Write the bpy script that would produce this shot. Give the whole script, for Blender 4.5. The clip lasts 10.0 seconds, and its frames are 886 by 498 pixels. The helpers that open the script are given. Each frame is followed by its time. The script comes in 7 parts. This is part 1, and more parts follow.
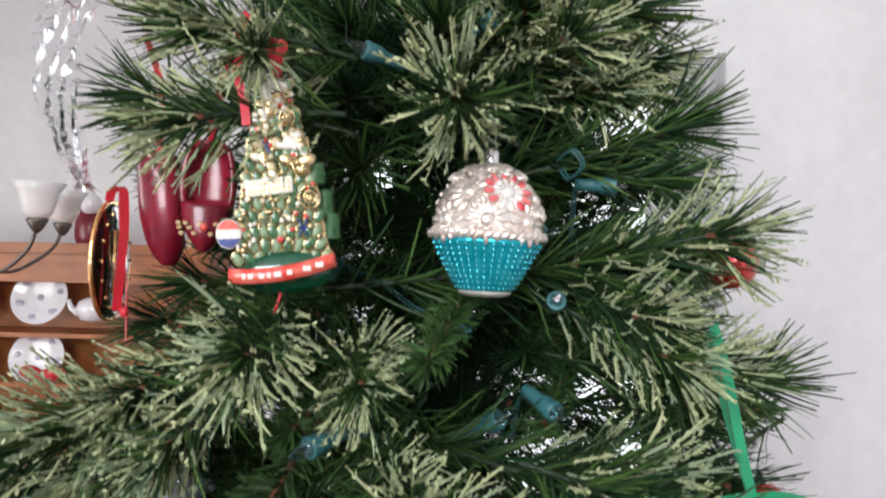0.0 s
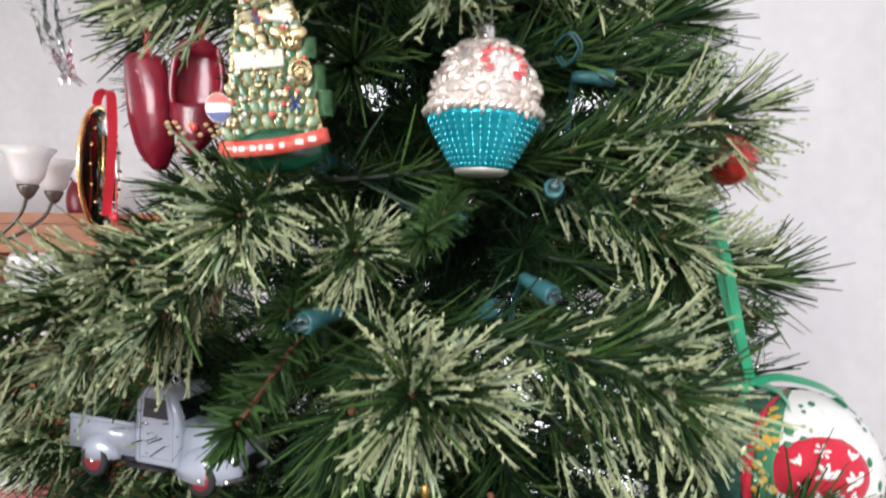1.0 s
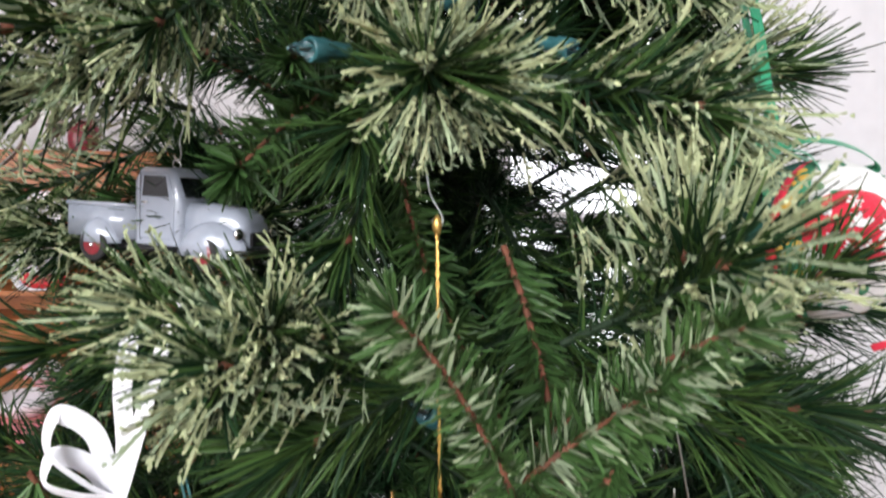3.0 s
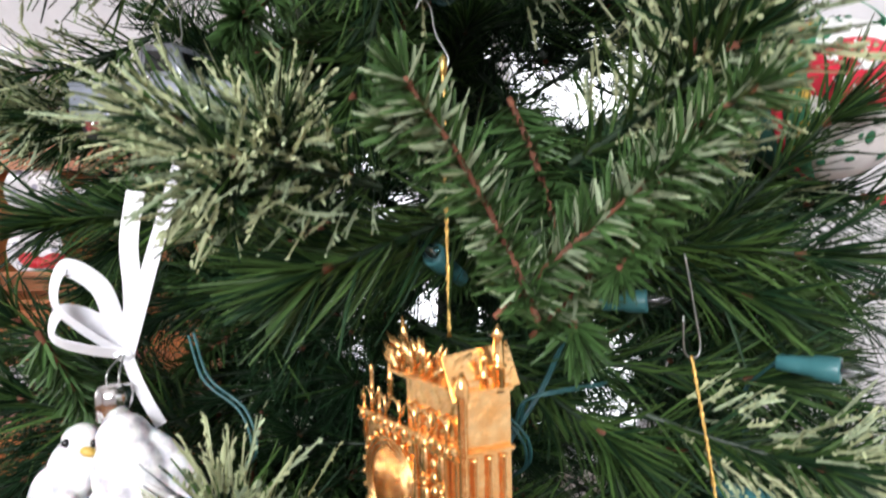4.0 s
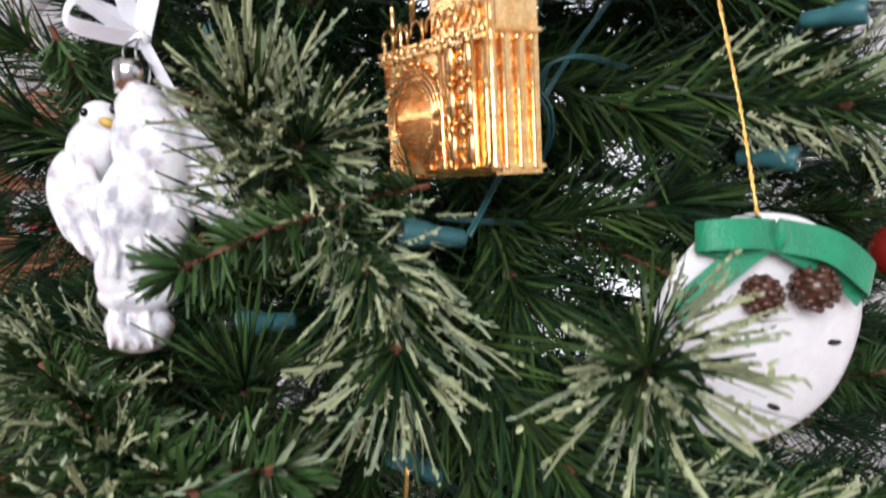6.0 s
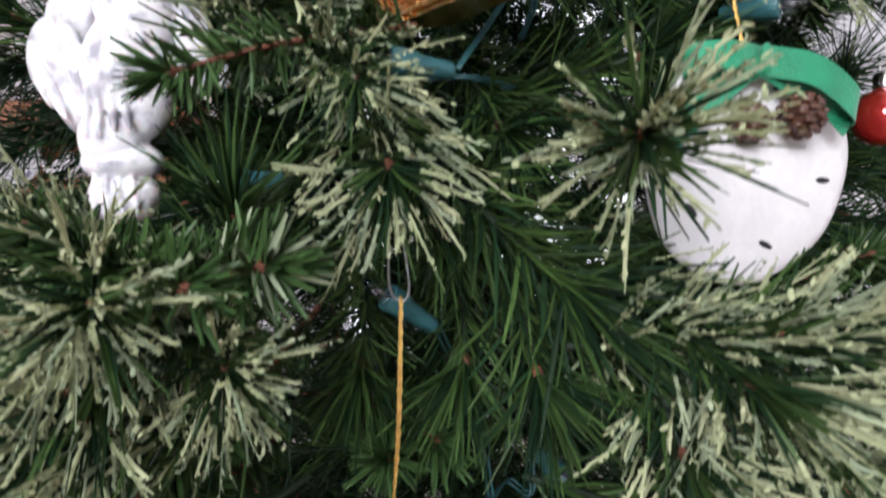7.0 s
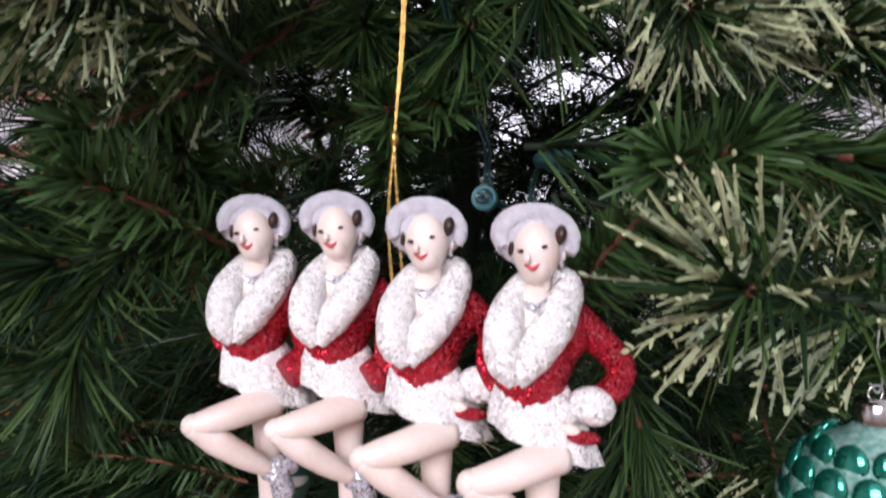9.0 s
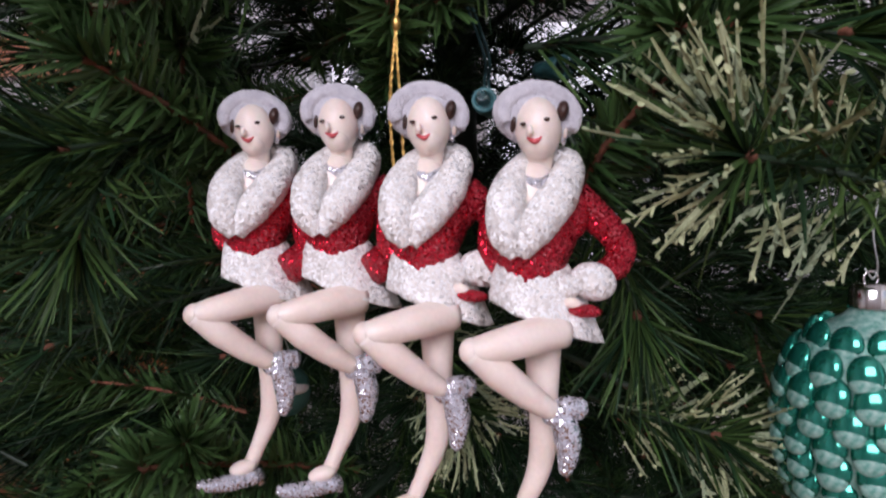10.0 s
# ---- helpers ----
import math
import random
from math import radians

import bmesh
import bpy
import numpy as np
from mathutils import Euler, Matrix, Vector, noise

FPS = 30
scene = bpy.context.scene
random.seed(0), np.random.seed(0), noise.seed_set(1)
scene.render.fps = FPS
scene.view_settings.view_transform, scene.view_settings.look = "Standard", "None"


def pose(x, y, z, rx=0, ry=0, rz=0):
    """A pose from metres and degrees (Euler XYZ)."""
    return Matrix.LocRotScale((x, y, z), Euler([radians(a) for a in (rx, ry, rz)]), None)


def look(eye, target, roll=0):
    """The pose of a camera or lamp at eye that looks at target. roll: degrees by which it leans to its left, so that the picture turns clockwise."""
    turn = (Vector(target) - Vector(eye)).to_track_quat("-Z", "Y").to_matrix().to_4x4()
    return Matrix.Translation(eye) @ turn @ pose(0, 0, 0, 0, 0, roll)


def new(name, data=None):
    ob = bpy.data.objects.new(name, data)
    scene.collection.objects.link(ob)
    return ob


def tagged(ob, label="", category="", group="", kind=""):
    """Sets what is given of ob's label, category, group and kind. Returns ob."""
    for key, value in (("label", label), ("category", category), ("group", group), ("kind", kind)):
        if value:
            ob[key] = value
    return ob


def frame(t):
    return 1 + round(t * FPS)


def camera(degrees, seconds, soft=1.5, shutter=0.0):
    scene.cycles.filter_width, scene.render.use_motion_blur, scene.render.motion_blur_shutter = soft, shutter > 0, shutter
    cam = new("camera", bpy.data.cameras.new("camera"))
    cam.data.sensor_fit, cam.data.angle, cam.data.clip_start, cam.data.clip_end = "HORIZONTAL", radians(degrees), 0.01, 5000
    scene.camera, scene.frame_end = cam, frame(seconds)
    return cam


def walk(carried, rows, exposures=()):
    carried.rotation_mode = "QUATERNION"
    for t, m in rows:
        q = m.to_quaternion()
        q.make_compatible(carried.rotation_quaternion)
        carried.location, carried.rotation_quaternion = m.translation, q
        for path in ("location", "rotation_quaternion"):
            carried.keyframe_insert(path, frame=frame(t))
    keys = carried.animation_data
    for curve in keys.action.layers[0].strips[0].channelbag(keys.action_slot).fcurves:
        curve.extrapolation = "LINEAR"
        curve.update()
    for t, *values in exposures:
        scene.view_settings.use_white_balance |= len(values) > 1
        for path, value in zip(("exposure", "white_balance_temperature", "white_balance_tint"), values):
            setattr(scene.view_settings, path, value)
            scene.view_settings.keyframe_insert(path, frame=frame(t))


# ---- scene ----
cam = camera(68, 10.0, soft=2.1, shutter=0.5)
PATH = [
    (0, look((0.0000, -0.0000, 1.5000), (-0.0399, 1.9994, 1.5300), 1.29)),
    (0.5, look((0.0025, 0.0012, 1.4725), (-0.0320, 2.0009, 1.4752), 1.36)),
    (1, look((0.0003, 0.0061, 1.4468), (-0.0229, 2.0057, 1.4098), 0.76)),
    (1.5, look((0.0004, 0.0139, 1.4142), (-0.0375, 2.0123, 1.3445), 0.55)),
    (1.8, look((-0.0026, 0.0181, 1.3981), (-0.0413, 2.0158, 1.3114), 0.26)),
    (2, look((-0.0036, 0.0230, 1.3883), (-0.0527, 2.0195, 1.2794), 0.21)),
    (2.2, look((-0.0008, 0.0240, 1.3796), (-0.0670, 2.0185, 1.2469), 0.33)),
    (3.3, look((-0.0030, 0.0155, 1.3125), (-0.0266, 2.0090, 1.1543), 1.20)),
    (3.5, look((-0.0031, 0.0141, 1.2979), (-0.0284, 2.0065, 1.1255), 1.02)),
    (4, look((-0.0059, 0.0140, 1.2650), (-0.0316, 2.0058, 1.0856), 0.35)),
    (4.5, look((-0.0090, 0.0125, 1.2274), (-0.0468, 2.0024, 1.0298), -0.43)),
    (5, look((-0.0111, 0.0089, 1.1854), (-0.0554, 1.9984, 0.9856), -0.90)),
    (5.5, look((-0.0126, 0.0056, 1.1531), (-0.0591, 1.9940, 0.9432), -1.31)),
    (5.7, look((-0.0140, 0.0045, 1.1375), (-0.0488, 1.9914, 0.9113), -0.67)),
    (6.8, look((-0.0181, -0.0030, 1.0546), (-0.0127, 1.9895, 0.8824), -1.89)),
    (7, look((-0.0198, -0.0031, 1.0394), (-0.0031, 1.9895, 0.8690), -2.17)),
    (7.5, look((-0.0266, -0.0027, 0.9986), (0.0175, 1.9890, 0.8218), -1.88)),
    (8, look((-0.0286, -0.0042, 0.9615), (0.0108, 1.9869, 0.7769), -1.14)),
    (8.5, look((-0.0281, -0.0109, 0.9246), (0.0094, 1.9806, 0.7442), -1.70)),
    (9, look((-0.0283, -0.0154, 0.8917), (0.0048, 1.9756, 0.7045), -1.44)),
    (9.5, look((-0.0330, -0.0178, 0.8698), (0.0137, 1.9711, 0.6642), -1.67)),
    (10, look((-0.0328, -0.0207, 0.8523), (0.0207, 1.9659, 0.6277), -1.37)),
]
walk(cam, PATH, [(0, -0.15, 6400, 12), (2, 0.17, 6500, 13), (4.5, 0.1, 6400, 14), (5.5, -0.32, 6350, 17), (7, -0.15, 6250, 18), (8.3, -0.1, 6300, 20), (10, -0.7, 6250, 25)])

# ---- world and light ----
world = bpy.data.worlds.new("world")
scene.world = world
world.use_nodes = True
wn = world.node_tree.nodes
sky = wn.new("ShaderNodeTexSky")
sky.sky_type = 'NISHITA'
sky.sun_disc = False
sky.sun_elevation = radians(35)
sky.sun_rotation = radians(200)
wn["Background"].inputs[1].default_value = 0.12
world.node_tree.links.new(sky.outputs[0], wn["Background"].inputs[0])

FLOOR = -0.2
CEIL = 2.95


def area(name, m, sx, sy, watts, colour=(1, 1, 1)):
    d = bpy.data.lights.new(name, 'AREA')
    d.shape, d.size, d.size_y, d.energy, d.color = 'RECTANGLE', sx, sy, watts, colour
    ob = new(name, d)
    ob.matrix_world = m
    return ob


# daylight in the window openings: behind the viewer, and in the wall behind the tree
area("window_light_front", look((-0.75, -2.34, 2.15), (-0.1, 0.4, 1.1)), 1.9, 1.1, 122, (0.97, 0.985, 1))
# added fill from the right, at an opening in the unseen east wall
area("fill_light_side", look((1.52, -1.1, 1.3), (0.0, 0.3, 1.0)), 1.2, 1.2, 2.5, (0.97, 0.985, 1))
area("window_light_back", look((0.12, 1.74, 1.3), (0.1, 0.3, 1.2)), 0.9, 1.3, 2.5, (0.96, 0.98, 1))
# added fill that brightens the dining wall, at an unseen west opening
area("fill_light_dining", look((-3.1, 1.2, 1.4), (-1.6, 3.0, 1.2)), 1.2, 1.2, 26, (1, 0.985, 0.97))


# ---- materials ----
def mat(name, colour, rough=0.5, metal=0.0, second=None, scale=60.0, bump=0.0, bscale=None, island=0.0, rand=0.0,
        spec=0.5, coat=0.0, trans=0.0, sheen=0.0, detail=4.0, ramp=(0.35, 0.65), rvar=0.0, sub=0.0):
    """A surface with grain at two scales: colour to second by noise, fine relief, roughness wear."""
    m = bpy.data.materials.new(name)
    m.use_nodes = True
    nt = m.node_tree
    b = nt.nodes["Principled BSDF"]
    lk = nt.links.new
    b.inputs["Roughness"].default_value = rough
    b.inputs["Metallic"].default_value = metal
    b.inputs["Specular IOR Level"].default_value = spec
    b.inputs["Coat Weight"].default_value = coat
    b.inputs["Transmission Weight"].default_value = trans
    b.inputs["Sheen Weight"].default_value = sheen
    if sub:
        b.inputs["Subsurface Weight"].default_value = sub
        b.inputs["Subsurface Scale"].default_value = 0.004
    tc = nt.nodes.new("ShaderNodeTexCoord")
    n1 = nt.nodes.new("ShaderNodeTexNoise")
    n1.inputs["Scale"].default_value = scale
    n1.inputs["Detail"].default_value = detail
    lk(tc.outputs["Object"], n1.inputs["Vector"])
    n2 = nt.nodes.new("ShaderNodeTexNoise")
    n2.inputs["Scale"].default_value = scale * 7
    lk(tc.outputs["Object"], n2.inputs["Vector"])
    cr = nt.nodes.new("ShaderNodeValToRGB")
    second = second or tuple(c * 0.8 for c in colour)
    cr.color_ramp.elements[0].position, cr.color_ramp.elements[1].position = ramp
    cr.color_ramp.elements[0].color = (*second, 1)
    cr.color_ramp.elements[1].color = (*colour, 1)
    lk(n1.outputs["Fac"], cr.inputs["Fac"])
    out = cr.outputs["Color"]
    hv = nt.nodes.new("ShaderNodeHueSaturation")
    lk(out, hv.inputs["Color"])
    if island or rand:
        src = nt.nodes.new("ShaderNodeNewGeometry") if island else nt.nodes.new("ShaderNodeObjectInfo")
        mr = nt.nodes.new("ShaderNodeMapRange")
        k = island or rand
        mr.inputs["To Min"].default_value, mr.inputs["To Max"].default_value = 1 - k, 1 + k
        lk(src.outputs["Random Per Island" if island else "Random"], mr.inputs["Value"])
        lk(mr.outputs[0], hv.inputs["Value"])
    else:
        mr = nt.nodes.new("ShaderNodeMapRange")
        mr.inputs["To Min"].default_value, mr.inputs["To Max"].default_value = 0.93, 1.07
        lk(n2.outputs["Fac"], mr.inputs["Value"])
        lk(mr.outputs[0], hv.inputs["Value"])
    lk(hv.outputs[0], b.inputs["Base Color"])
    if rvar:
        mr2 = nt.nodes.new("ShaderNodeMapRange")
        mr2.inputs["To Min"].default_value, mr2.inputs["To Max"].default_value = max(0.02, rough - rvar), min(1, rough + rvar)
        lk(n1.outputs["Fac"], mr2.inputs["Value"])
        lk(mr2.outputs[0], b.inputs["Roughness"])
    if bump:
        n3 = nt.nodes.new("ShaderNodeTexNoise")
        n3.inputs["Scale"].default_value = bscale or scale * 5
        n3.inputs["Detail"].default_value = 3
        lk(tc.outputs["Object"], n3.inputs["Vector"])
        bp = nt.nodes.new("ShaderNodeBump")
        bp.inputs["Strength"].default_value = bump
        bp.inputs["Distance"].default_value = 0.002
        lk(n3.outputs["Fac"], bp.inputs["Height"])
        lk(bp.outputs[0], b.inputs["Normal"])
    return m


def glitter(name, base, flake, scale=900.0, share=0.5, rough=0.55, metal=True, tilt=1.3):
    """Glitter over paint: small facets, some of which are bare metal flakes turned at random."""
    m = mat(name, base, rough, scale=300)
    nt = m.node_tree
    b = nt.nodes["Principled BSDF"]
    lk = nt.links.new
    tc = nt.nodes.new("ShaderNodeTexCoord")
    v = nt.nodes.new("ShaderNodeTexVoronoi")
    v.inputs["Scale"].default_value = scale
    lk(tc.outputs["Object"], v.inputs["Vector"])
    sep = nt.nodes.new("ShaderNodeSeparateColor")
    lk(v.outputs["Color"], sep.inputs[0])
    gt = nt.nodes.new("ShaderNodeMath")
    gt.operation = 'GREATER_THAN'
    gt.inputs[1].default_value = share
    lk(sep.outputs[0], gt.inputs[0])
    mix = nt.nodes.new("ShaderNodeMix")
    mix.data_type = 'RGBA'
    old = b.inputs["Base Color"].links[0].from_socket
    lk(gt.outputs[0], mix.inputs["Factor"])
    lk(old, mix.inputs["A"])
    mix.inputs["B"].default_value = (*flake, 1)
    lk(mix.outputs["Result"], b.inputs["Base Color"])
    if metal:
        lk(gt.outputs[0], b.inputs["Metallic"])
    mr = nt.nodes.new("ShaderNodeMapRange")
    mr.inputs["To Min"].default_value, mr.inputs["To Max"].default_value = rough, 0.25
    lk(gt.outputs[0], mr.inputs["Value"])
    lk(mr.outputs[0], b.inputs["Roughness"])
    geo = nt.nodes.new("ShaderNodeNewGeometry")
    sub = nt.nodes.new("ShaderNodeVectorMath")
    sub.operation = 'SUBTRACT'
    sub.inputs[1].default_value = (0.5, 0.5, 0.5)
    lk(v.outputs["Color"], sub.inputs[0])
    mul = nt.nodes.new("ShaderNodeVectorMath")
    mul.operation = 'MULTIPLY_ADD'
    mul.inputs[1].default_value = (tilt, tilt, tilt)
    lk(sub.outputs[0], mul.inputs[0])
    lk(geo.outputs["Normal"], mul.inputs[2])
    nrm = nt.nodes.new("ShaderNodeVectorMath")
    nrm.operation = 'NORMALIZE'
    lk(mul.outputs[0], nrm.inputs[0])
    lk(nrm.outputs[0], b.inputs["Normal"])
    return m


def glass(name, colour=(1, 1, 1), rough=0.02, ior=1.45):
    m = mat(name, colour, rough, trans=1.0, second=colour, scale=30)
    m.node_tree.nodes["Principled BSDF"].inputs["IOR"].default_value = ior
    return m


WALL = mat("wall_paint", (0.78, 0.78, 0.8), 0.85, second=(0.72, 0.72, 0.74), scale=3, bump=0.05, bscale=150)
CEILM = mat("ceiling_paint", (0.8, 0.8, 0.8), 0.9, second=(0.76, 0.76, 0.76), scale=3)
FLOORM = mat("floor_oak", (0.33, 0.15, 0.065), 0.4, second=(0.2, 0.085, 0.035), scale=9, bump=0.1, rand=0.2)
PINEWOOD = mat("hutch_wood", (0.42, 0.15, 0.045), 0.4, second=(0.3, 0.095, 0.028), scale=6, bump=0.08, bscale=40)
WHITEPAINT = mat("white_paint", (0.82, 0.82, 0.82), 0.5, second=(0.77, 0.77, 0.77), scale=8)
CURTAIN = mat("curtain_cloth", (0.86, 0.86, 0.87), 0.9, second=(0.8, 0.8, 0.82), scale=20, bump=0.2, bscale=800, trans=0.45)
NEEDLE = mat("needle_green", (0.056, 0.106, 0.026), 0.42, second=(0.028, 0.062, 0.017), scale=25, island=0.42, spec=0.2)
# dark tone among the needles, and shade put into tips inside the crown
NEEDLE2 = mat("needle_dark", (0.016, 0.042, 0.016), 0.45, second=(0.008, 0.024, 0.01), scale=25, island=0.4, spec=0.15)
NEEDLE3 = mat("flat_needle", (0.055, 0.114, 0.032), 0.4, second=(0.03, 0.07, 0.02), scale=20, island=0.35, spec=0.3)
FROST = mat("frosted_tip", (0.44, 0.47, 0.27), 0.75, second=(0.29, 0.34, 0.18), scale=40, island=0.28)
FROSTG = mat("frosted_grey", (0.32, 0.38, 0.23), 0.75, second=(0.22, 0.28, 0.17), scale=40, island=0.28)
STEM = mat("stem_brown", (0.22, 0.075, 0.04), 0.8, second=(0.1, 0.038, 0.02), scale=120, bump=0.4)
BARK = mat("pole_green", (0.02, 0.04, 0.02), 0.5, second=(0.012, 0.025, 0.012), scale=30)
TEAL = mat("socket_teal", (0.045, 0.16, 0.17), 0.3, second=(0.03, 0.115, 0.125), scale=80, spec=0.5, rand=0.2)
WIRE = mat("wire_teal", (0.03, 0.11, 0.11), 0.4, second=(0.02, 0.075, 0.08), scale=80)
BULB = glass("bulb_glass", (0.95, 0.98, 1))
SILVER = mat("silver_metal", (0.8, 0.79, 0.77), 0.18, 1.0, second=(0.62, 0.61, 0.6), scale=120, rvar=0.08)
STEEL = mat("hook_wire", (0.4, 0.42, 0.4), 0.3, 1.0, scale=100)
GOLD = mat("gold_plate", (1.0, 0.66, 0.3), 0.2, 0.92, second=(0.95, 0.5, 0.17), scale=140, rvar=0.1, bump=0.3, bscale=220)
GOLDCORD = mat("gold_cord", (0.75, 0.5, 0.16), 0.35, 1.0, second=(0.5, 0.3, 0.08), scale=900)
RED = mat("red_satin", (0.6, 0.012, 0.03), 0.4, second=(0.45, 0.008, 0.02), scale=60, sheen=0.3)
GREENSATIN = mat("green_satin", (0.0, 0.27, 0.12), 0.45, second=(0.0, 0.2, 0.085), scale=60, sheen=0.3, bump=0.35, bscale=700)
WHITESATIN = mat("white_satin", (0.8, 0.8, 0.83), 0.4, second=(0.7, 0.7, 0.74), scale=60, sheen=0.4)
MAROON = mat("clog_paint", (0.22, 0.008, 0.024), 0.32, second=(0.13, 0.005, 0.016), scale=50, coat=0.25, bump=0.25, bscale=160)
STRAW = mat("straw_trim", (0.55, 0.4, 0.22), 0.7, second=(0.4, 0.28, 0.14), scale=200)


# ---- building helpers ----
class Geo:
    """Collects vertices and faces with a material slot each; becomes one mesh."""

    def __init__(self):
        self.v, self.f, self.m, self.flat = [], [], [], False

    def add(self, v, f, m=0, at=None):
        n = len(self.v)
        at = at or Matrix()
        self.v += [tuple(at @ Vector(p)) for p in v]
        self.f += [tuple(i + n for i in q) for q in f]
        self.m += [m] * len(f)
        return self

    def mesh(self, name, mats, smooth=True):
        me = bpy.data.meshes.new(name)
        me.from_pydata(self.v, [], self.f)
        for k in (mats if isinstance(mats, (list, tuple)) else [mats]):
            me.materials.append(k)
        me.polygons.foreach_set("material_index", self.m)
        me.polygons.foreach_set("use_smooth", [smooth] * len(self.f))
        me.update()
        return me


def part(name, geo, mats, parent=None, label="", smooth=True, m=None):
    ob = new(name, geo.mesh(name, mats, smooth and not geo.flat))
    if parent:
        ob.parent = parent
    if m:
        ob.matrix_basis = m
    return tagged(ob, label)


def thing(name, m, label, category, group="", kind=""):
    ob = new(name)
    ob.empty_display_size = 0.02
    ob.matrix_basis = m
    return tagged(ob, label, category, group, kind)


def lathe(profile, n=32, cap=True, wob=None):
    """Turned shape from (radius, height) pairs, round z."""
    v, f = [], []
    for j, (r, z) in enumerate(profile):
        for i in range(n):
            a = 2 * math.pi * i / n
            k = wob(a, j / (len(profile) - 1)) if wob else 1
            v.append((r * k * math.cos(a), r * k * math.sin(a), z))
    for j in range(len(profile) - 1):
        for i in range(n):
            a, b = j * n + i, j * n + (i + 1) % n
            f.append((a, b, b + n, a + n))
    if cap:
        f.append(tuple(range(n))[::-1])
        f.append(tuple(range((len(profile) - 1) * n, len(profile) * n)))
    return v, f


def ball(r, n=24, k=16, scale=(1, 1, 1)):
    prof = [(max(1e-4, r * math.sin(math.pi * j / k)), -r * math.cos(math.pi * j / k)) for j in range(k + 1)]
    v, f = lathe(prof, n, cap=False)
    return [(x * scale[0], y * scale[1], z * scale[2]) for x, y, z in v], f


def tube(points, radii, n=8):
    """A tube along points; radii a number or one a point."""
    pts = [Vector(p) for p in points]
    if not isinstance(radii, (list, tuple)):
        radii = [radii] * len(pts)
    v, f = [], []
    up = None
    for j, p in enumerate(pts):
        t = (pts[min(j + 1, len(pts) - 1)] - pts[max(j - 1, 0)]).normalized()
        if up is None:
            up = t.orthogonal().normalized()
        up = (up - t * up.dot(t)).normalized()
        s = t.cross(up)
        for i in range(n):
            a = 2 * math.pi * i / n
            v.append(tuple(p + radii[j] * (math.cos(a) * up + math.sin(a) * s)))
    for j in range(len(pts) - 1):
        for i in range(n):
            a, b = j * n + i, j * n + (i + 1) % n
            f.append((a, b, b + n, a + n))
    f.append(tuple(range(n))[::-1])
    f.append(tuple(range((len(pts) - 1) * n, len(pts) * n)))
    return v, f


def spline(points, k=8):
    """Smooth points through the given ones (Catmull-Rom)."""
    p = [Vector(q) for q in points]
    p = [2 * p[0] - p[1]] + p + [2 * p[-1] - p[-2]]
    out = []
    for i in range(1, len(p) - 2):
        for j in range(k):
            t = j / k
            a, b, c, d = p[i - 1:i + 3]
            out.append(0.5 * (2 * b + (c - a) * t + (2 * a - 5 * b + 4 * c - d) * t * t + (3 * b - a - 3 * c + d) * t ** 3))
    return out + [p[-2]]


def strip(points, width, side, thick=0.0005):
    """A ribbon of some thickness along points; side is its cross direction (or one a point)."""
    pts = [Vector(p) for p in points]
    v, f = [], []
    w = width if isinstance(width, (list, tuple)) else [width] * len(pts)
    for j, p in enumerate(pts):
        t = (pts[min(j + 1, len(pts) - 1)] - pts[max(j - 1, 0)]).normalized()
        if side == "face":
            s = t.cross(Vector((0, 1, 0))) * 0.8 + Vector((0, 0.6, 0.15))
        else:
            s = Vector(side)
        s = (s - t * s.dot(t)).normalized()
        nn = t.cross(s) * thick / 2
        h = s * w[j] / 2
        v += [tuple(p - h - nn), tuple(p + h - nn), tuple(p + h + nn), tuple(p - h + nn)]
    for j in range(len(pts) - 1):
        for i in range(4):
            a, b = j * 4 + i, j * 4 + (i + 1) % 4
            f.append((a, b, b + 4, a + 4))
    f += [(3, 2, 1, 0), tuple(len(v) - 4 + i for i in range(4))]
    return v, f


def box(sx, sy, sz, c=(0, 0, 0), bev=0.0):
    """A box with chamfered edges, centred on c."""
    bm = bmesh.new()
    bmesh.ops.create_cube(bm, size=1, matrix=Matrix.Translation(c) @ Matrix.Diagonal((sx, sy, sz, 1)))
    if bev:
        bmesh.ops.bevel(bm, geom=bm.edges[:], offset=bev, segments=2, affect='EDGES')
    bm.verts.index_update()
    v, f = [tuple(p.co) for p in bm.verts], [tuple(p.index for p in q.verts) for q in bm.faces]
    bm.free()
    return v, f


def slab(outline, thick, m=None):
    """A plate from an outline in the xz plane, thick along y."""
    n = len(outline)
    v = [(x, -thick / 2, z) for x, z in outline] + [(x, thick / 2, z) for x, z in outline]
    f = [tuple(range(n)), tuple(range(2 * n - 1, n - 1, -1))]
    f += [((i + 1) % n, i, i + n, (i + 1) % n + n) for i in range(n)]
    return v, f


# ---- room ----
def wall(name, v0, v1, label, material=WALL):
    c = [(a + b) / 2 for a, b in zip(v0, v1)]
    s = [abs(b - a) for a, b in zip(v0, v1)]
    g = Geo().add(*box(*s, c))
    return tagged(part(name, g, material, smooth=False), label, "wall", kind="structure")


X0, X1, Y0, Y1, YD = -3.3, 1.7, -2.5, 1.75, 3.62
g = Geo().add(*box(X1 - X0 + 0.3, YD - Y0 + 0.3, 0.1, ((X0 + X1) / 2, (Y0 + YD) / 2, FLOOR - 0.062)))
floor_ob = tagged(part("floor", g, FLOORM, smooth=False), "orange-brown oak plank floor", "floor", kind="structure")
g = Geo().add(*box(X1 - X0 + 0.3, YD - Y0 + 0.3, 0.1, ((X0 + X1) / 2, (Y0 + YD) / 2, CEIL + 0.05)))
tagged(part("ceiling", g, CEILM, smooth=False), "flat white painted ceiling", "ceiling", kind="structure")
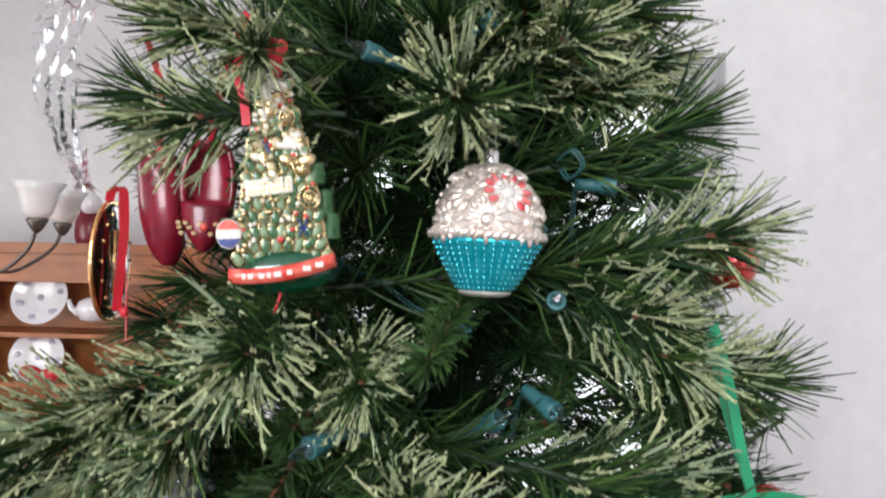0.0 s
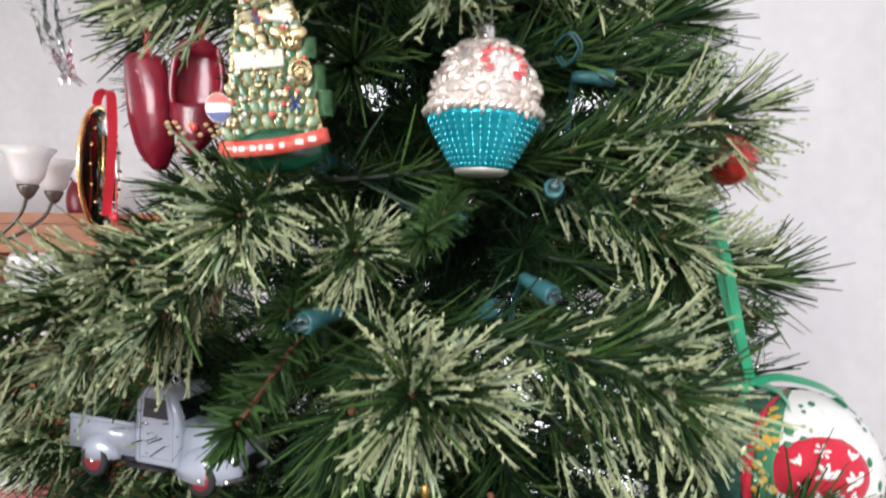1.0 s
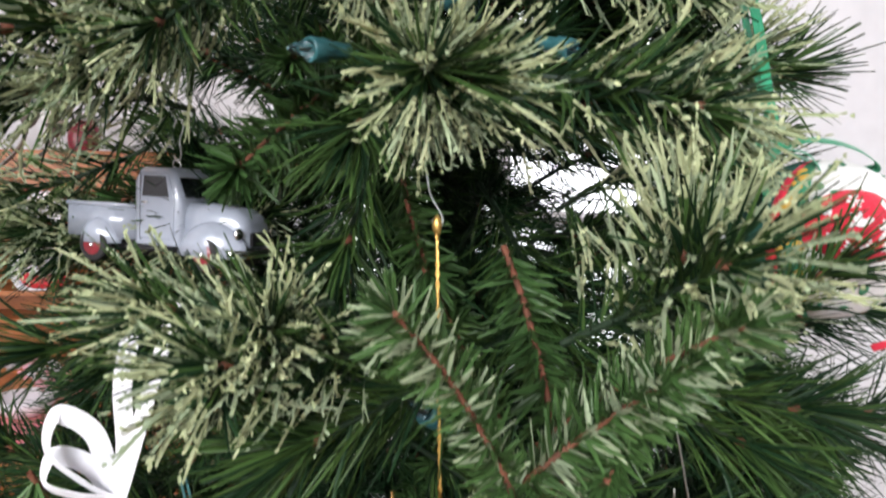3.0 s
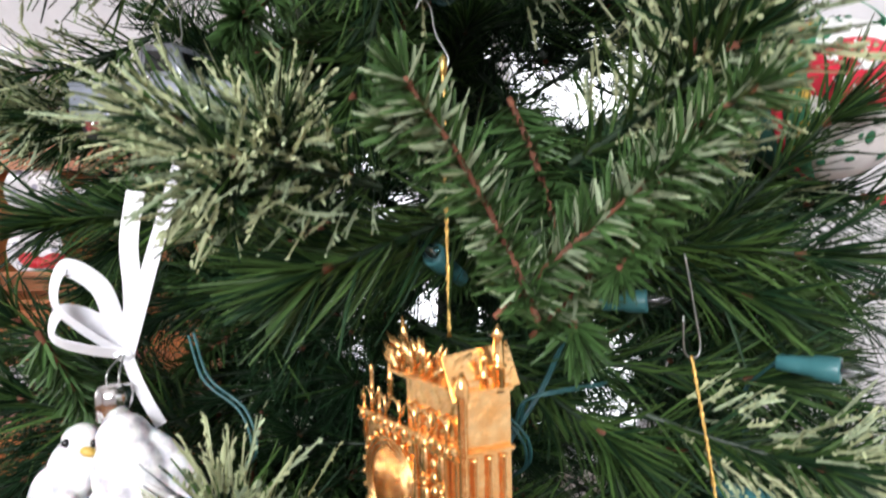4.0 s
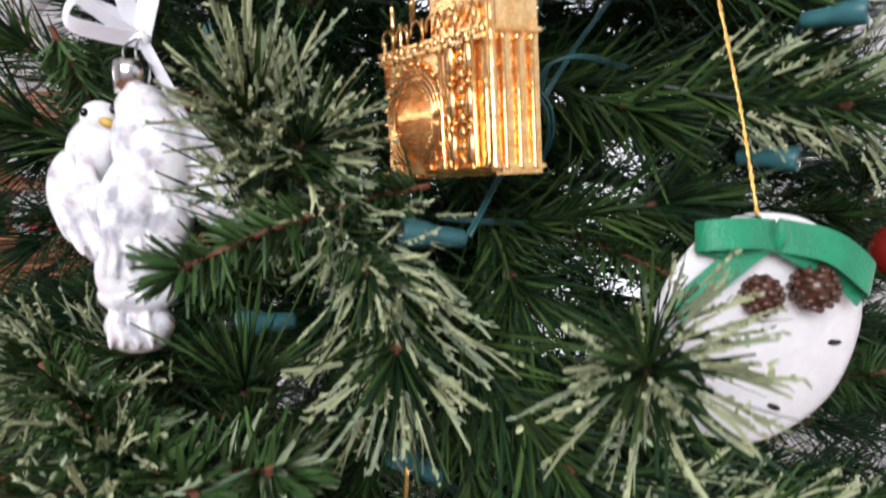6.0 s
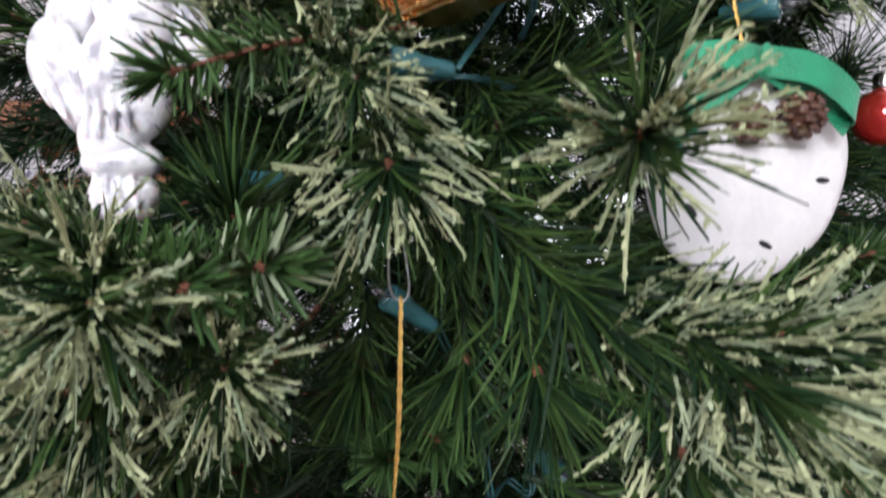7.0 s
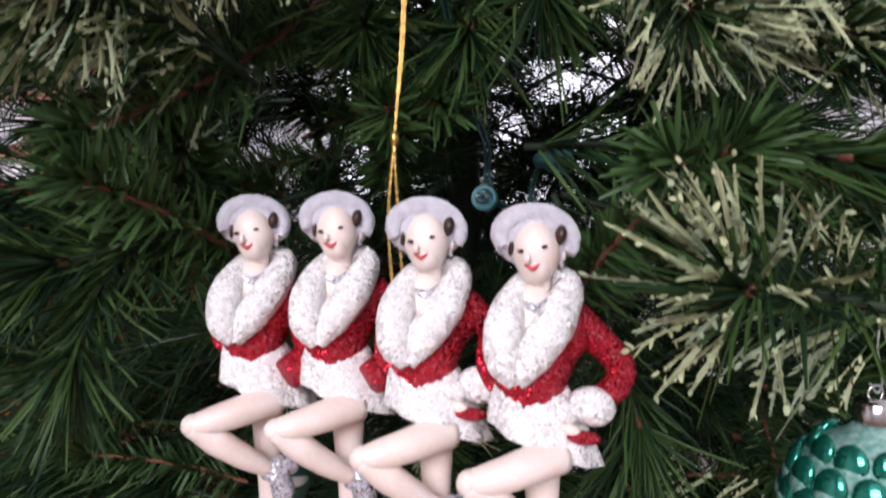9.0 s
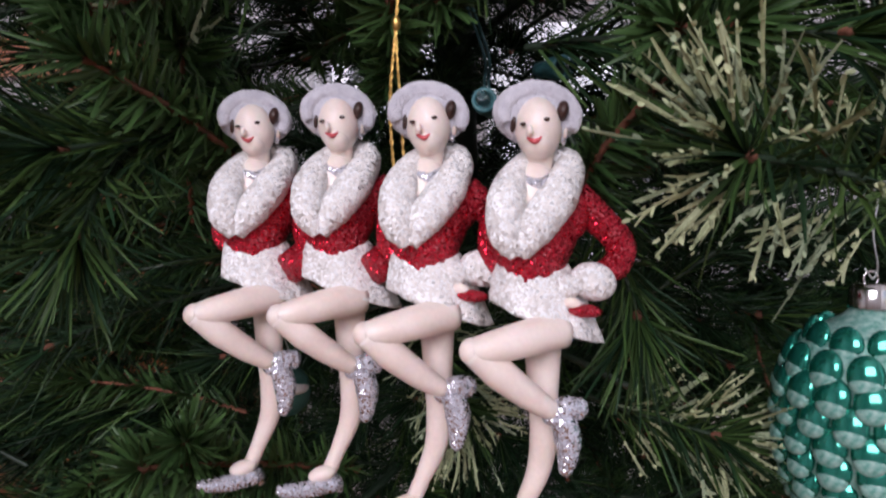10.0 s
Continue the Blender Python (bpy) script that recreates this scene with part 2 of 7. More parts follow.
WX0, WX1, WZ0, WZ1 = -0.34, 0.58, 0.55, 2.02
lab = "plain pale grey painted wall"
# wall behind the tree, round its window
wall("wall_north_left", (-0.5, Y1, FLOOR), (WX0, Y1 + 0.12, CEIL), lab)
wall("wall_north_right", (WX1, Y1, FLOOR), (X1, Y1 + 0.12, CEIL), lab)
wall("wall_north_below", (WX0, Y1, FLOOR), (WX1, Y1 + 0.12, WZ0), lab)
wall("wall_north_above", (WX0, Y1, WZ1), (WX1, Y1 + 0.12, CEIL), lab)
wall("wall_return", (-0.5, Y1 + 0.12, FLOOR), (-0.38, YD, CEIL), lab)
wall("wall_dining", (X0, YD, FLOOR), (-0.38, YD + 0.12, CEIL), lab)
# unseen west and east walls, each left open for its added fill lamp
wall("wall_west_near", (X0 - 0.12, Y0, FLOOR), (X0, 0.6, CEIL), lab)
wall("wall_west_far", (X0 - 0.12, 1.8, FLOOR), (X0, YD, CEIL), lab)
wall("wall_west_below", (X0 - 0.12, 0.6, FLOOR), (X0, 1.8, 0.8), lab)
wall("wall_west_above", (X0 - 0.12, 0.6, 2.0), (X0, 1.8, CEIL), lab)
wall("wall_east_near", (X1, Y0, FLOOR), (X1 + 0.12, -1.7, CEIL), lab)
wall("wall_east_far", (X1, -0.5, FLOOR), (X1 + 0.12, Y1, CEIL), lab)
wall("wall_east_below", (X1, -1.7, FLOOR), (X1 + 0.12, -0.5, 0.7), lab)
wall("wall_east_above", (X1, -1.7, 1.9), (X1 + 0.12, -0.5, CEIL), lab)
wall("wall_south_left", (X0, Y0 - 0.12, FLOOR), (-1.75, Y0, CEIL), lab)
wall("wall_south_right", (0.25, Y0 - 0.12, FLOOR), (X1, Y0, CEIL), lab)
wall("wall_south_below", (-1.75, Y0 - 0.12, FLOOR), (0.25, Y0, 1.55), lab)
wall("wall_south_above", (-1.75, Y0 - 0.12, 2.75), (0.25, Y0, CEIL), lab)
# bright overcast outside the window behind the tree
em = bpy.data.materials.new("outside_bright")
em.use_nodes = True
em.node_tree.nodes["Principled BSDF"].inputs["Emission Color"].default_value = (0.93, 0.96, 1, 1)
em.node_tree.nodes["Principled BSDF"].inputs["Emission Strength"].default_value = 2.2
g = Geo().add(*box(1.04, 0.02, 1.9, (0.15, 1.98, 1.3)))
tagged(part("backdrop", g, em, smooth=False), "bright white overcast daylight outside the window", "backdrop", kind="structure")

# window behind the tree
win = thing("window_1", pose(0, 0, 0), "white framed window bright with overcast daylight", "window", kind="structure")
fw = 0.05
g = Geo()
for a in ((WX0 + fw / 2, WZ0, WZ1, 1), (WX1 - fw / 2, WZ0, WZ1, 1), ((WX0 + WX1) / 2, WZ0, WZ1, 1)):
    g.add(*box(fw, 0.06, a[2] - a[1], (a[0], Y1 + 0.06, (a[1] + a[2]) / 2), 0.004))
for z in (WZ0 + fw / 2, WZ1 - fw / 2, (WZ0 + WZ1) / 2):
    g.add(*box(WX1 - WX0 - 0.004, 0.055, fw, ((WX0 + WX1) / 2, Y1 + 0.06, z), 0.004))
part("window_frame", g, WHITEPAINT, win, smooth=False)
part("window_sill", Geo().add(*box(WX1 - WX0 + 0.1, 0.1, 0.03, ((WX0 + WX1) / 2, Y1 - 0.02, WZ0 - 0.017), 0.006)), WHITEPAINT, win, smooth=False)
PANE = glass("window_glass")
for k in (0, 1):
    for j in (0, 1):
        w, h = (WX1 - WX0) / 2 - fw * 1.5, (WZ1 - WZ0) / 2 - fw * 1.5
        p = part("pane", Geo().add(*box(w, 0.004, h, (WX0 + fw + w / 2 + k * (w + fw), Y1 + 0.06, WZ0 + fw + h / 2 + j * (h + fw)))), PANE, win, smooth=False)
        p.visible_shadow = False


def curtain(cx, side):
    """A gathered white curtain at the window's edge."""
    n = 60
    v, f = [], []
    for i in range(n + 1):
        x = cx - 0.1 + 0.2 * i / n
        y = Y1 - 0.05 + 0.009 * math.sin(i * 0.95) + 0.004 * math.sin(i * 2.3)
        top = 1.99 + 0.06 * (i / n if side == 0 else 1 - i / n)
        v += [(x, y, 0.1), (x, y, top), (x, y + 0.003, top), (x, y + 0.003, 0.1)]
    for i in range(n):
        for k in range(4):
            a, b = 4 * i + k, 4 * i + (k + 1) % 4
            f.append((a, a + 4, b + 4, b))
    f += [(0, 1, 2, 3), (4 * n + 3, 4 * n + 2, 4 * n + 1, 4 * n)]
    tagged(part("curtain", Geo().add(v, f), CURTAIN), "gathered white cotton curtain at the bright window", "curtain", "curtains at the window")


curtain(0.585, 0)
curtain(-0.36, 1)

# ---- the tree ----
TX, TY = 0.0, 0.62


def radius(z):
    """How far the branches of the tree reach at a height."""
    return max(0.05, min(0.62, 0.235 - (0.25 if z > 1.48 else 0.44) * (z - 1.48)))


def blades(rng, base, way, length, width, droop, up=None):
    """Many needles at once: a folded tapering blade each. Arrays of n x 3; returns n*9 vertices and n*4 faces."""
    n = len(base)
    way = way / np.linalg.norm(way, axis=1, keepdims=True)
    ref = rng.normal(size=(n, 3))
    side = np.cross(way, ref)
    side /= np.linalg.norm(side, axis=1, keepdims=True)
    lift = np.cross(side, way)
    L, W = length[:, None], width[:, None]
    mid = base + way * L * 0.55 + droop * L * 0.3
    end = base + way * L + droop * L
    rows = []
    for p, k in ((base, 0.75), (mid, 1.0), (end, 0.42)):
        rows += [p - side * W * k / 2, p + lift * W * k * 0.3, p + side * W * k / 2]
    v = np.stack(rows, 1).reshape(-1, 3)
    q = np.array([(0, 1, 4, 3), (1, 2, 5, 4), (3, 4, 7, 6), (4, 5, 8, 7)])
    f = (q[None] + 9 * np.arange(n)[:, None, None]).reshape(-1, 4)
    return v, f


def sprig_arrays(kind, seed, length=0.11):
    """A branch tip along +z whose tip lies at the origin. kind: long, frost, flat, pale, or a sparse sort darkened to
    put shade inside the crown.
    """
    rng = np.random.default_rng(seed)
    short = kind in ("flat", "pale")
    length *= 0.62 if kind == "frost" else 1
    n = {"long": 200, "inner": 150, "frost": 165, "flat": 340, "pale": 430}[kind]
    t = rng.random(n) ** (1.0 if short else 0.8)
    tip = rng.random(n) < (0.12 if short else 0.3)
    t = np.where(tip, 1.0, t)
    bend = rng.normal(size=2) * 0.014
    z = (t - 1) * length
    base = np.stack([bend[0] * (1 - t) ** 2, bend[1] * (1 - t) ** 2, z], 1)
    a = rng.random(n) * 2 * math.pi
    lean = {"long": 0.62, "inner": 0.7, "frost": 0.8, "flat": 1.0, "pale": 1.0}[kind] + rng.normal(size=n) * 0.17
    lean = np.where(tip, rng.random(n) * 0.95, lean)
    way = np.stack([np.sin(lean) * np.cos(a), np.sin(lean) * np.sin(a), np.cos(lean)], 1)
    if short:
        L, W = 0.014 + rng.random(n) * 0.009, 0.0016 + rng.random(n) * 0.0009
    else:
        L, W = (0.027 if kind == "frost" else 0.03) + rng.random(n) * 0.018, 0.0011 + rng.random(n) * 0.0007
    droop = rng.normal(size=(n, 3)) * (0.05 if short else 0.09)
    v, f = blades(rng, base, way, L, W, droop)
    per = 4
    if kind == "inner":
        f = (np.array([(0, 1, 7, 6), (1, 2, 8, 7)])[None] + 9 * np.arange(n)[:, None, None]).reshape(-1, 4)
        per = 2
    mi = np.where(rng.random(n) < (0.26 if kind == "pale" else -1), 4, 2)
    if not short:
        # tips inside the crown take mostly dark needles: shade put into their colour
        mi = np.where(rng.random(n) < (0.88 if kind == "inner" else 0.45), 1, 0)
    V, F, M = [v], [f], [np.repeat(mi, per)]
    at = len(v)
    if kind == "frost":
        # the flock sits in patches round the tip
        hot = np.sin(2 * a + rng.random() * 6.28) + rng.normal(size=n) * 0.7 > -0.1
        pale = np.where(rng.random(n) < 0.65, 3, 4)
        M[0].reshape(-1, 4)[hot, 2:] = pale[hot, None]
        hot = np.flatnonzero(hot)
        # a coat of flock over the outer half of the needle, with small lumps on it
        u0 = 0.5 + rng.random(len(hot)) * 0.3
        cb = base[hot] + way[hot] * (L[hot] * u0)[:, None] + droop[hot] * (L[hot] * u0 * u0)[:, None]
        ce = base[hot] + way[hot] * L[hot][:, None] + droop[hot] * L[hot][:, None]
        v, f = blades(rng, cb, ce - cb, np.linalg.norm(ce - cb, axis=1) * 1.02, 0.0011 + rng.random(len(hot)) * 0.0008, rng.normal(size=cb.shape) * 0.12)
        V.append(v)
        F.append(f + at)
        M.append(np.repeat(pale[hot], 4))
        at += len(v)
        k = 8
        hb, hw, hl, hd = (np.repeat(x[hot], k, 0) for x in (base, way, L, droop))
        u = np.tile(np.linspace(0.58, 1.0, k), len(hot)) + rng.normal(size=len(hb)) * 0.03
        p = hb + hw * (hl * u)[:, None] + hd * (hl * u * u)[:, None]
        w2 = hw + rng.normal(size=hw.shape) * 0.5
        v, f = blades(rng, p, w2, 0.0013 + rng.random(len(p)) * 0.002, 0.0008 + rng.random(len(p)) * 0.0012, rng.normal(size=hw.shape) * 0.1)
        V.append(v)
        F.append(f + at)
        M.append(np.repeat(np.repeat(pale[hot], k), 4))
        at += len(v)
    # stem
    pts = [(bend[0] * s * s, bend[1] * s * s, -s * length) for s in (1.04, 0.8, 0.55, 0.3, 0.0)]
    v, f = tube(pts, [0.0017, 0.0016, 0.0015, 0.0013, 0.001], 6)
    V.append(np.array(v))
    F.append(np.array([q for q in f if len(q) == 4]) + at)
    M.append(np.full(len(F[-1]), 5 if short else 6))
    at += len(v)
    # brown bud where the needles meet at the tip
    v, f = ball(1, 8, 5, (0.0022, 0.0022, 0.0034))
    V.append(np.array(v))
    F.append(np.array(f) + at)
    M.append(np.full(len(f), 5))
    return np.concatenate(V), np.concatenate(F), np.concatenate(M)


SPRIG_MATS = [NEEDLE, NEEDLE2, NEEDLE3, FROST, FROSTG, STEM, BARK]


def array_mesh(name, v, f, m, mats):
    me = bpy.data.meshes.new(name)
    me.vertices.add(len(v))
    me.vertices.foreach_set("co", np.ascontiguousarray(v, dtype=np.float32).ravel())
    me.loops.add(4 * len(f))
    me.loops.foreach_set("vertex_index", np.ascontiguousarray(f, dtype=np.int32).ravel())
    me.polygons.add(len(f))
    me.polygons.foreach_set("loop_start", np.arange(0, 4 * len(f), 4, dtype=np.int32))
    me.polygons.foreach_set("material_index", np.ascontiguousarray(m, dtype=np.int32))
    for k in mats:
        me.materials.append(k)
    me.update(calc_edges=True)
    me.validate()
    return me


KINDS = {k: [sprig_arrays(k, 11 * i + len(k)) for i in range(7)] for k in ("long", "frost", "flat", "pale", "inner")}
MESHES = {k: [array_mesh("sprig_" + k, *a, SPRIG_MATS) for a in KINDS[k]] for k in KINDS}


def aim(tip, way, spin, size=1.0):
    """The pose of a sprig whose tip lies at a place and which points a way."""
    q = Vector(way).to_track_quat('Z', 'Y')
    return Matrix.Translation(tip) @ q.to_matrix().to_4x4() @ Matrix.Rotation(spin, 4, 'Z') @ Matrix.Diagonal((size, size, size, 1))


tree = thing("christmas_tree", pose(TX, TY, FLOOR), "artificial green pine christmas tree with pale frosted branch tips", "christmas tree")
part("trunk", Geo().add(*tube([(0, 0, 0.05), (0, 0, 1.2), (0, 0, 2.45)], [0.022, 0.02, 0.012], 12)), BARK, tree)
g = Geo()
for k in range(4):
    a = k * math.pi / 2 + 0.4
    g.add(*tube([(0, 0, 0.12), (0.17 * math.cos(a), 0.17 * math.sin(a), 0.07), (0.3 * math.cos(a), 0.3 * math.sin(a), 0.012)], 0.012, 8))
part("stand", g, BARK, tree)
SRNG = random.Random(7)
BASE = Vector((TX, TY, FLOOR))


def sprig(kind, tip, way, size=1.0):
    ob = new("sprig", SRNG.choice(MESHES[kind]))
    ob.parent = tree
    ob.matrix_basis = Matrix.Translation(-BASE) @ aim(tip, way, SRNG.random() * 6.28, size)
    return ob


# branch tips that stand forward of the crown: tip, direction, size
for x, y, z, u, v, w, s in (
        (0.040, 0.409, 1.656, 0.12, -0.89, 0.43, 1.10),
        (0.125, 0.461, 1.641, 0.98, -0.18, 0.12, 1.20),
        (0.063, 0.399, 1.635, 0.53, -0.82, 0.21, 1.10),
        (-0.135, 0.356, 1.627, -0.88, -0.46, 0.06, 1.20),
        (0.091, 0.430, 1.613, 0.81, -0.58, 0.01, 1.00),
        (-0.105, 0.331, 1.604, 0.03, -0.93, -0.37, 0.70),
        (-0.002, 0.309, 1.578, 0.02, -1.00, -0.02, 1.10),
        (-0.135, 0.336, 1.571, -0.94, -0.30, -0.17, 1.10),
        (0.148, 0.383, 1.517, 0.94, -0.31, 0.16, 1.15),
        (0.178, 0.462, 1.506, 0.92, -0.34, -0.17, 1.10),
):
    sprig('frost', (x, y, z), (u, v, w), s)
for x, y, z, u, v, w, s in (
        (0.106, 0.383, 1.469, 0.80, -0.57, -0.19, 1.10),
        (-0.094, 0.299, 1.455, -0.08, -0.92, -0.38, 1.00),
        (0.120, 0.373, 1.448, 0.76, -0.62, -0.20, 1.00),
        (-0.048, 0.379, 1.441, 0.37, -0.92, 0.16, 0.80),
        (-0.044, 0.315, 1.439, 0.23, -0.92, -0.32, 0.80),
        (-0.157, 0.328, 1.431, -0.57, -0.70, -0.42, 1.00),
        (0.175, 0.458, 1.429, 0.90, -0.42, -0.12, 1.15),
        (-0.182, 0.323, 1.416, -0.69, -0.72, -0.13, 1.10),
        (-0.133, 0.309, 1.409, -0.37, -0.69, -0.62, 1.00),
):
    sprig('frost', (x, y, z), (u, v, w), s)
for x, y, z, u, v, w, s in (
        (-0.200, 0.308, 1.405, -0.80, -0.56, -0.21, 1.20),
        (-0.174, 0.333, 1.393, -0.54, -0.78, -0.32, 1.00),
        (0.095, 0.340, 1.388, 0.88, -0.47, -0.07, 1.10),
        (-0.014, 0.267, 1.383, 0.06, -0.99, -0.08, 1.05),
        (0.002, 0.285, 1.382, 0.79, -0.58, -0.17, 0.90),
        (-0.208, 0.333, 1.381, -0.77, -0.60, -0.20, 1.10),
        (-0.014, 0.291, 1.379, 0.22, -0.95, -0.23, 1.00),
        (0.102, 0.306, 1.376, 0.75, -0.55, -0.35, 1.10),
        (0.118, 0.349, 1.351, 0.82, -0.50, -0.28, 1.00),
        (-0.276, 0.435, 1.335, -0.79, -0.55, -0.27, 1.10),
):
    sprig('frost', (x, y, z), (u, v, w), s)
for x, y, z, u, v, w, s in (
        (-0.132, 0.451, 1.323, 0.46, -0.87, 0.15, 0.90),
        (0.079, 0.251, 1.316, 0.01, -0.56, 0.83, 1.05),
        (0.089, 0.241, 1.314, 0.51, -0.67, 0.53, 1.05),
        (-0.264, 0.435, 1.313, -0.65, -0.69, -0.31, 1.00),
        (-0.170, 0.450, 1.311, -0.50, -0.85, -0.17, 1.05),
        (-0.271, 0.434, 1.308, -0.84, -0.53, 0.13, 1.10),
        (-0.110, 0.263, 1.291, -0.82, -0.54, 0.21, 0.90),
        (-0.071, 0.263, 1.283, 0.22, -0.74, 0.63, 0.90),
        (-0.082, 0.244, 1.275, -0.70, -0.71, 0.04, 1.00),
        (0.185, 0.431, 1.267, 0.49, -0.44, 0.75, 1.00),
):
    sprig('frost', (x, y, z), (u, v, w), s)
for x, y, z, u, v, w, s in (
        (-0.088, 0.256, 1.264, 0.25, -0.87, 0.43, 0.90),
        (0.159, 0.299, 1.143, 0.88, -0.47, -0.05, 1.10),
        (-0.089, 0.249, 1.137, 0.03, -0.69, 0.72, 1.05),
        (-0.072, 0.253, 1.127, 0.57, -0.72, 0.40, 1.00),
        (-0.046, 0.234, 1.081, 0.40, -0.75, -0.53, 0.75),
        (0.043, 0.196, 1.055, -0.20, -0.98, 0.09, 1.05),
        (-0.037, 0.243, 1.050, 0.07, -0.71, -0.70, 1.15),
        (-0.238, 0.351, 1.019, -0.58, -0.76, 0.28, 1.10),
):
    sprig('frost', (x, y, z), (u, v, w), s)
for x, y, z, u, v, w, s in (
        (-0.127, 0.199, 1.009, 0.32, -0.91, -0.26, 1.10),
        (-0.232, 0.342, 1.006, -0.61, -0.76, -0.22, 1.10),
        (0.094, 0.212, 0.987, 0.87, -0.48, 0.11, 1.00),
        (0.110, 0.214, 0.983, 0.86, -0.51, -0.08, 1.00),
        (-0.094, 0.218, 0.982, 0.48, -0.84, -0.25, 0.90),
        (-0.142, 0.209, 0.979, -0.54, -0.73, -0.42, 1.10),
        (0.080, 0.206, 0.974, 0.56, -0.63, -0.54, 1.10),
        (-0.143, 0.220, 0.964, -0.42, -0.74, -0.52, 1.00),
        (-0.151, 0.210, 0.957, -0.79, -0.58, -0.21, 1.10),
        (0.060, 0.209, 0.949, 0.17, -0.59, -0.79, 0.95),
):
    sprig('frost', (x, y, z), (u, v, w), s)
for x, y, z, u, v, w, s in (
        (0.119, 0.219, 0.943, 0.64, -0.71, -0.29, 1.00),
        (0.073, 0.192, 0.856, -0.88, -0.46, 0.07, 1.15),
        (0.096, 0.259, 0.733, 0.78, -0.63, -0.05, 0.95),
        (-0.015, 0.308, 0.733, 0.29, -0.83, -0.47, 0.90),
):
    sprig('frost', (x, y, z), (u, v, w), s)
for x, y, z, u, v, w, s in (
        (0.099, 0.420, 1.661, 0.93, -0.35, 0.11, 1.30),
        (-0.185, 0.453, 1.657, -0.94, -0.21, 0.26, 1.20),
        (-0.012, 0.398, 1.637, 0.01, -0.92, 0.38, 1.20),
        (-0.205, 0.443, 1.606, -0.99, -0.12, 0.08, 1.20),
        (-0.228, 0.513, 1.605, -0.97, -0.21, -0.12, 1.20),
        (0.132, 0.432, 1.586, 0.92, -0.17, 0.34, 1.30),
        (-0.232, 0.554, 1.570, -0.98, -0.22, -0.03, 1.10),
        (-0.063, 0.428, 1.557, -0.10, -0.91, -0.41, 1.20),
        (0.128, 0.422, 1.553, 0.96, -0.27, -0.08, 1.10),
        (0.121, 0.413, 1.502, 0.92, -0.38, -0.09, 1.10),
):
    sprig('long', (x, y, z), (u, v, w), s)
for x, y, z, u, v, w, s in (
        (0.073, 0.402, 1.498, 0.93, -0.33, 0.13, 1.30),
        (-0.192, 0.497, 1.478, -0.69, -0.72, -0.03, 1.10),
        (-0.085, 0.404, 1.463, -0.36, -0.89, -0.28, 1.00),
        (-0.146, 0.418, 1.460, -0.44, -0.82, -0.37, 1.00),
        (-0.228, 0.521, 1.445, -0.74, -0.66, -0.13, 1.10),
        (0.200, 0.456, 1.420, 1.00, -0.08, 0.02, 1.20),
        (0.063, 0.346, 1.383, 0.92, -0.40, -0.08, 1.30),
):
    sprig('long', (x, y, z), (u, v, w), s)
for x, y, z, u, v, w, s in (
        (-0.044, 0.304, 1.366, -0.21, -0.81, -0.55, 1.00),
        (-0.058, 0.359, 1.312, -0.19, -0.56, -0.81, 1.20),
        (0.181, 0.348, 1.300, 0.51, -0.46, 0.73, 1.00),
        (-0.257, 0.448, 1.299, -0.58, -0.72, -0.37, 1.00),
        (0.045, 0.374, 1.278, 0.13, -0.83, -0.54, 1.20),
        (-0.227, 0.383, 1.247, -0.79, -0.61, -0.07, 1.10),
        (0.169, 0.342, 1.234, 0.90, -0.44, -0.06, 1.20),
        (-0.059, 0.289, 1.232, -0.80, -0.54, -0.28, 1.20),
        (-0.064, 0.323, 1.227, -0.89, -0.43, -0.15, 1.25),
        (0.148, 0.352, 1.212, 0.82, -0.52, -0.25, 1.20),
):
    sprig('long', (x, y, z), (u, v, w), s)
for x, y, z, u, v, w, s in (
        (-0.252, 0.378, 1.189, -0.73, -0.33, 0.60, 1.10),
        (0.149, 0.348, 1.168, 0.92, -0.39, 0.03, 1.20),
        (-0.249, 0.374, 1.146, -0.83, -0.45, 0.33, 1.20),
        (0.069, 0.328, 1.146, 0.65, -0.67, -0.37, 1.20),
        (0.079, 0.314, 1.100, 0.86, -0.50, 0.14, 1.10),
        (0.011, 0.299, 1.068, 0.24, -0.75, -0.62, 1.20),
        (-0.096, 0.246, 1.034, 0.13, -0.45, 0.88, 1.00),
        (-0.018, 0.293, 1.022, 0.36, -0.77, -0.53, 1.10),
        (0.027, 0.238, 1.003, 0.56, -0.63, -0.54, 1.25),
        (0.087, 0.327, 0.982, 0.77, -0.52, -0.37, 1.20),
):
    sprig('long', (x, y, z), (u, v, w), s)
for x, y, z, u, v, w, s in (
        (0.017, 0.245, 0.969, 0.17, -0.59, -0.79, 1.10),
        (-0.056, 0.286, 0.964, -0.04, -0.77, -0.64, 1.00),
        (-0.009, 0.290, 0.963, -0.03, -0.71, -0.70, 1.20),
        (0.117, 0.212, 0.898, 0.81, -0.56, -0.17, 1.10),
        (-0.177, 0.248, 0.866, -0.66, -0.74, -0.13, 1.10),
        (-0.166, 0.234, 0.832, 0.07, -0.71, -0.70, 1.05),
        (0.057, 0.252, 0.790, 0.08, -0.54, -0.84, 1.00),
):
    sprig('long', (x, y, z), (u, v, w), s)
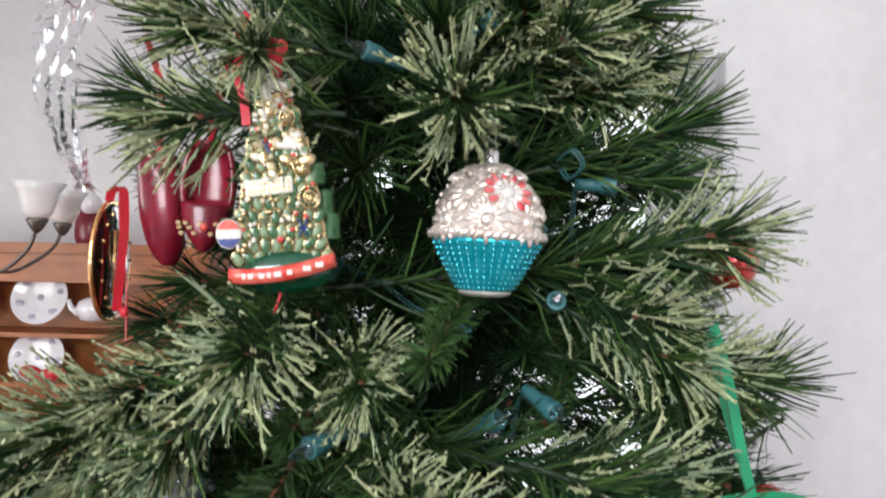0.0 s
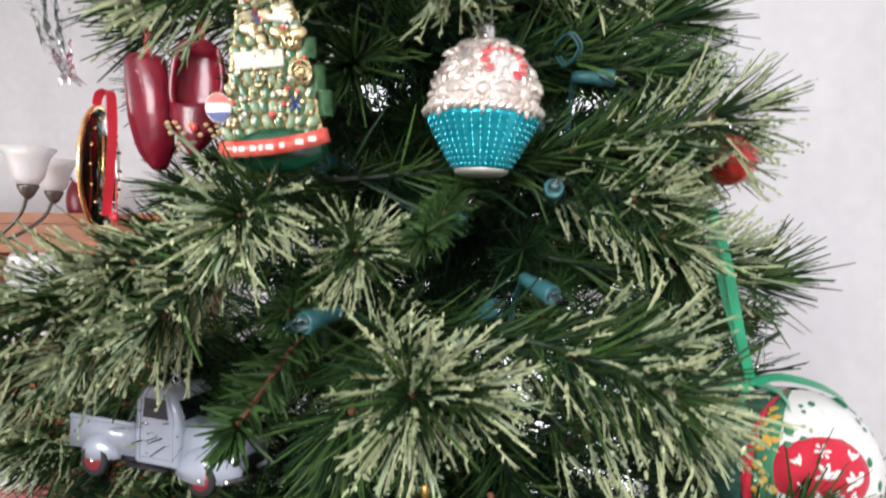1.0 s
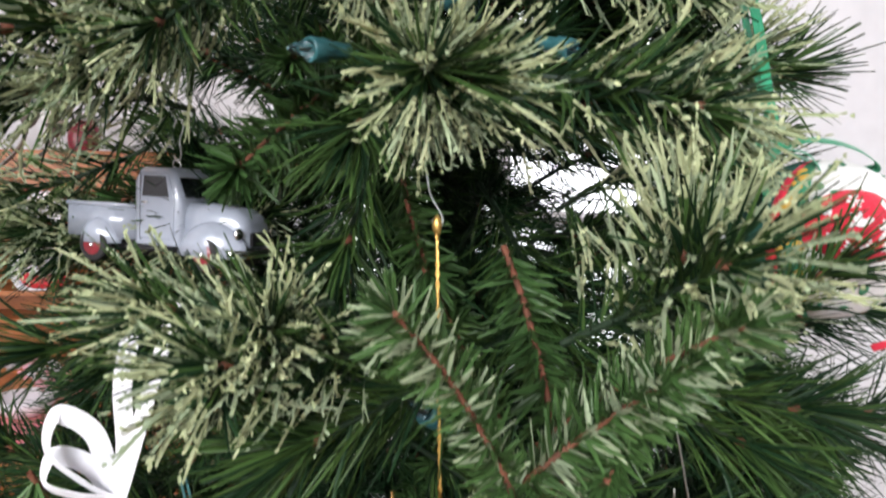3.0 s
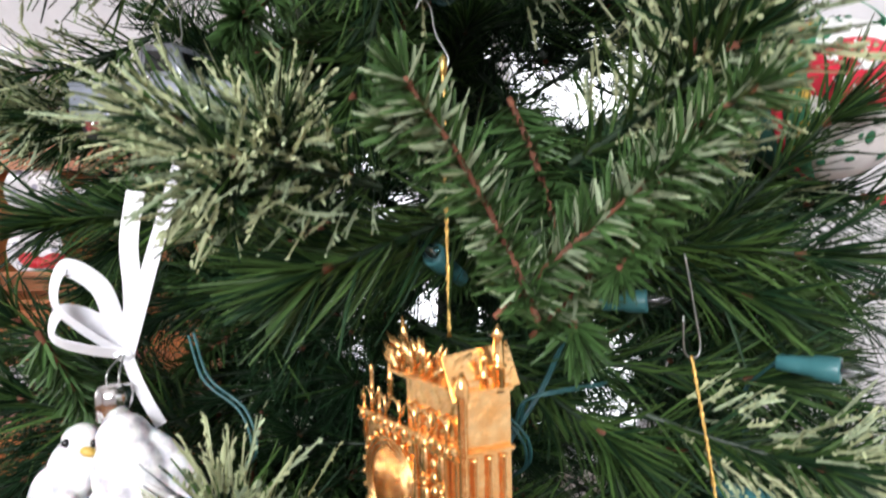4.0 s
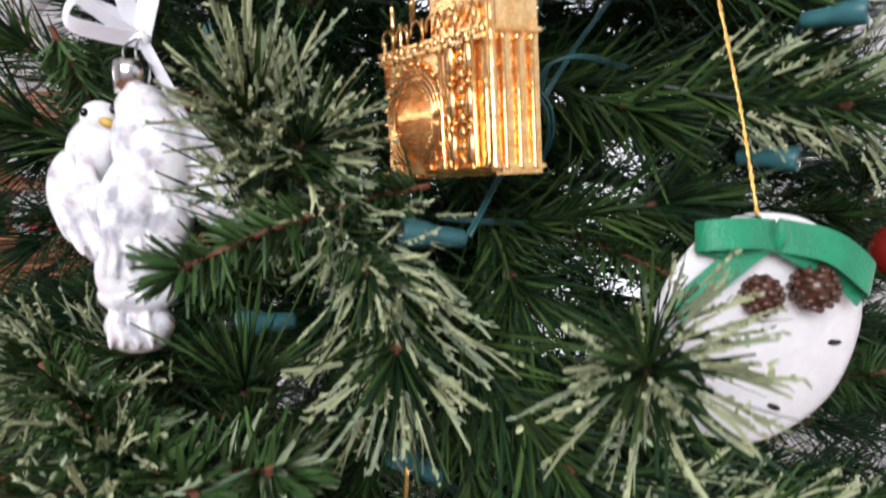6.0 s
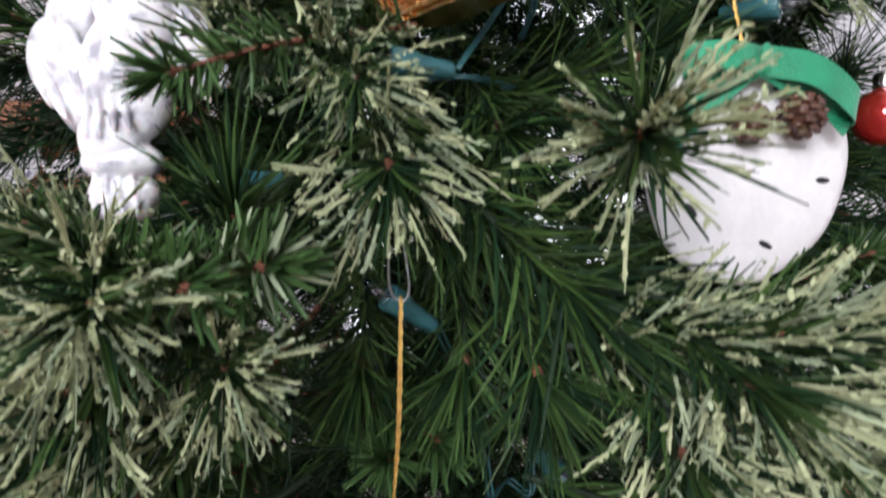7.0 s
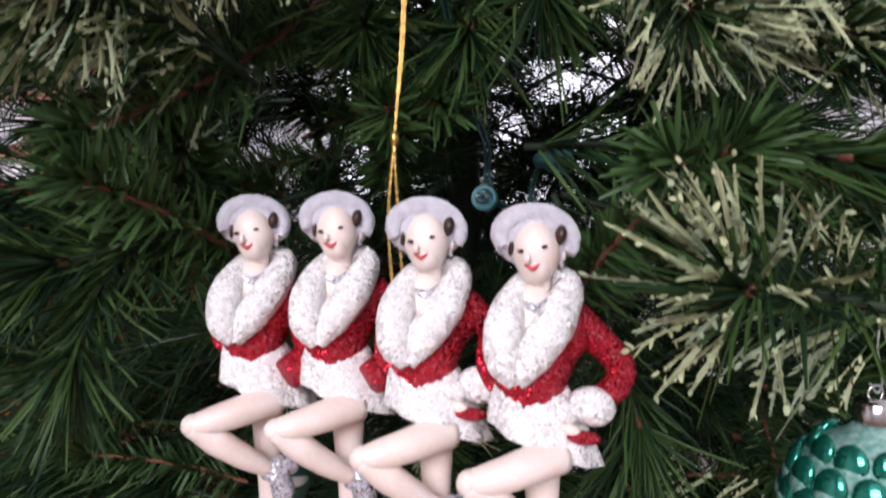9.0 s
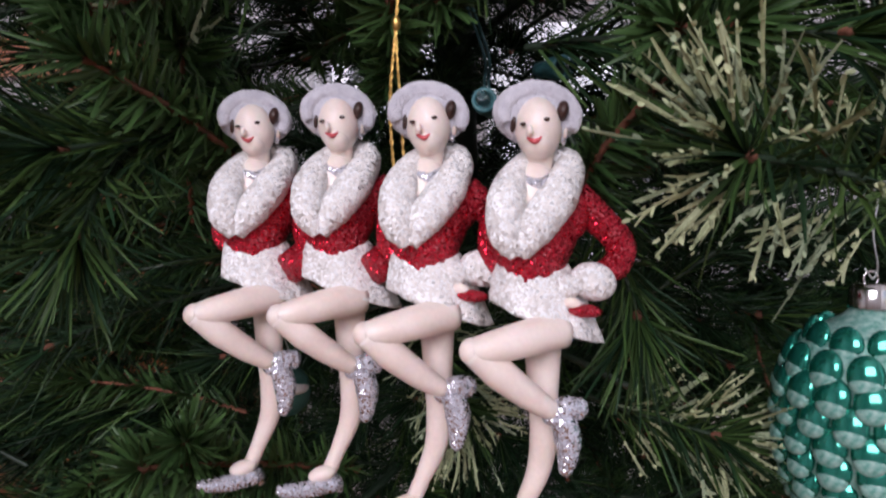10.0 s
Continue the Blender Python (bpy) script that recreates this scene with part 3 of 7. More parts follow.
for x, y, z, u, v, w, s in (
        (-0.020, 0.220, 1.298, -0.58, -0.43, 0.69, 0.80),
        (0.087, 0.221, 1.297, 0.73, -0.46, 0.51, 0.80),
        (-0.024, 0.239, 1.287, -0.55, -0.75, 0.38, 0.80),
        (0.075, 0.230, 1.281, 0.73, -0.32, 0.60, 0.80),
        (0.066, 0.234, 1.272, 0.30, -0.56, 0.77, 0.80),
        (-0.076, 0.210, 1.018, 0.88, -0.42, 0.23, 1.15),
):
    sprig('pale', (x, y, z), (u, v, w), s)
for x, y, z, u, v, w, s in (
        (-0.005, 0.416, 1.460, 0.34, -0.94, -0.01, 0.90),
        (-0.013, 0.341, 1.447, -0.21, -0.94, -0.26, 0.90),
        (-0.087, 0.360, 1.405, -0.20, -0.91, -0.36, 1.00),
        (-0.108, 0.339, 1.348, -0.29, -0.75, -0.59, 1.20),
        (-0.136, 0.438, 1.341, -0.19, -0.84, -0.51, 1.25),
        (-0.017, 0.374, 1.296, 0.34, -0.57, -0.74, 1.20),
        (-0.220, 0.433, 1.257, -0.31, -0.91, -0.27, 1.00),
        (0.004, 0.352, 1.257, 0.24, -0.90, -0.36, 1.00),
        (0.044, 0.278, 1.210, 0.01, -0.61, -0.79, 1.10),
        (0.052, 0.240, 1.238, -0.50, -0.55, -0.60, 0.70),
):
    sprig('flat', (x, y, z), (u, v, w), s)
for x, y, z, u, v, w, s in (
        (-0.109, 0.227, 1.084, -0.71, -0.60, -0.37, 0.90),
        (0.093, 0.331, 1.064, 0.56, -0.79, -0.26, 1.00),
        (-0.142, 0.350, 1.058, -0.45, -0.89, 0.09, 1.10),
        (-0.145, 0.350, 1.058, -0.40, -0.86, -0.31, 1.10),
        (-0.100, 0.204, 1.012, 0.80, -0.59, -0.09, 1.15),
        (-0.023, 0.281, 0.929, 0.50, -0.86, -0.15, 1.10),
        (-0.045, 0.271, 0.927, -0.01, -0.95, 0.30, 1.10),
        (-0.154, 0.234, 0.916, -0.56, -0.76, -0.34, 1.15),
        (-0.138, 0.281, 0.912, 0.32, -0.86, 0.40, 1.15),
        (0.074, 0.206, 0.902, 0.53, -0.71, 0.47, 1.15),
):
    sprig('flat', (x, y, z), (u, v, w), s)
for x, y, z, u, v, w, s in (
        (-0.155, 0.229, 0.898, -0.45, -0.83, 0.33, 1.15),
        (0.051, 0.196, 0.898, -0.81, -0.58, 0.08, 1.15),
        (-0.156, 0.279, 0.888, -0.53, -0.82, -0.21, 1.15),
        (-0.141, 0.261, 0.738, 0.20, -0.77, 0.60, 1.15),
        (-0.156, 0.251, 0.731, -0.53, -0.79, 0.31, 1.10),
):
    sprig('flat', (x, y, z), (u, v, w), s)

# the rest of the crown, behind those: one joined mass of the same tips, many darkened as shade
def crown():
    rng = np.random.default_rng(3)
    V, F, M, at = [], [], [], 0
    z, k = 0.3, 0
    while z < 2.05:
        R = radius(z)
        n = int(6 + 30 * R)
        for i in range(n):
            a = 2 * math.pi * (i + rng.random() * 0.8) / n
            for ring in (0.80, 0.52, 0.28):
                if ring < 0.5 and i % 2:
                    continue
                back = math.sin(a) > 0.35
                if back and rng.random() < 0.3:
                    continue
                r = R * (ring + rng.normal() * 0.06)
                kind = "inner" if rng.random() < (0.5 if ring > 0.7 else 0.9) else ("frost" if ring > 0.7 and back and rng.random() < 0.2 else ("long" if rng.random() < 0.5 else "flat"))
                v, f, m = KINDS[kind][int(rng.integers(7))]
                tip = Vector((TX + r * math.cos(a), TY + r * math.sin(a), z + rng.normal() * 0.02))
                way = Vector((math.cos(a) + rng.normal() * 0.4, math.sin(a) + rng.normal() * 0.4, -0.05 + rng.normal() * 0.35))
                if math.sin(a) < -0.1 and tip.y < front(tip.x, tip.z):
                    tip.y = front(tip.x, tip.z) + 0.02 + 0.13 * rng.random()
                if gap(tip, way):
                    continue
                m4 = np.array(aim(tip, way, rng.random() * 6.28, 0.9 + 0.3 * rng.random()))
                V.append(v @ m4[:3, :3].T + m4[:3, 3])
                F.append(f + at)
                M.append(m)
                at += len(v)
        z += 0.042
    # the layer just behind the hanging things
    z = 0.5
    while z < 1.8:
        x = -0.56
        while x < 0.56:
            px, pz = x + rng.normal() * 0.014, z + rng.normal() * 0.014
            R = radius(pz)
            x += 0.052
            if abs(px) < 0.14 and rng.random() < (0.7 if pz < 1.5 else 0.3):
                continue
            if abs(px - TX) > R * 0.9:
                continue
            y = max(front(px, pz) + 0.015 + 0.11 * rng.random(), TY - math.sqrt(R * R - (px - TX) ** 2) + 0.03)
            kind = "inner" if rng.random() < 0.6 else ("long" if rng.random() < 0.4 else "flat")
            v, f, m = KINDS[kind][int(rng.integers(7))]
            out = Vector((px - TX, y - TY, 0)).normalized()
            way = Vector((out.x + rng.normal() * 0.5, out.y, -0.1 + rng.normal() * 0.4))
            if gap((px, y, pz), way):
                continue
            m4 = np.array(aim(Vector((px, y, pz)), way, rng.random() * 6.28, 0.95 + 0.3 * rng.random()))
            V.append(v @ m4[:3, :3].T + m4[:3, 3])
            F.append(f + at)
            M.append(m)
            at += len(v)
        z += 0.05
    ob = new("crown", array_mesh("crown", np.concatenate(V), np.concatenate(F), np.concatenate(M), SPRIG_MATS))
    ob.parent = tree
    ob.matrix_basis = Matrix.Translation(-BASE)
    tagged(ob, kind="stuff")


# lines of sight along which daylight shows through the crown: a point and a direction
GAPS = np.array([
    (-0.028, -0.011, 0.925, 0.183, 0.976, 0.116),
    (-0.028, -0.011, 0.925, 0.251, 0.967, 0.047),
    (-0.009, 0.013, 1.227, 0.160, 0.947, -0.278),
    (-0.013, 0.006, 1.153, 0.208, 0.971, -0.115),
    (-0.003, 0.018, 1.398, 0.139, 0.979, -0.151),
    (-0.003, 0.014, 1.298, 0.194, 0.979, 0.066),
    (0.000, -0.000, 1.500, -0.173, 0.982, -0.081),
    (-0.028, -0.011, 0.925, -0.173, 0.984, 0.044),
    (-0.009, 0.013, 1.227, 0.127, 0.974, 0.190),
    (-0.028, -0.015, 0.892, 0.192, 0.971, 0.145),
    (-0.028, -0.011, 0.925, -0.062, 0.986, -0.152),
])


def gap(tip, way):
    """Whether a tip would close one of the gaps."""
    p = np.array(tip) - 0.05 * np.array(way.normalized())
    o = p - GAPS[:, :3]
    far = o - GAPS[:, 3:] * (o * GAPS[:, 3:]).sum(1, keepdims=True)
    return np.linalg.norm(far, axis=1).min() < 0.035


def front(x, z):
    """The depth at which the hanging things begin, so that the mass of the crown stays behind them."""
    return 0.445 - 0.13 * min(1.0, max(0.0, (1.5 - z) / 0.6)) + 0.35 * x * x + 0.15 * math.exp(-((x + 0.02) / 0.2) ** 4) * min(1.0, max(0.0, (1.0 - z) / 0.06))


crown()

# boughs from the pole outward
for k in range(46):
    z = 0.35 + 1.65 * k / 46
    a = k * 2.399
    R = radius(z) * 0.42
    o = part("bough", Geo().add(*tube([(0, 0, z - FLOOR - 0.03), (R * 0.5 * math.cos(a), R * 0.5 * math.sin(a), z - FLOOR + 0.01), (R * math.cos(a), R * math.sin(a), z - FLOOR)], [0.005, 0.004, 0.0025], 6)), BARK, tree)


# ---- small fittings shared by the hanging things ----
def hook(parent, top, low, r=0.0005):
    """A thin wire hook from a place down to a cap."""
    a, b = Vector(top), Vector(low)
    pts = spline([a + Vector((-0.004, 0, -0.004)), a + Vector((-0.001, 0, 0.001)), a + Vector((0.003, 0, -0.003)), a * 0.5 + b * 0.5 + Vector((0.001, 0, 0)),
                  b + Vector((0.0025, 0, 0.004)), b + Vector((0.001, 0, -0.001)), b + Vector((-0.0025, 0, 0.003))], 6)
    return part("hook", Geo().add(*tube(pts, r, 6)), STEEL, parent, "thin bent wire hook")


def cap(parent, z, r=0.006, h=0.009):
    """A crimped metal cap with a ring."""
    g = Geo().add(*lathe([(r * 0.98, z), (r, z + 0.001), (r * 0.96, z + h * 0.8), (r * 0.75, z + h), (0.0005, z + h)], 28, wob=lambda a, t: 1 + (0.03 * math.cos(14 * a) if t < 0.6 else 0)))
    c = part("cap", g, SILVER, parent, "crimped silver metal cap")
    pts = [(0.003 * math.cos(a), 0, z + h + 0.002 + 0.003 * math.sin(a)) for a in [k * math.pi / 8 for k in range(17)]]
    part("ring", Geo().add(*tube(pts, 0.0005, 6)), SILVER, c)
    return c


def tw_cord(points, r=0.0009, turns=9):
    """A cord of two twisted strands."""
    pts = spline(points, 14)
    g = Geo()
    for ph in (0, math.pi):
        line = []
        for i, p in enumerate(pts):
            a = ph + turns * 2 * math.pi * i / len(pts)
            line.append(p + Vector((math.cos(a), math.sin(a), 0)) * r * 0.8)
        g.add(*tube(line, r * 0.75, 6))
    return g


def ribbon(points, width, side, k=8, thick=0.0004):
    g = Geo().add(*strip(spline(points, k + 4), width, side, thick))
    g.flat = True
    return g


# ---- glass cupcake ----
CUPSPARK = mat("cup_sparkle", (0.15, 0.62, 0.72), 0.15, 0.8, second=(0.05, 0.5, 0.6), scale=400)
CUPTEAL = mat("cup_teal", (0.0, 0.38, 0.5), 0.2, 0.6, second=(0.03, 0.5, 0.6), scale=160, rvar=0.08)
DOME = mat("cup_silver", (0.86, 0.8, 0.75), 0.24, 0.65, second=(0.72, 0.63, 0.56), scale=90, rvar=0.08)
PETALRED = mat("petal_red", (0.6, 0.03, 0.05), 0.3, 0.3, second=(0.75, 0.2, 0.2), scale=200)
PETALWHITE = mat("petal_white", (0.82, 0.8, 0.77), 0.3, 0.3, second=(0.72, 0.68, 0.64), scale=200)
CREAMBASE = mat("cup_base", (0.6, 0.6, 0.55), 0.35, 0.5, second=(0.45, 0.46, 0.42), scale=120)
cup = thing("cupcake_ornament", Matrix.Translation((0.0161, 0.3627, 1.4798)) @ pose(0, 0, 0, 0, 1.5, 0), "silver glass cupcake with daisy relief and teal fluted cup", "ornament")
flute = lambda a, t: 1 + 0.022 * abs(math.cos(19 * a)) * (0.25 + 0.75 * min(1, t * 4))
part("cup", Geo().add(*lathe([(0.0146 + 0.0154 * (k / 14) ** 0.85, 0.003 + 0.028 * k / 14) for k in range(15)], 190, wob=flute)), CUPTEAL, cup, "fluted teal metallic cup")
part("base", Geo().add(*lathe([(0.004, 0), (0.011, 0.0002), (0.0142, 0.0015), (0.0149, 0.0032), (0.0144, 0.004)], 40)), CREAMBASE, cup, "cream glass base")
# small lighter beads along the flutes: highlights of the ribs put into colour
g = Geo()
for k in range(19 * 2):
    a = math.pi * k / 19
    for j in range(9):
        t = (j + 0.5) / 9
        r = 0.0151 + 0.0152 * t ** 0.85
        g.add(*ball(0.0007, 6, 4, (1, 1, 1.7)), at=Matrix.Translation((r * math.cos(a), r * math.sin(a), 0.004 + 0.026 * t)))
part("sparkle_beads", g, CUPSPARK, cup)
# rope round the rim
g = Geo()
for ph in range(2):
    pts = []
    for k in range(241):
        a = 2 * math.pi * k / 240
        b = a * 22 + ph * math.pi
        pts.append(((0.0305 + 0.0012 * math.cos(b)) * math.cos(a), (0.0305 + 0.0012 * math.cos(b)) * math.sin(a), 0.0335 + 0.0014 * math.sin(b)))
    g.add(*tube(pts, 0.0016, 8))
part("rope_rim", g, DOME, cup)
R = 0.0305
dome = part("dome", Geo().add(*lathe([(R * math.cos(e), 0.034 + 0.039 * math.sin(e)) for e in [k * math.pi / 2 / 16 for k in range(16)]] + [(0.004, 0.0732)], 64,
            wob=lambda a, t: 1 + 0.012 * math.sin(14 * a + 20 * t))), DOME, cup)
for i, (a, e) in enumerate([(-1.22, 0.6), (-2.05, 0.6), (-0.4, 0.52), (0.5, 0.6), (1.6, 0.6), (2.6, 0.6), (-1.65, 1.12), (-0.8, 1.15), (-2.6, 1.1), (0.8, 1.15), (-1.63, 0.18), (-0.82, 0.16), (-2.45, 0.18)]):
    c = Vector((R * math.cos(e) * math.cos(a), R * math.cos(e) * math.sin(a), 0.034 + 0.039 * math.sin(e)))
    q = Vector((math.cos(e) * math.cos(a), math.cos(e) * math.sin(a), math.sin(e))).to_track_quat('Z', 'Y').to_matrix().to_4x4()
    gp, gr = Geo(), Geo()
    for k in range(12):
        b = 2 * math.pi * k / 12
        m = Matrix.Translation(c) @ q @ Matrix.Rotation(b, 4, 'Z') @ Matrix.Translation((0.0078, 0, -0.0012))
        v, f = ball(1, 10, 6, (0.0052, 0.0018, 0.0019))
        gp.add(v, f, at=m)
        if i == 0 and k not in (8, 9):
            v, f = ball(1, 10, 6, (0.0034, 0.0019, 0.0015))
            gr.add(v, f, at=m @ Matrix.Translation((0.0024, 0, 0.0009)))
    v, f = ball(1, 12, 8, (0.0042, 0.0042, 0.0024))
    gp.add(v, f, at=Matrix.Translation(c) @ q)
    fl = part("daisy", gp, PETALWHITE if i == 0 else DOME, cup)
    if i == 0:
        part("red_petals", gr, PETALRED, fl, "red painted petals")
cap(cup, 0.0725, 0.0052, 0.009)
hook(cup, (-0.001, -0.002, 0.105), (0, 0, 0.086))

# ---- enamelled metal tree ----
ENG = mat("enamel_green", (0.03, 0.1, 0.04), 0.25, second=(0.06, 0.15, 0.06), scale=200, coat=0.5)
END = mat("enamel_dark_green", (0.005, 0.075, 0.035), 0.15, second=(0.003, 0.05, 0.024), scale=60, coat=0.8)
ENW = mat("enamel_white", (0.75, 0.72, 0.65), 0.35, second=(0.65, 0.6, 0.52), scale=200)
ENR = mat("enamel_red", (0.62, 0.04, 0.03), 0.28, second=(0.7, 0.16, 0.12), scale=150, coat=0.4)
ENB = mat("enamel_blue", (0.03, 0.05, 0.22), 0.3, second=(0.02, 0.03, 0.14), scale=100)
BRASS = mat("brass_edge", (0.78, 0.63, 0.36), 0.28, 1.0, second=(0.45, 0.33, 0.15), scale=200, rvar=0.1)
CREAM = mat("enamel_cream", (0.55, 0.48, 0.3), 0.35, second=(0.42, 0.36, 0.2), scale=300)
SAGE = mat("enamel_sage", (0.2, 0.29, 0.17), 0.3, second=(0.13, 0.2, 0.1), scale=300)
et = thing("enamel_tree_ornament", Matrix.Translation((-0.0911, 0.3485, 1.4832)) @ pose(0, 0, 0, 0, -4, 14) @ Matrix.Diagonal((0.9, 1, 1, 1)), "brass and green enamel christmas tree ornament with little charms", "ornament")


def scallop(w, h, n, z):
    """A tier: straight above, scalloped below."""
    out = [(-w * 0.42, z + h), (w * 0.42, z + h)]
    for k in range(n):
        for j in range(6):
            a = math.pi * j / 6
            x0 = w / 2 - w * (k + 0.5) / n
            out.append((x0 + w / n / 2 * math.cos(a), z + 0.004 * 1 - 0.0045 * math.sin(a)))
    return out[::-1]


tiers = [(0.056, 0.03, 7, 0.012), (0.05, 0.026, 6, 0.034), (0.042, 0.026, 5, 0.054), (0.032, 0.024, 4, 0.072), (0.022, 0.02, 3, 0.089)]
for i, (w, h, n, z) in enumerate(tiers):
    y = 0.001 * i
    tier = part("tier", Geo().add(*slab(scallop(w, h, n, z), 0.0016)), BRASS, et, smooth=False, m=pose(0, y, 0))
    part("enamel", Geo().add(*slab(scallop(w * 0.9, h - 0.003, n, z + 0.0016), 0.0009)), ENG if i % 2 else SAGE, tier, smooth=False, m=pose(0, -0.0012, 0))
leaf_rim = Geo().add(*ball(1, 12, 8, (0.0032, 0.0005, 0.0046))).mesh("leaf_charm", BRASS)
leaf_in = [Geo().add(*ball(1, 10, 6, (0.0026, 0.0005, 0.0039))).mesh("leaf_enamel", k) for k in (SAGE, ENG)]
rg = random.Random(5)
for i, (w, h, n, z) in enumerate(tiers):
    for row in range(3):
        m = n + 2 - row % 2
        for k in range(m):
            u = (k + 0.5) / m - 0.5
            lf = new("leaf_charm", leaf_rim)
            lf.parent = et
            lf.matrix_basis = pose(u * w * (1.02 - 0.1 * row), -0.0024 - 0.0006 * row, z + 0.003 + 0.0068 * row + 0.001 * rg.random(), 0, u * 70 + rg.gauss(0, 12), 0)
            le = new("leaf_enamel", leaf_in[(k + row) % 2])
            le.parent = lf
            le.location = (0, -0.0005, 0)
for i in range(120):
    z = 0.02 + 0.085 * rg.random()
    w = 0.05 * (1 - (z - 0.02) / 0.11) + 0.006
    x = (rg.random() - 0.5) * w
    k = rg.random()
    v, f = ball(1, 10, 6, (0.0009 + 0.0014 * k, 0.0010, 0.001 + 0.0008 * rg.random()))
    part("berry", Geo().add(v, f), (ENR, ENW, BRASS, BRASS, CREAM, BRASS, ENW)[i % 7], et, m=pose(x, -0.0048 - 0.001 * rg.random(), z))
for i in range(26):
    z = 0.058 + 0.045 * rg.random()
    w = 0.044 * (1 - (z - 0.02) / 0.11) + 0.004
    r = 0.0022 + 0.0016 * rg.random()
    cc = part("charm", Geo().add(*ball(1, 14, 6, (r * 1.3, 0.0009, r))), BRASS, et, m=pose((rg.random() - 0.5) * w, -0.0046, z, 0, rg.random() * 90, 0))
    part("enamel", Geo().add(*ball(1, 12, 6, (r * 0.9, 0.0008, r * 0.6))), (CREAM, ENW, BRASS)[i % 3], cc, m=pose(0, -0.0006, 0))
for sx, z, n in ((1, 0.028, 5), (1, 0.041, 5), (1, 0.058, 4), (-1, 0.03, 4)):
    g = Geo()
    for k in range(n * 3):
        g.add(*ball(1, 8, 5, (0.0052, 0.0022, 0.00055)), at=pose(0, 0, k * 0.0009 - 0.003, 0, 0, 0))
    part("bough_charm", g, ENG, et, m=pose(sx * (0.030 - (z - 0.028) * 0.25), -0.002, z))
# charms
ch = part("white_building", Geo().add(*box(0.027, 0.002, 0.0085, (0, 0, 0), 0.0005)), ENW, et, "white enamel building front", False, pose(-0.006, -0.0055, 0.053, 0, -5, 0))
for j in range(2):
    for k in range(9):
        part("window", Geo().add(*box(0.0012, 0.0006, 0.002)), BRASS, ch, smooth=False, m=pose(-0.0112 + 0.0028 * k, -0.0012, -0.0018 + 0.0038 * j))
for x, z, r in ((0.017, 0.047, 0.006), (0.006, 0.089, 0.0042)):
    g = Geo()
    for rr in (r, r * 0.55, r * 0.2):
        g.add(*tube([(rr * math.cos(a), 0, rr * math.sin(a)) for a in [k * math.pi / 10 for k in range(21)]], 0.0006, 6))
    for k in range(4):
        a = k * math.pi / 4
        g.add(*tube([(-r * math.cos(a), 0, -r * math.sin(a)), (r * math.cos(a), 0, r * math.sin(a))], 0.0004, 5))
    part("wheel", g, BRASS, et, m=pose(x, -0.006, z))
v, f = ball(1, 24, 8, (0.0072, 0.001, 0.0078))
bd = part("badge", Geo().add(v, f), ENW, et, "round red, white and blue badge", m=pose(-0.0295, -0.005, 0.029))
part("red_field", Geo().add(*slab([(0.0066 * math.cos(a), 0.0072 * math.sin(a)) for a in [0.35 + k * 2.44 / 12 for k in range(13)]], 0.0006)), ENR, bd, smooth=False, m=pose(0, -0.0011, 0))
part("blue_field", Geo().add(*slab([(0.0066 * math.cos(a), -0.0072 * math.sin(a)) for a in [0.35 + k * 2.44 / 12 for k in range(13)]][::-1], 0.0006)), ENB, bd, smooth=False, m=pose(0, -0.0011, 0))
v, f = ball(1, 20, 8, (0.0085, 0.0015, 0.0022))
hat = Geo().add(v, f).add(*ball(1, 16, 8, (0.0042, 0.0016, 0.0038)), at=pose(0, 0, 0.002))
part("hat", hat, ENW, et, "white enamel hat", m=pose(0.007, -0.005, 0.0745))
g = Geo()
for s in (-1, 1):
    g.add(*ball(1, 14, 8, (0.0055, 0.001, 0.0032)), at=pose(s * 0.0055, 0, 0.001, 0, s * -18, 0))
    g.add(*ball(1, 10, 6, (0.001, 0.0009, 0.0045)), at=pose(s * 0.0025, -0.0004, -0.003, 0, s * 20, 0))
part("bow_charm", g.add(*ball(0.0016, 8, 6)), BRASS, et, m=pose(0.011, -0.0062, 0.0655))
g = Geo()
for k in range(5):
    g.add(*box(0.0009, 0.001, 0.007, (-0.0028 + 0.0014 * k, 0, 0)))
md = part("medal", Geo().add(*ball(1, 14, 6, (0.0032, 0.001, 0.0038)), at=pose(0, 0, -0.0065)), BRASS, et, m=pose(-0.008, -0.005, 0.074))
part("medal_ribbon", g, ENB, md, smooth=False)
part("top_house", Geo().add(*slab([(-0.008, -0.004), (0.008, -0.004), (0.008, 0.002), (0, 0.0068), (-0.008, 0.002)], 0.0016)), ENW, et, "white enamel house", False, pose(-0.001, -0.0045, 0.1035, 0, -14, 0))
g = Geo()
for k in range(6):
    a = k * math.pi / 3
    g.add(*tube([(0, 0, 0), (0.005 * math.cos(a), 0, 0.005 * math.sin(a))], 0.0006, 6))
part("eagle_charm", g, ENB, et, m=pose(0.0125, -0.005, 0.031))
# curved green foot and red banner
v, f = ball(1, 40, 20, (0.0285, 0.011, 0.0125))
part("foot", Geo().add(v, f), END, et, "glossy dark green rounded foot", m=pose(0.002, 0.003, 0.0085))
pts = [(-0.030 + 0.06 * k / 16, -0.011 - 0.005 * math.sin(math.pi * k / 16), 0.0075 + 0.000 * k + 0.006 * (k / 16) ** 1.5 - 0.002 * math.sin(math.pi * k / 16)) for k in range(17)]
bn = part("banner", Geo().add(*strip(pts, 0.0075, (0, 0, 1), 0.001)), ENR, et, "red enamel banner")
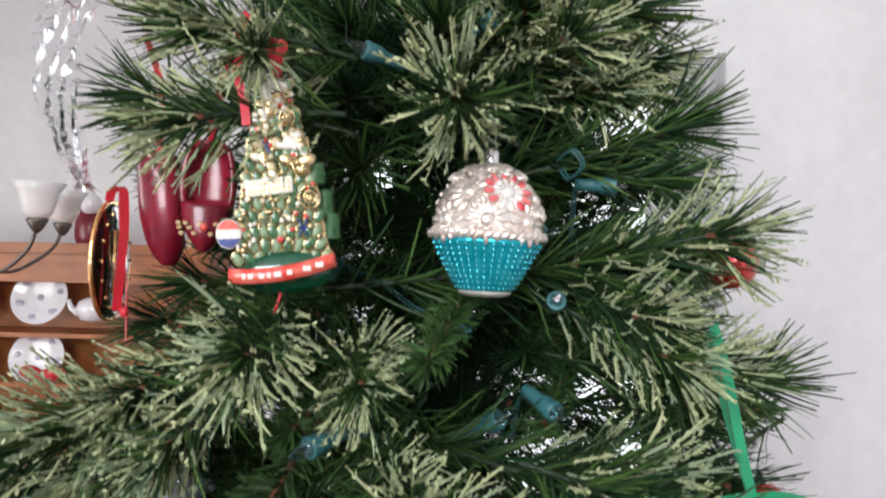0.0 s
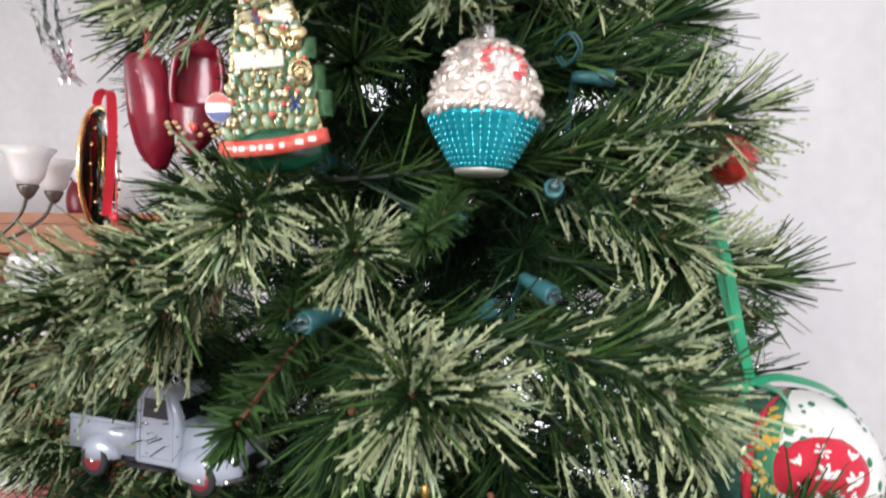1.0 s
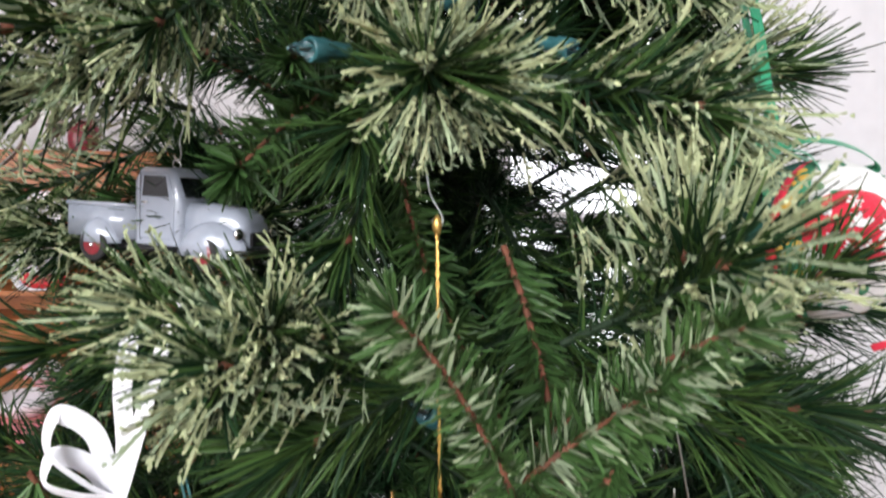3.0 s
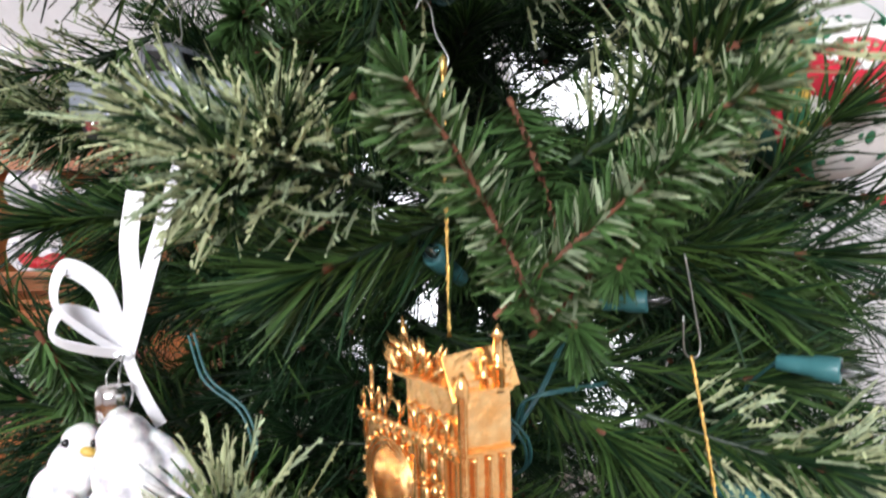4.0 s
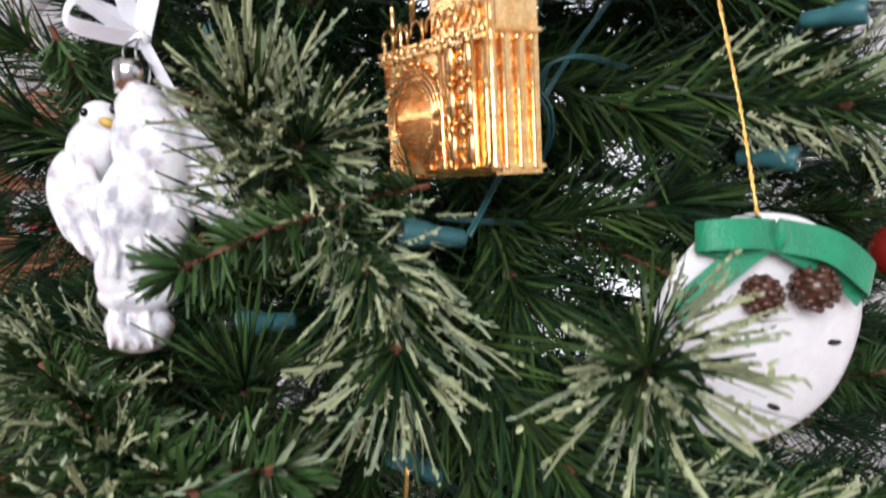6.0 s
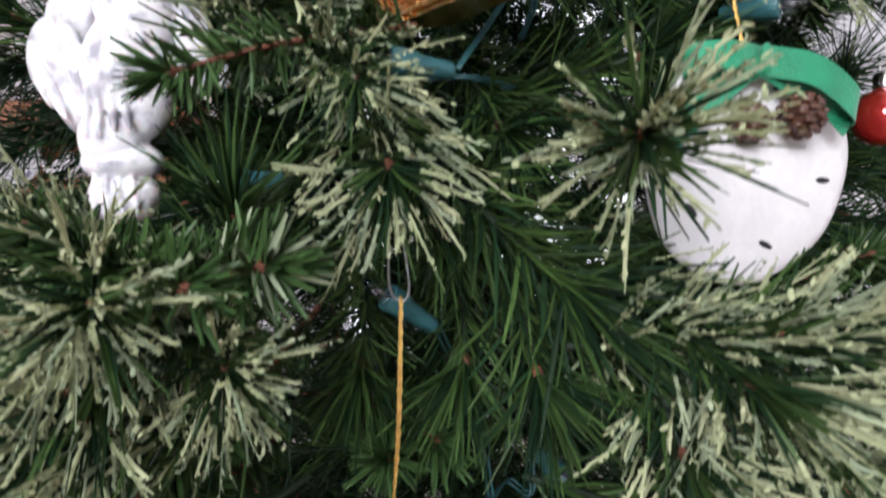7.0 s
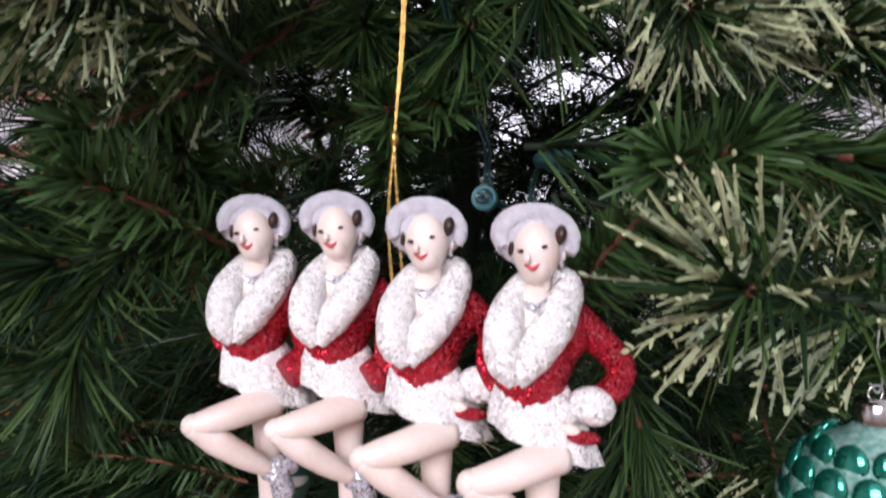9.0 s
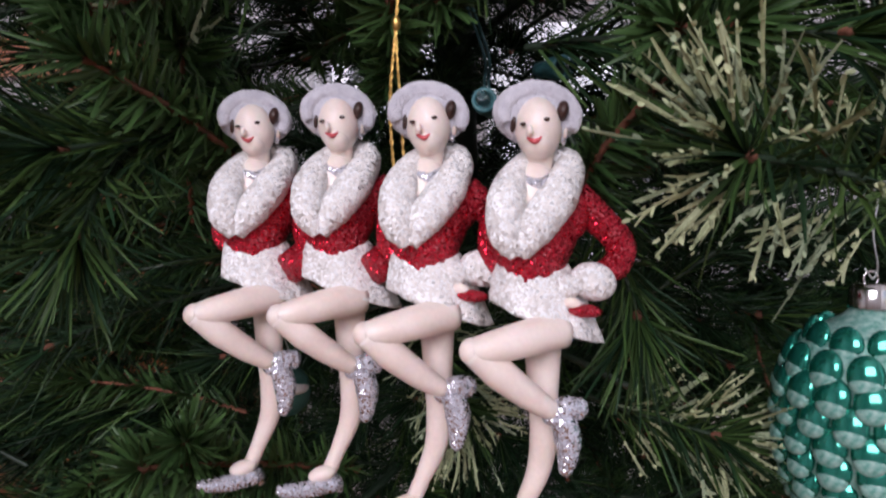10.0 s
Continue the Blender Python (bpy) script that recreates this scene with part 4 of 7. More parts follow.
for k, (u, w) in enumerate(((0.14, 0.002), (0.2, 0.003), (0.3, 0.003), (0.37, 0.002), (0.45, 0.004), (0.56, 0.003), (0.72, 0.0045), (0.84, 0.0045))):
    i = u * 16
    p = Vector(pts[int(i)]).lerp(Vector(pts[int(i) + 1]), i % 1)
    part("lettering_bar", Geo().add(*box(w, 0.0004, 0.0026)), ENW, bn, smooth=False, m=Matrix.Translation(p + Vector((0, -0.0008, 0))))
rb = part("ribbon", ribbon([(-0.017, -0.006, 0.085), (-0.018, -0.004, 0.1), (-0.021, -0.002, 0.112), (-0.019, 0.006, 0.124), (-0.004, 0.01, 0.13)], 0.005, (1, 0, 0.2)), RED, et, "red satin ribbon")
part("ribbon_knot", ribbon([(0.001, 0, 0.112), (0.003, -0.004, 0.122), (0.006, -0.003, 0.128), (0.001, -0.002, 0.131), (-0.001, 0.002, 0.124), (0.002, 0.002, 0.113)], 0.005, (1, 0.4, 0)), RED, et)
part("hanging_thread", Geo().add(*tube([(0.002, 0.001, 0.006), (-0.004, 0.001, -0.008), (-0.0075, 0.001, -0.016)], 0.0008, 6)), RED, et)


# ---- wooden clogs ----
def clog():
    """A dutch clog, heel at the origin and toe along -z, opening towards -y."""
    g = Geo()
    n, L = 26, 0.078
    rows = []
    for j in range(n + 1):
        s = j / n
        w = 0.0165 * (0.72 + 0.45 * math.sin(math.pi * min(1, s * 1.05) ** 0.8)) * (1 - max(0, s - 0.72) ** 2 * 9.5)
        h = 0.0155 * (1 - 0.35 * s) * (1 - max(0, s - 0.8) ** 2 * 14)
        w, h = max(w, 0.0022), max(h, 0.002)
        if j == 0:
            w, h = w * 0.75, h * 0.8
        cy = 0.005 - 0.010 * max(0, s - 0.55)
        open_ = 0.06 < s < 0.56
        row = []
        for i in range(18):
            a = math.pi * (-0.12 + 1.24 * i / 17)
            row.append((w * math.cos(a), cy + h * math.sin(a) * 1.0, -s * L))
        for i in range(12):
            u = i / 11
            a = math.pi * (1.12 - 1.24 * u)
            if open_:
                row.append((w * 0.76 * math.cos(a), cy + h * 0.72 * math.sin(a), -s * L))
            else:
                b = math.pi * (1.12 + 0.76 * u)
                row.append((w * math.cos(b), cy + h * math.sin(b) * (0.9 + 0.2 * (s > 0.5)), -s * L))
        rows.append(row)
    m = 30
    v = [p for r in rows for p in r]
    f = [(j * m + i, j * m + (i + 1) % m, (j + 1) * m + (i + 1) % m, (j + 1) * m + i) for j in range(n) for i in range(m)]
    f += [tuple(range(m))[::-1], tuple(range(n * m, n * m + m))]
    return g.add(v, f)


for (p, rz, ry, lab) in (((-0.2085, 0.4649, 1.5684), 142, 6, "dark red glazed clog hanging toe down, seen from its side"),
                         ((-0.1738, 0.4555, 1.5788), 14, 2, "dark red glazed clog hanging toe down with straw trim")):
    cl = thing("clog_ornament", Matrix.Translation(p) @ pose(0, 0, 0, 0, ry, rz), lab, "ornament", "pair of clogs")
    part("shoe", clog(), MAROON, cl)
    g = Geo()
    for k in range(14):
        a = math.pi * (0.05 + 0.9 * k / 13)
        g.add(*ball(1, 7, 5, (0.0022, 0.0013, 0.0016)), at=pose(0.0165 * math.cos(a), -0.006 + -0.004 * math.sin(a), -0.062 + 0.004 * math.sin(k * 2.1)))
    part("straw_trim", g, STRAW, cl)
    part("flower", Geo().add(*ball(1, 9, 6, (0.003, 0.0018, 0.003))), ENR, cl, m=pose(0.001, -0.0115, -0.061))
    part("ribbon", ribbon([(0, 0.006, -0.003), (0.001, 0.004, 0.014), (0.004, 0, 0.035), (0.008, -0.002, 0.052), (0.014, 0, 0.075), (0.019, 0.004, 0.095)], 0.0055, (0.9, 0.3, 0)), RED, cl, "narrow red ribbon")

# ---- gold rimmed oval ----
DARKGLASS = mat("dark_glass", (0.012, 0.008, 0.007), 0.06, second=(0.03, 0.014, 0.008), scale=60, coat=1.0)
ov = thing("oval_ornament", Matrix.Translation((-0.2521, 0.4752, 1.4931)) @ pose(0, 0, 0, 0, 0, 97), "gold rimmed dark glass oval ornament on red ribbon", "ornament")
el = [(0.034 * math.cos(a), 0, 0.043 * math.sin(a)) for a in [2 * math.pi * k / 48 for k in range(49)]]
part("rim", Geo().add(*tube(el, 0.0016, 8)), GOLD, ov, "polished gold rim")
v, f = ball(1, 40, 12, (0.033, 0.006, 0.043))
part("glass_body", Geo().add(v, f), DARKGLASS, ov)
for x in (-0.012, -0.006, 0.001, 0.008):
    part("gold_bar", Geo().add(*tube([(x, -0.0068, -0.024), (x, -0.0068, 0.022)], 0.0009, 6)), GOLD, ov)
for z in (-0.02, -0.006, 0.008, 0.02):
    part("gold_crossbar", Geo().add(*tube([(-0.014, -0.0068, z), (0.011, -0.0068, z)], 0.0005, 6)), GOLD, ov)
rg = random.Random(2)
for k in range(16):
    a = 2 * math.pi * k / 16
    part("gold_dot", Geo().add(*ball(0.0012, 8, 5)), GOLD, ov, m=pose(0.027 * math.cos(a), -0.0045, 0.036 * math.sin(a)))
rw = Matrix.Translation((-0.2439, 0.4646, 1.5442))
rib = tagged(part("red_ribbon", ribbon([(-0.006, 0.002, -0.008), (-0.003, 0, -0.001), (0.003, 0, 0.0015), (0.007, -0.002, -0.006), (0.008, -0.003, -0.03), (0.006, -0.003, -0.06), (0.0035, -0.002, -0.086)], 0.006, (0.8, 0.6, 0), 10), RED, m=rw), "red satin ribbon looped through the gold rimmed oval", "ribbon")
part("tail", ribbon([(0.002, 0, -0.002), (0.0035, 0, -0.03), (0.0085, 0, -0.06), (0.0095, 0, -0.086), (0.01, 0, -0.108)], 0.0045, (0.6, -0.8, 0)), RED, rib)
part("knot", Geo().add(*ball(1, 12, 8, (0.0035, 0.0025, 0.004))), RED, rib, m=pose(0.0085, -0.001, -0.087))

# ---- toy pickup truck ----
PAINT = mat("truck_paint", (0.33, 0.36, 0.42), 0.25, second=(0.3, 0.33, 0.385), scale=40, coat=0.6)
BLACK = mat("black_plastic", (0.012, 0.012, 0.014), 0.35, second=(0.02, 0.02, 0.022), scale=60)
TYRE = mat("tyre_rubber", (0.02, 0.02, 0.02), 0.75, scale=80)
HUBRED = mat("hub_red", (0.25, 0.03, 0.04), 0.3, scale=80)
DARKWIN = mat("truck_glass", (0.01, 0.012, 0.014), 0.05, coat=1.0, scale=50)
tr = thing("toy_truck_ornament", Matrix.Translation((-0.1725, 0.424, 1.2915)) @ pose(0, 0, 0, 0, 2, -17) @ Matrix.Scale(1.04, 4), "small grey-blue vintage pickup truck ornament", "ornament")
# nose along +x, near side -y, ground at z = 0


def loft(rows, close=True):
    m = len(rows[0])
    v = [p for r in rows for p in r]
    f = [(j * m + i, j * m + (i + 1) % m, (j + 1) * m + (i + 1) % m, (j + 1) * m + i) for j in range(len(rows) - 1) for i in range(m)]
    if close:
        f += [tuple(range(m))[::-1], tuple(range((len(rows) - 1) * m, len(rows) * m))]
    return v, f


def section(x, w, z0, z1, r=0.35, n=5):
    """A rounded-rectangle cross-section at x."""
    h, rr = z1 - z0, min(w, z1 - z0) * r
    pts = []
    for cx, cz, a0 in ((w - rr, z1 - rr, 0), (-w + rr, z1 - rr, 90), (-w + 0.001, z0 + 0.001, 180), (w - 0.001, z0 + 0.001, 270)):
        q = rr if a0 < 180 else 0.001
        for k in range(n):
            a = radians(a0 + 90 * k / (n - 1))
            pts.append((x, cx + q * math.cos(a), cz + q * math.sin(a)))
    return pts


cabm = part("cab", Geo().add(*loft([section(-0.017, 0.0185, 0.012, 0.053, 0.3), section(-0.014, 0.0195, 0.012, 0.0565, 0.3), section(0.004, 0.0195, 0.012, 0.0568, 0.3),
                                    section(0.010, 0.0195, 0.012, 0.053, 0.3), section(0.0165, 0.020, 0.012, 0.0385, 0.25)])), PAINT, tr)
part("hood", Geo().add(*loft([section(0.0155, 0.0175, 0.012, 0.038, 0.5), section(0.03, 0.0165, 0.012, 0.0375, 0.5), section(0.045, 0.0145, 0.012, 0.035, 0.5), section(0.051, 0.0125, 0.013, 0.031, 0.5), section(0.0535, 0.0105, 0.014, 0.026, 0.5)])), PAINT, tr)
for s in (-1, 1):
    g = Geo()
    rows = []
    for k in range(15):
        u = k / 14
        x = 0.012 + 0.042 * u
        top = 0.0275 * math.sin(math.pi * (0.12 + 0.76 * u)) ** 0.6 + 0.001
        rows.append([(x, s * (0.0125 + 0.0125 * math.sin(math.pi * min(1, 0.15 + 0.8 * u)) * math.cos(a)), 0.008 + (top - 0.008) * math.sin(a) ** 0.7) for a in [math.pi / 2 * q / 6 for q in range(7)]] + [(x, s * 0.012, 0.008)])
    part("front_fender", g.add(*loft(rows)), PAINT, tr)
    rows = []
    for k in range(13):
        u = k / 12
        x = -0.059 + 0.03 * u
        top = 0.026 * math.sin(math.pi * (0.1 + 0.8 * u)) ** 0.5
        rows.append([(x, s * (0.0165 + 0.0085 * math.sin(math.pi * (0.05 + 0.9 * u)) * math.cos(a)), 0.011 + (top - 0.011) * max(0, math.sin(a)) ** 0.7) for a in [math.pi / 2 * q / 6 for q in range(7)]] + [(x, s * 0.016, 0.011)])
    part("rear_fender", Geo().add(*loft(rows)), PAINT, tr)
    part("bed_side", Geo().add(*box(0.05, 0.002, 0.019, (-0.043, s * 0.0175, 0.0235), 0.0007)).add(*tube([(-0.068, s * 0.018, 0.0335), (-0.018, s * 0.018, 0.0335)], 0.0014, 8)), PAINT, tr)
    part("running_board", Geo().add(*box(0.03, 0.005, 0.002, (-0.006, s * 0.0205, 0.0105), 0.0006)), BLACK, tr)
    wd = part("side_window", Geo().add(*slab([(-0.011, 0.040), (0.007, 0.040), (0.0045, 0.0515), (-0.010, 0.0515)], 0.0008)), DARKWIN, tr, smooth=False, m=pose(0, s * 0.0197, 0))
    part("door_line", Geo().add(*tube([(-0.013, 0, 0.016), (-0.013, 0, 0.0535), (0.006, 0, 0.0535), (0.0105, 0, 0.04), (0.0105, 0, 0.016), (-0.013, 0, 0.016)], 0.00035, 5)), PAINT, tr, m=pose(0, s * 0.0197, 0))
    part("door_handle", Geo().add(*tube([(-0.0105, s * 0.0208, 0.0365), (-0.0065, s * 0.0208, 0.0365)], 0.0007, 6)), SILVER, tr)
    part("headlight", Geo().add(*ball(1, 14, 8, (0.002, 0.0036, 0.0036))), SILVER, tr, m=pose(0.0515, s * 0.0165, 0.0215))
    for x in (-0.044, 0.033):
        wh = part("wheel", Geo().add(*lathe([(0.0045, -0.003), (0.0088, -0.003), (0.0098, -0.0018), (0.0098, 0.0018), (0.0088, 0.003), (0.0045, 0.003)], 28)), TYRE, tr, m=pose(x, s * 0.0205, 0.0098, 90, 0, 0))
        rim = part("rim", Geo().add(*lathe([(0.0003, -0.0036), (0.0058, -0.0034), (0.0064, -0.0026), (0.0064, 0.0026), (0.0058, 0.0034), (0.0003, 0.0036)], 24)), HUBRED, wh, "dull red wheel rim")
        part("hubcap", Geo().add(*ball(1, 12, 8, (0.0026, 0.0026, 0.0046))), SILVER, wh)
part("windscreen", Geo().add([(0.0112, -0.0155, 0.0513), (0.0112, 0.0155, 0.0513), (0.0165, 0.0165, 0.0405), (0.0165, -0.0165, 0.0405), (0.0105, -0.0155, 0.051), (0.0105, 0.0155, 0.051), (0.0158, 0.0165, 0.04), (0.0158, -0.0165, 0.04)],
                             [(3, 2, 1, 0), (4, 5, 6, 7), (0, 1, 5, 4), (2, 3, 7, 6), (1, 2, 6, 5), (3, 0, 4, 7)]), DARKWIN, tr, smooth=False)
part("bed_floor", Geo().add(*box(0.05, 0.034, 0.002, (-0.043, 0, 0.0155))), PAINT, tr, smooth=False)
part("tailgate", Geo().add(*box(0.002, 0.034, 0.019, (-0.068, 0, 0.0235), 0.0007)), PAINT, tr, smooth=False)
part("chassis", Geo().add(*box(0.11, 0.026, 0.006, (-0.008, 0, 0.011))), BLACK, tr, smooth=False)
part("grille", Geo().add(*[q for q in box(0.002, 0.018, 0.008, (0.054, 0, 0.0185), 0.0006)]), BLACK, tr, smooth=False)
part("bumper", Geo().add(*tube(spline([(0.05, -0.024, 0.0115), (0.0565, -0.014, 0.0115), (0.0575, 0, 0.0115), (0.0565, 0.014, 0.0115), (0.05, 0.024, 0.0115)], 5), 0.0018, 8)), SILVER, tr)
part("eyelet", Geo().add(*tube([(-0.004 + 0.0028 * math.cos(a), 0, 0.0592 + 0.0028 * math.sin(a)) for a in [k * math.pi / 8 for k in range(17)]], 0.0006, 6)), SILVER, tr)
hook(tr, (-0.003, 0, 0.085), (-0.004, 0, 0.061))

# ---- patchwork fabric ball ----
FWHITE = mat("fabric_white", (0.74, 0.73, 0.71), 0.85, second=(0.66, 0.65, 0.63), scale=60, bump=0.3, bscale=900, sheen=0.2)
FRED = mat("fabric_red", (0.55, 0.01, 0.035), 0.8, second=(0.46, 0.008, 0.028), scale=60, bump=0.3, bscale=900, sheen=0.2)
FGREEN = mat("fabric_green", (0.04, 0.2, 0.1), 0.8, second=(0.03, 0.15, 0.075), scale=60, bump=0.3, bscale=900)
FDARK = mat("fabric_dark_green", (0.01, 0.07, 0.05), 0.8, second=(0.03, 0.1, 0.08), scale=150, bump=0.3, bscale=900)
FGOLD = mat("fabric_gold", (0.6, 0.36, 0.06), 0.8, scale=60)
BC, BR = Vector((0.202, 0.392, 1.316)), 0.046
pb = thing("patchwork_ball_ornament", Matrix.Translation(BC), "padded patchwork fabric ball with red bird-print oval and green ribbon", "ornament")


def on_ball(a, e, r):
    return Vector((r * math.cos(e) * math.cos(a), r * math.cos(e) * math.sin(a), r * math.sin(e)))


# front gores
spans = [(-1.35, 0.2, FWHITE), (-2.2, -1.35, FWHITE), (-2.5, -2.2, FGREEN), (-2.64, -2.5, FRED), (-3.3, -2.64, FDARK), (-4.0, -3.3, FWHITE), (-4.9, -4.0, FRED), (-6.083, -4.9, FGREEN)]
for a0, a1, mm in spans:
    g = Geo()
    n, k = 10, 16
    v = []
    for j in range(k + 1):
        e = -1.5 + 3.0 * j / k
        for i in range(n + 1):
            u = i / n
            puff = 1 + 0.045 * (1 - (2 * u - 1) ** 4) * math.cos(e)
            v.append(tuple(on_ball(a0 + (a1 - a0) * u, e, BR * 0.965 * puff)))
    f = [(j * (n + 1) + i, j * (n + 1) + i + 1, (j + 1) * (n + 1) + i + 1, (j + 1) * (n + 1) + i) for j in range(k) for i in range(n)]
    go = part("patch", g.add(v, f), mm, pb)
    if mm is FGREEN or mm is FWHITE:
        gd = Geo()
        rr = random.Random(int(a0 * 100))
        for q in range(26):
            a, e = a0 + (a1 - a0) * (0.12 + 0.76 * rr.random()), -1.0 + 2.1 * rr.random()
            p = on_ball(a, e, BR * 1.002)
            w = 0.0012 + 0.0016 * rr.random()
            gd.add(*ball(1, 7, 4, (w, w * (0.6 + rr.random()), 0.0004)), at=Matrix.Translation(p) @ p.to_track_quat('Z', 'Y').to_matrix().to_4x4() @ Matrix.Rotation(rr.random() * 3, 4, 'Z'))
        part("print", gd, FGOLD if mm is FGREEN else (FGREEN if q % 2 else FRED), go)
# red oval patch on the side turned to the viewer
pc = Vector((-0.004, -0.041, 0.009))
qm = Matrix.Translation(pc) @ pc.to_track_quat('Z', 'Y').to_matrix().to_4x4()
rows = []
for j in range(9):
    u = j / 8
    rows.append([(0.025 * u * math.cos(a), 0.021 * u * math.sin(a), 0.009 * (1 - u * u) - 0.0045 + 0.003 * math.sin(min(1, (1 - u) * 6) * 1.57)) for a in [2 * math.pi * i / 36 for i in range(36)]])
rows[0] = [(p[0] * 0 + 1e-5 * math.cos(i), 1e-5 * math.sin(i), p[2]) for i, p in enumerate(rows[0])]
op = part("red_oval", Geo().add(*loft(rows, False)), FRED, pb, "padded red oval with white bird and flower print", m=qm)


def motif(name, shapes, x, y, rot):
    g = Geo()
    for dx, dy, w, h, r in shapes:
        c, s = math.cos(rot), math.sin(rot)
        px, py = x + dx * c - dy * s, y + dx * s + dy * c
        u2 = (px / 0.025) ** 2 + (py / 0.021) ** 2
        g.add(*ball(1, 10, 4, (w, h, 0.0005)), at=Matrix.Translation((px, py, 0.009 * (1 - u2) - 0.0045 + 0.0031 * math.sin(min(1, (1 - math.sqrt(min(1, u2))) * 6) * 1.57))) @ Matrix.Rotation(rot + r, 4, 'Z'))
    part(name, g, FWHITE, op)


flower = [(0.0028 * math.cos(k * 1.047), 0.0028 * math.sin(k * 1.047), 0.0016, 0.001, k * 1.047) for k in range(6)] + [(0, 0, 0.0014, 0.0014, 0)]
birdm = [(0, 0, 0.0042, 0.0021, 0.2), (-0.0035, 0.0028, 0.0034, 0.0014, 2.2), (-0.001, 0.0034, 0.0032, 0.0013, 1.4), (0.004, 0.0018, 0.0018, 0.0015, 0), (-0.0052, -0.0008, 0.003, 0.0012, 0.4)]
tulip = [(0, 0, 0.0012, 0.003, 0), (-0.0015, 0.001, 0.001, 0.003, 0.5), (0.0015, 0.001, 0.001, 0.003, -0.5)]
# in the patch's own plane x and y run along the ball
ax = qm.to_3x3().inverted()
ex, ez = ax @ Vector((1, 0, 0)), ax @ Vector((0, 0, 1))
ang = math.atan2(ex.y, ex.x)
for sh, u, w, r in ((flower, -0.002, 0.012, 0), (birdm, 0.0, 0.0, 0), (tulip, -0.014, 0.006, 0.6), (tulip, 0.013, 0.009, -0.4), (birdm, 0.014, -0.003, 0.5), (tulip, -0.012, -0.007, 0.2), (flower, 0.003, -0.011, 0.3), (tulip, -0.005, -0.012, 1.2), (tulip, 0.012, -0.012, -1)):
    p = ex * u + ez * w
    motif("print_motif", sh, p.x, p.y, ang + r)
K = Vector((0.174, 0.384, 1.366)) - BC
T0 = Vector((0.1516, 0.3887, 1.4650)) - BC
part("hanging_ribbon", ribbon([T0, T0.lerp(K, 0.3) + Vector((0.0015, 0, 0)), T0.lerp(K, 0.7), K], 0.0068, (1, 0.3, 0.1), 10), GREENSATIN, pb, "bright green satin ribbon")
part("hanging_ribbon", ribbon([T0 + Vector((-0.001, 0.004, -0.004)), T0.lerp(K, 0.5) + Vector((-0.0025, 0.004, 0)), K + Vector((0, 0.002, 0))], 0.006, (1, 0.5, 0), 8), GREENSATIN, pb)
part("bow_loop", ribbon([K, K + Vector((0.014, -0.006, 0.004)), K + Vector((0.034, -0.01, 0.0)), K + Vector((0.049, -0.008, -0.009)), K + Vector((0.045, 0.002, -0.011)), K + Vector((0.024, 0.004, -0.008)), K], 0.006, (0, 0.85, 0.5), 8), GREENSATIN, pb)
part("bow_loop", ribbon([K, K + Vector((-0.012, -0.004, 0.001)), K + Vector((-0.026, -0.002, -0.004)), K + Vector((-0.02, 0.006, -0.008)), K], 0.006, (0, 0.8, 0.5), 8), GREENSATIN, pb)
part("bow_tail", ribbon([K, K + Vector((0.012, -0.008, -0.004)), K + Vector((0.017, -0.014, -0.018)), K + Vector((0.006, -0.018, -0.031)), K + Vector((-0.01, -0.016, -0.034))], 0.0055, (0.4, 0.8, 0.2), 8), GREENSATIN, pb)
part("bow_tail", ribbon([K, K + Vector((-0.008, -0.008, -0.006)), K + Vector((-0.012, -0.012, -0.018)), K + Vector((-0.012, -0.015, -0.03))], 0.0055, (0.8, 0.5, 0), 8), GREENSATIN, pb)
part("loose_cord", Geo().add(*tube(spline([(0.03, -0.028, -0.02), (0.034, -0.03, -0.035), (0.028, -0.03, -0.05), (0.018, -0.026, -0.056)], 8), 0.0022, 8)), FRED, pb)

# ---- glass balls ----
REDGLASS = mat("red_glass_ball", (0.62, 0.03, 0.03), 0.08, 0.6, second=(0.5, 0.06, 0.03), scale=30, coat=1.0)
for p, r, mm, lab in (((0.186, 0.4500, 1.5020), 0.0185, REDGLASS, "shiny red glass ball among the needles"),
                      ((0.2259, 0.4823, 1.3248), 0.019, REDGLASS, "red glass ball with silver cap"),
                      ((0.2275, 0.3591, 1.0714), 0.016, REDGLASS, "small red glass ball deep in the branches")):
    gb = thing("glass_ball_ornament", Matrix.Translation(p), lab, "ornament", "red glass balls")
    part("ball", Geo().add(*ball(r, 36, 24)), mm, gb)
    cap(gb, r * 0.96, 0.0055, 0.009)
    hook(gb, (0.001, 0, r + 0.045), (0, 0, r + 0.014))

# ---- clear crinkled film streamer ----
FILM = glass("clear_film", (0.98, 0.985, 1), 0.15, 1.13)
pts = [Vector((-0.2414, 0.4126, 1.6821)), Vector((-0.2567, 0.4129, 1.6384)), Vector((-0.2533, 0.4036, 1.5998)), Vector((-0.2445, 0.4042, 1.5682)), Vector((-0.2333, 0.4049, 1.5385))]
line = spline(pts, 12)
g = Geo()
rr = random.Random(4)
wd = [0.03, 0.031, 0.026, 0.018, 0.006]
n = 10
v = []
for j, p in enumerate(line):
    u = j / (len(line) - 1) * 4
    w = wd[int(min(u, 3.99))] * (1 - u % 1) + wd[min(4, int(u) + 1)] * (u % 1)
    for i in range(n + 1):
        s = i / n - 0.5
        v.append((p.x + w * s, p.y + 0.006 * math.sin(i * 1.9 + j * 0.4) + 0.003 * rr.random(), p.z + 0.003 * math.sin(i * 2.5 + j)))
m = len(v)
v += [(x, y + 0.0004, z) for x, y, z in v]
